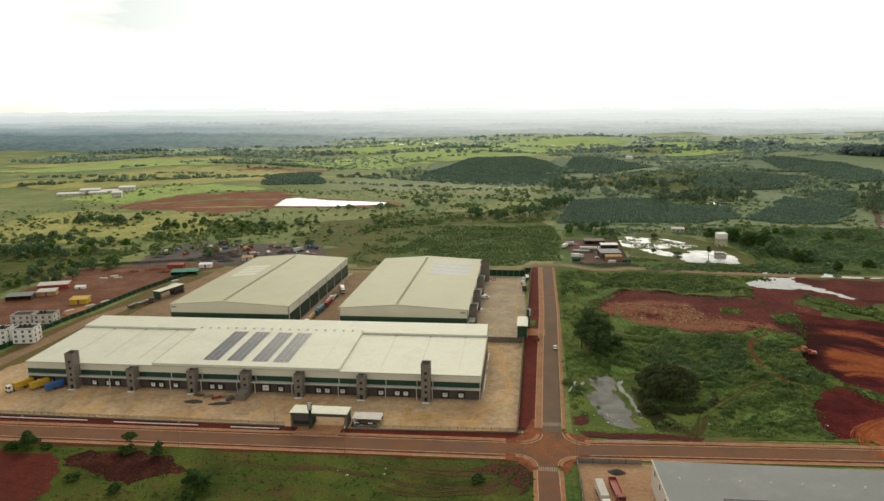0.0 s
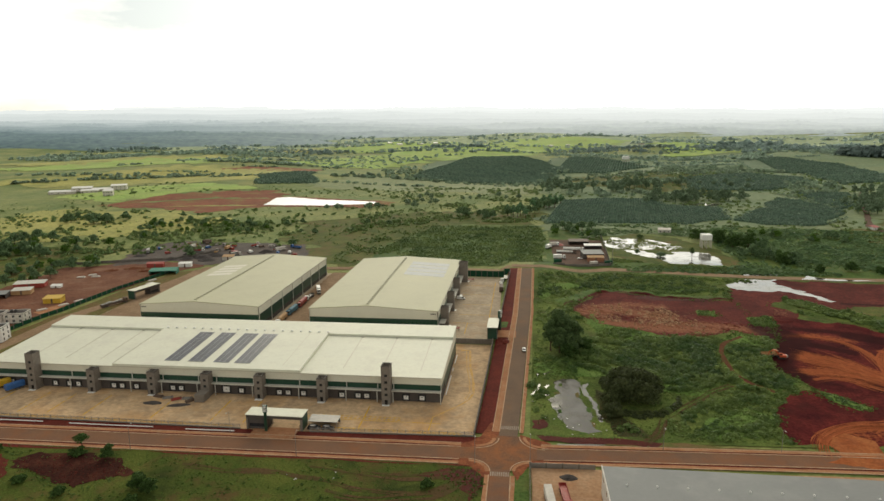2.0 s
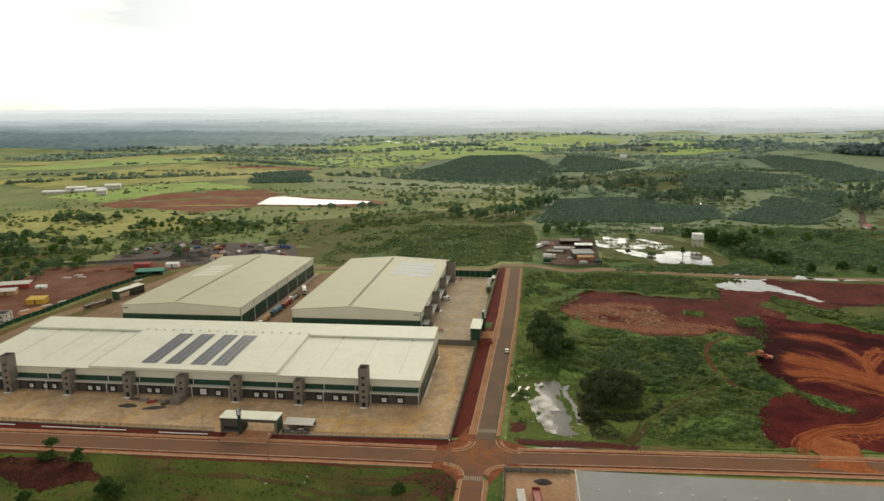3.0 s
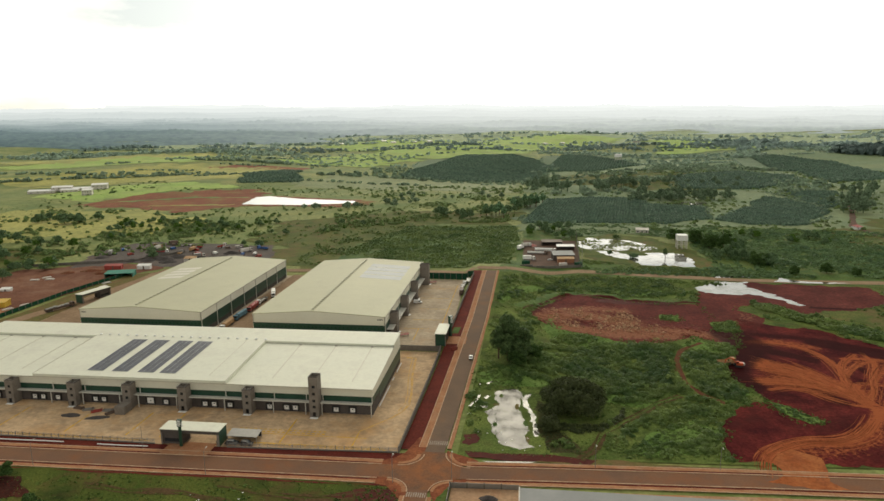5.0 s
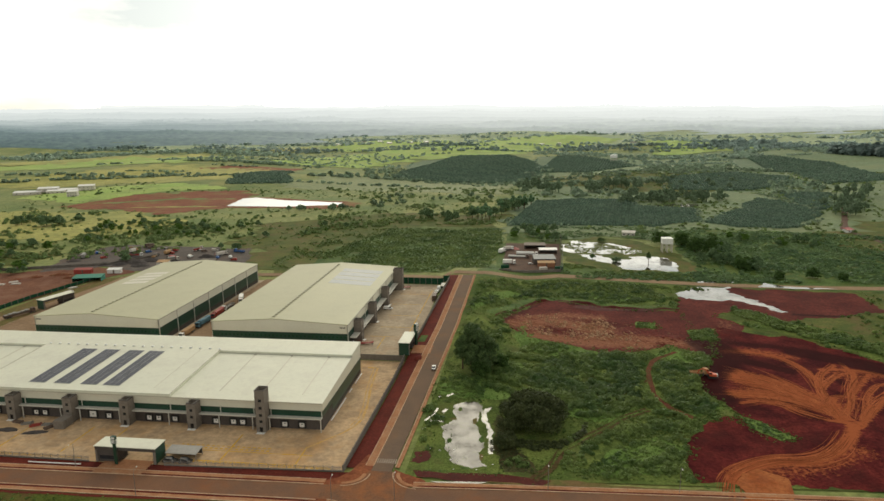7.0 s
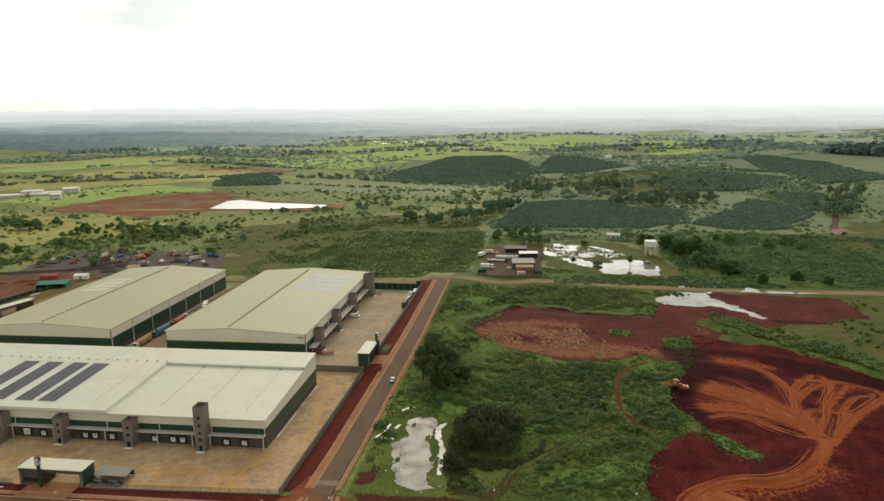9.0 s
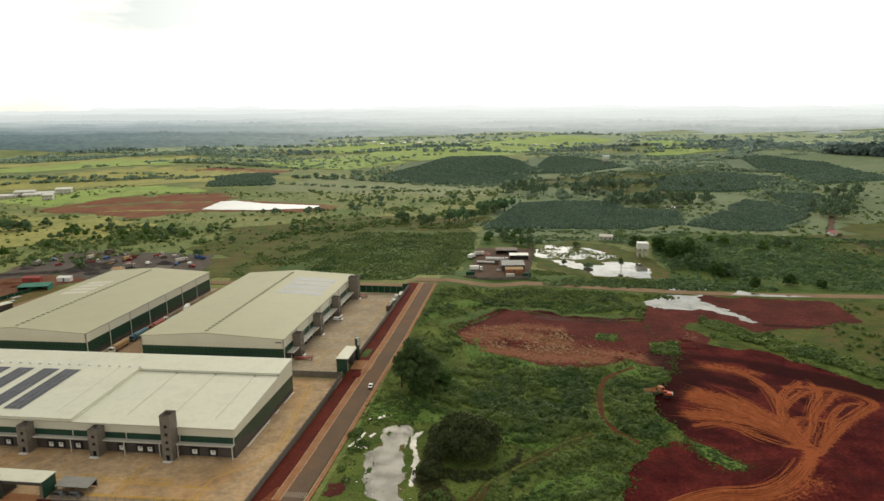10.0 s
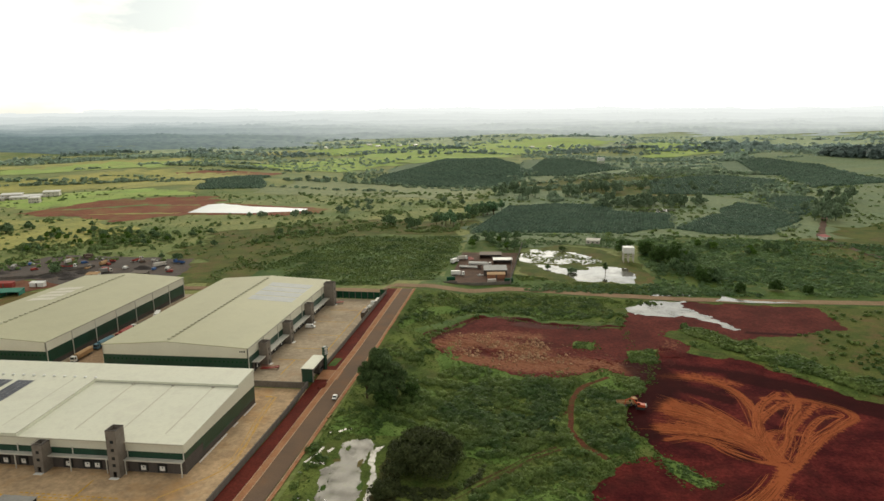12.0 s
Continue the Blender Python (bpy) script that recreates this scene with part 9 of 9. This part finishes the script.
WOODS = [
    ([(90, 745), (230, 765), (240, 900), (110, 880)], 26, (5, 8), 63),
    ([(-300, 1480), (-200, 1660), (-110, 1760), (-240, 1700), (-330, 1560)], 30, (5, 8), 65),
    ([(-260, 1060), (-160, 1060), (-160, 1120), (-300, 1300)], 20, (5, 8), 66),
    ([(40, 1020), (120, 1020), (150, 1340), (90, 1340)], 30, (5, 8), 67),
]
WOODS += [
    ([(-1000, 960), (-560, 1000), (-560, 1040), (-1000, 1010)], 46, (5, 8), 71),
    ([(560, 1500), (780, 1520), (900, 1700), (640, 1680)], 160, (5, 9), 33),
    ([(-1500, 1560), (-700, 1600), (-600, 1760), (-1500, 1760)], 420, (6, 11), 34),
    ([(-900, 850), (-820, 930), (-620, 990), (-620, 1005), (-820, 955), (-900, 880)], 90, (4, 7), 36),
]
WOODS += [
    ([(-900, 1250), (-500, 1280), (-500, 1330), (-900, 1330)], 120, (4, 7), 37),
    ([(-420, 1180), (-200, 1200), (-240, 1420), (-460, 1420)], 70, (3, 6), 38),
    ([(-600, 1400), (-300, 1450), (-300, 1700), (-640, 1640)], 120, (4, 7), 39),
    ([(80, 1650), (600, 1560), (700, 1640), (120, 1760)], 160, (5, 9), 40),
]
WOODS += [
    ([(300, 1120), (480, 1100), (480, 1240), (330, 1260)], 70, (4, 7), 41),
    ([(-1400, 700), (-760, 560), (-760, 640), (-1300, 900)], 160, (3, 6), 42),
    ([(420, 760), (480, 760), (560, 900), (480, 960)], 70, (4, 7), 43),
    ([(600, 560), (900, 800), (900, 1100), (700, 1000)], 200, (4, 8), 44),
    ([(-700, 1850), (-100, 2200), (500, 1960), (900, 1900), (700, 1800), (100, 1780)], 220, (4, 7), 45),
]
for poly, n, rad, seed in WOODS:
    spots += scatter(poly, n, rad, (), 0.3, seed, 0.004)
for poly, _, _ in ORCHARDS:
    for p in ragged(poly, 9, 6, 5):
        if noise.noise(Vector((p.x * 0.01, p.y * 0.01, 4))) > -0.05:
            spots.append((p.x, p.y, 2.2 + 3.0 * abs(noise.noise(Vector((p.x, p.y, 1))))))
rng = random.Random(177)
for _ in range(60):
    y = rng.uniform(900, 1990)
    x = rng.uniform(-0.75, 0.62) * y
    w, slant, rad = rng.uniform(80, 420), rng.uniform(-0.25, 0.25), rng.uniform(3.0, 6.5)
    if any(inside(x, y, o[0]) for o in ORCHARDS):
        continue
    for k in range(int(w / rad / 1.1)):
        u = rng.uniform(-0.5, 0.5) * w
        px, py = x + u, y + u * slant + rng.gauss(0, 5)
        if not any(inside(px, py, o[0]) for o in ORCHARDS):
            spots.append((px, py, rad * rng.uniform(0.6, 1.3)))
# paler than the nearer woods: more haze painted into the leaves
FARX = mat("haze_pale_woodland", (0.319, 0.423, 0.338), (0.397, 0.501, 0.397), 0.004, 0.05, 0.7, fine=0.2, island=0.25, spec=0.08, leafy=0.4)
stuff_field("far_woods", [p for p in spots if p[1] < 1300], FARW, "far woods and hedgerows with a little haze painted in", 18, 0.42, (1, 1, 0.9), "woods", lift=0.5)
stuff_field("farther_woods", [p for p in spots if p[1] >= 1300], FARX, "green far woods and hedgerows paled with painted haze", 16, 0.45, (1, 1, 0.9), "woods")

# the blue of these belts is haze put into the leaf colour
FARB = mat("haze_blue_woodland", (0.280, 0.370, 0.351), (0.345, 0.436, 0.403), 0.004, 0.05, 0.7, fine=0.2, island=0.25, spec=0.08, leafy=0.4)
belt = scatter([(860, 1700), (1150, 1750), (1300, 1990), (1000, 1990)], 260, (9, 16), (), 0.3, 31, 0.004) + scatter([(560, 1900), (900, 1880), (900, 1990), (560, 1990)], 90, (8, 14), (), 0.3, 32, 0.006)
brng = random.Random(611)
for _ in range(46):
    y = brng.uniform(1780, 2000)
    x = brng.uniform(-0.75, 0.62) * y
    w, rad = brng.uniform(60, 300), brng.uniform(5, 10)
    for k in range(int(w / rad / 1.3)):
        belt.append((x + brng.uniform(-0.5, 0.5) * w, y + brng.gauss(0, 6), rad * brng.uniform(0.6, 1.4)))
belt += scatter([(730, 1960), (830, 1960), (840, 2040), (740, 2050)], 36, (14, 24), (), 0, 35)
belt += scatter([(640, 1720), (900, 1700), (900, 1800), (660, 1800)], 60, (6, 11), (), 0.3, 37, 0.008)
# darker wood, its blue cast also painted in for haze
FARD = mat("haze_blue_tall_woodland", (0.119, 0.169, 0.163), (0.169, 0.225, 0.206), 0.004, 0.05, 0.7, fine=0.2, island=0.2, spec=0.08, leafy=0.3)
stuff_field("far_tall_wood", scatter([(812, 1585), (976, 1600), (1080, 1520), (920, 1400)], 130, (13, 21), (), 0, 172) + scatter([(860, 1560), (1150, 1500), (1300, 1700), (900, 1640)], 150, (10, 17), (), 0.2, 36, 0.006), FARD, "dark wood of tall trees at the pasture edge, blue with painted haze", 34, 0.32, (0.8, 0.8, 1.35), "woods", lift=0.5)
belt += scatter([(650, 2050), (900, 2000), (1000, 2150), (700, 2200)], 110, (9, 15), (), 0.2, 173, 0.006)
stuff_field("far_belts", belt, FARB, "belts of tall trees tinted blue with painted haze", 26, 0.36, (0.8, 0.8, 1.2), "woods", lift=0.5)

# the last woods before the hazy hills, palest and bluest with painted haze
FARC = mat("haze_blue_hill_woods", (0.408, 0.504, 0.468), (0.480, 0.576, 0.528), 0.003, 0.04, 0.7, fine=0.15, island=0.2, spec=0.08, leafy=0.4)
drng = random.Random(733)
deep = []
for _ in range(60):
    y = drng.uniform(2030, 2860)
    x = drng.uniform(-0.5, 0.62) * y
    w, rad, slant = drng.uniform(80, 420), drng.uniform(5, 10), drng.uniform(-0.15, 0.15)
    for k in range(int(w / rad / 1.6)):
        u = drng.uniform(-0.5, 0.5) * w
        deep.append((x + u, y + u * slant + drng.gauss(0, 7), rad * drng.uniform(0.6, 1.4)))
stuff_field("hill_woods", deep, FARC, "woods and hedgerows on the far slopes, blued by painted haze", 13, 0.5, (0.9, 0.9, 1.1), "woods")

# ---- hazy distance ----
def ridge_line(k, y0, row, wave, far, n=860, east=None):
    """A long far rise with woods along its crest; row is its height over the eye's level for each metre of distance."""
    top, bot = [], []
    for i in range(n + 1):
        x = -4200 + 8000 * i / n
        q = Vector((x * 0.0011, k * 5.3, 0.7))
        y = y0 + 130 * noise.noise(q * 0.7 + Vector((3, 1, 2)))
        h = 120 + y0 * (row + wave * (noise.noise(q) + 0.5 * noise.noise(q * 3.1) + 0.22 * noise.noise(q * 12)) - 0.0000024 * x)
        wood = max(0.0, noise.noise(Vector((x * 0.004, k * 9.1, 3))) + 0.12)
        h += 26 * min(0.6, wood) * (0.6 + 0.7 * noise.noise(Vector((x * 0.045, k, 8))) + 0.4 * noise.noise(Vector((x * 0.12, k, 1))))
        if east is not None:
            h -= 90 * sm((x - east) / 700)
        top.append((x, y, h))
        bot.append((x, y - 60, -40 + land(x, y - 60)))
    v = np.array(bot + [(x, y - 14, z - 5) for x, y, z in top] + top + [(x, y + 60, z - 40) for x, y, z in top])
    f = []
    for j in range(3):
        for i in range(n):
            a = j * (n + 1) + i
            f.append((a, a + 1, a + n + 2, a + n + 1))
    ob = link("backdrop", fast_mesh("backdrop", v, np.array(f)), hazy("hazy_distance_%d" % k, far), None, "far hills with pale haze painted into their colour", "structure", "backdrop")
    for p in ob.data.polygons:
        p.use_smooth = True


# wooded slopes in the west, already pale with painted haze
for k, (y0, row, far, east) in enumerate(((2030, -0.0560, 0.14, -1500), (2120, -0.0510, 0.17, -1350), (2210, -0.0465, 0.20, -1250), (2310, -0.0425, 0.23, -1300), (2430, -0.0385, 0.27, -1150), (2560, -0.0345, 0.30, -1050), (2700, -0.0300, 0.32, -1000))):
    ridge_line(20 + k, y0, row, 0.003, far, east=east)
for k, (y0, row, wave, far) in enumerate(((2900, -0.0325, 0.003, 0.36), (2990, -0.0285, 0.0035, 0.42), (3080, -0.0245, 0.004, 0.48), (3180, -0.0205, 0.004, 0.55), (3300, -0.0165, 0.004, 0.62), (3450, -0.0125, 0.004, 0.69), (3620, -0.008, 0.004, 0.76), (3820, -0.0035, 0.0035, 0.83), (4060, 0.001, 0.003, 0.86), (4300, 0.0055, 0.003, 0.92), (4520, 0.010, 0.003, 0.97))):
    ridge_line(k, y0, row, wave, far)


# ---- loose stones and clods ----
def stones(name, spots, material, label):
    base = np.array([(-1, -1, -0.3), (1, -0.9, -0.3), (0.9, 1, -0.3), (-1, 0.8, -0.3), (-0.6, -0.5, 0.7), (0.7, -0.6, 0.5), (0.5, 0.6, 0.8), (-0.6, 0.4, 0.6)]) * 0.5
    faces = np.array([(4, 5, 6, 7), (0, 1, 5, 4), (1, 2, 6, 5), (2, 3, 7, 6), (3, 0, 4, 7)])
    V, F = [], []
    g = np.random.default_rng(3)
    for i, (x, y, r) in enumerate(spots):
        a = g.uniform(0, 6.28)
        R = np.array([(math.cos(a), -math.sin(a), 0), (math.sin(a), math.cos(a), 0), (0, 0, 1)])
        V.append((base * g.uniform(0.6, 1.4, (8, 3)) * r) @ R.T + (x, y, land(x, y) + 0.1))
        F.append(faces + 8 * i)
    return link(name, fast_mesh(name, np.concatenate(V), np.concatenate(F)), material, None, label, "stuff", "stones")


STONE = mat("pale_clods", (0.34, 0.21, 0.13), (0.20, 0.085, 0.05), 0.3, 2.0, 0.95, fine=0.3, island=0.4, spec=0.06)
CLOD = mat("dark_clods", (0.10, 0.022, 0.016), (0.07, 0.016, 0.013), 0.3, 2.0, 0.95, fine=0.3, island=0.4, spec=0.06)
stones("rubble", scatter(RUBBLE_A, 700, (0.15, 0.8), (), 0.45, 81, 0.08), STONE, "pale broken stones and clods on the red earth")
stones("clods", scatter(RED_A, 260, (0.15, 0.45), (), 0.45, 82, 0.08) + scatter(RED_LOW, 700, (0.12, 0.4), (), 0.5, 83, 0.06), CLOD, "dark red clods on the graded earth")
stones("plough_clods", scatter([(-149, -66), (-143, -60), (-110, -62), (-101, -69), (-116, -80), (-132, -74)], 500, (0.2, 0.6), (), 0, 84), CLOD, "dark clods on the ploughed earth")
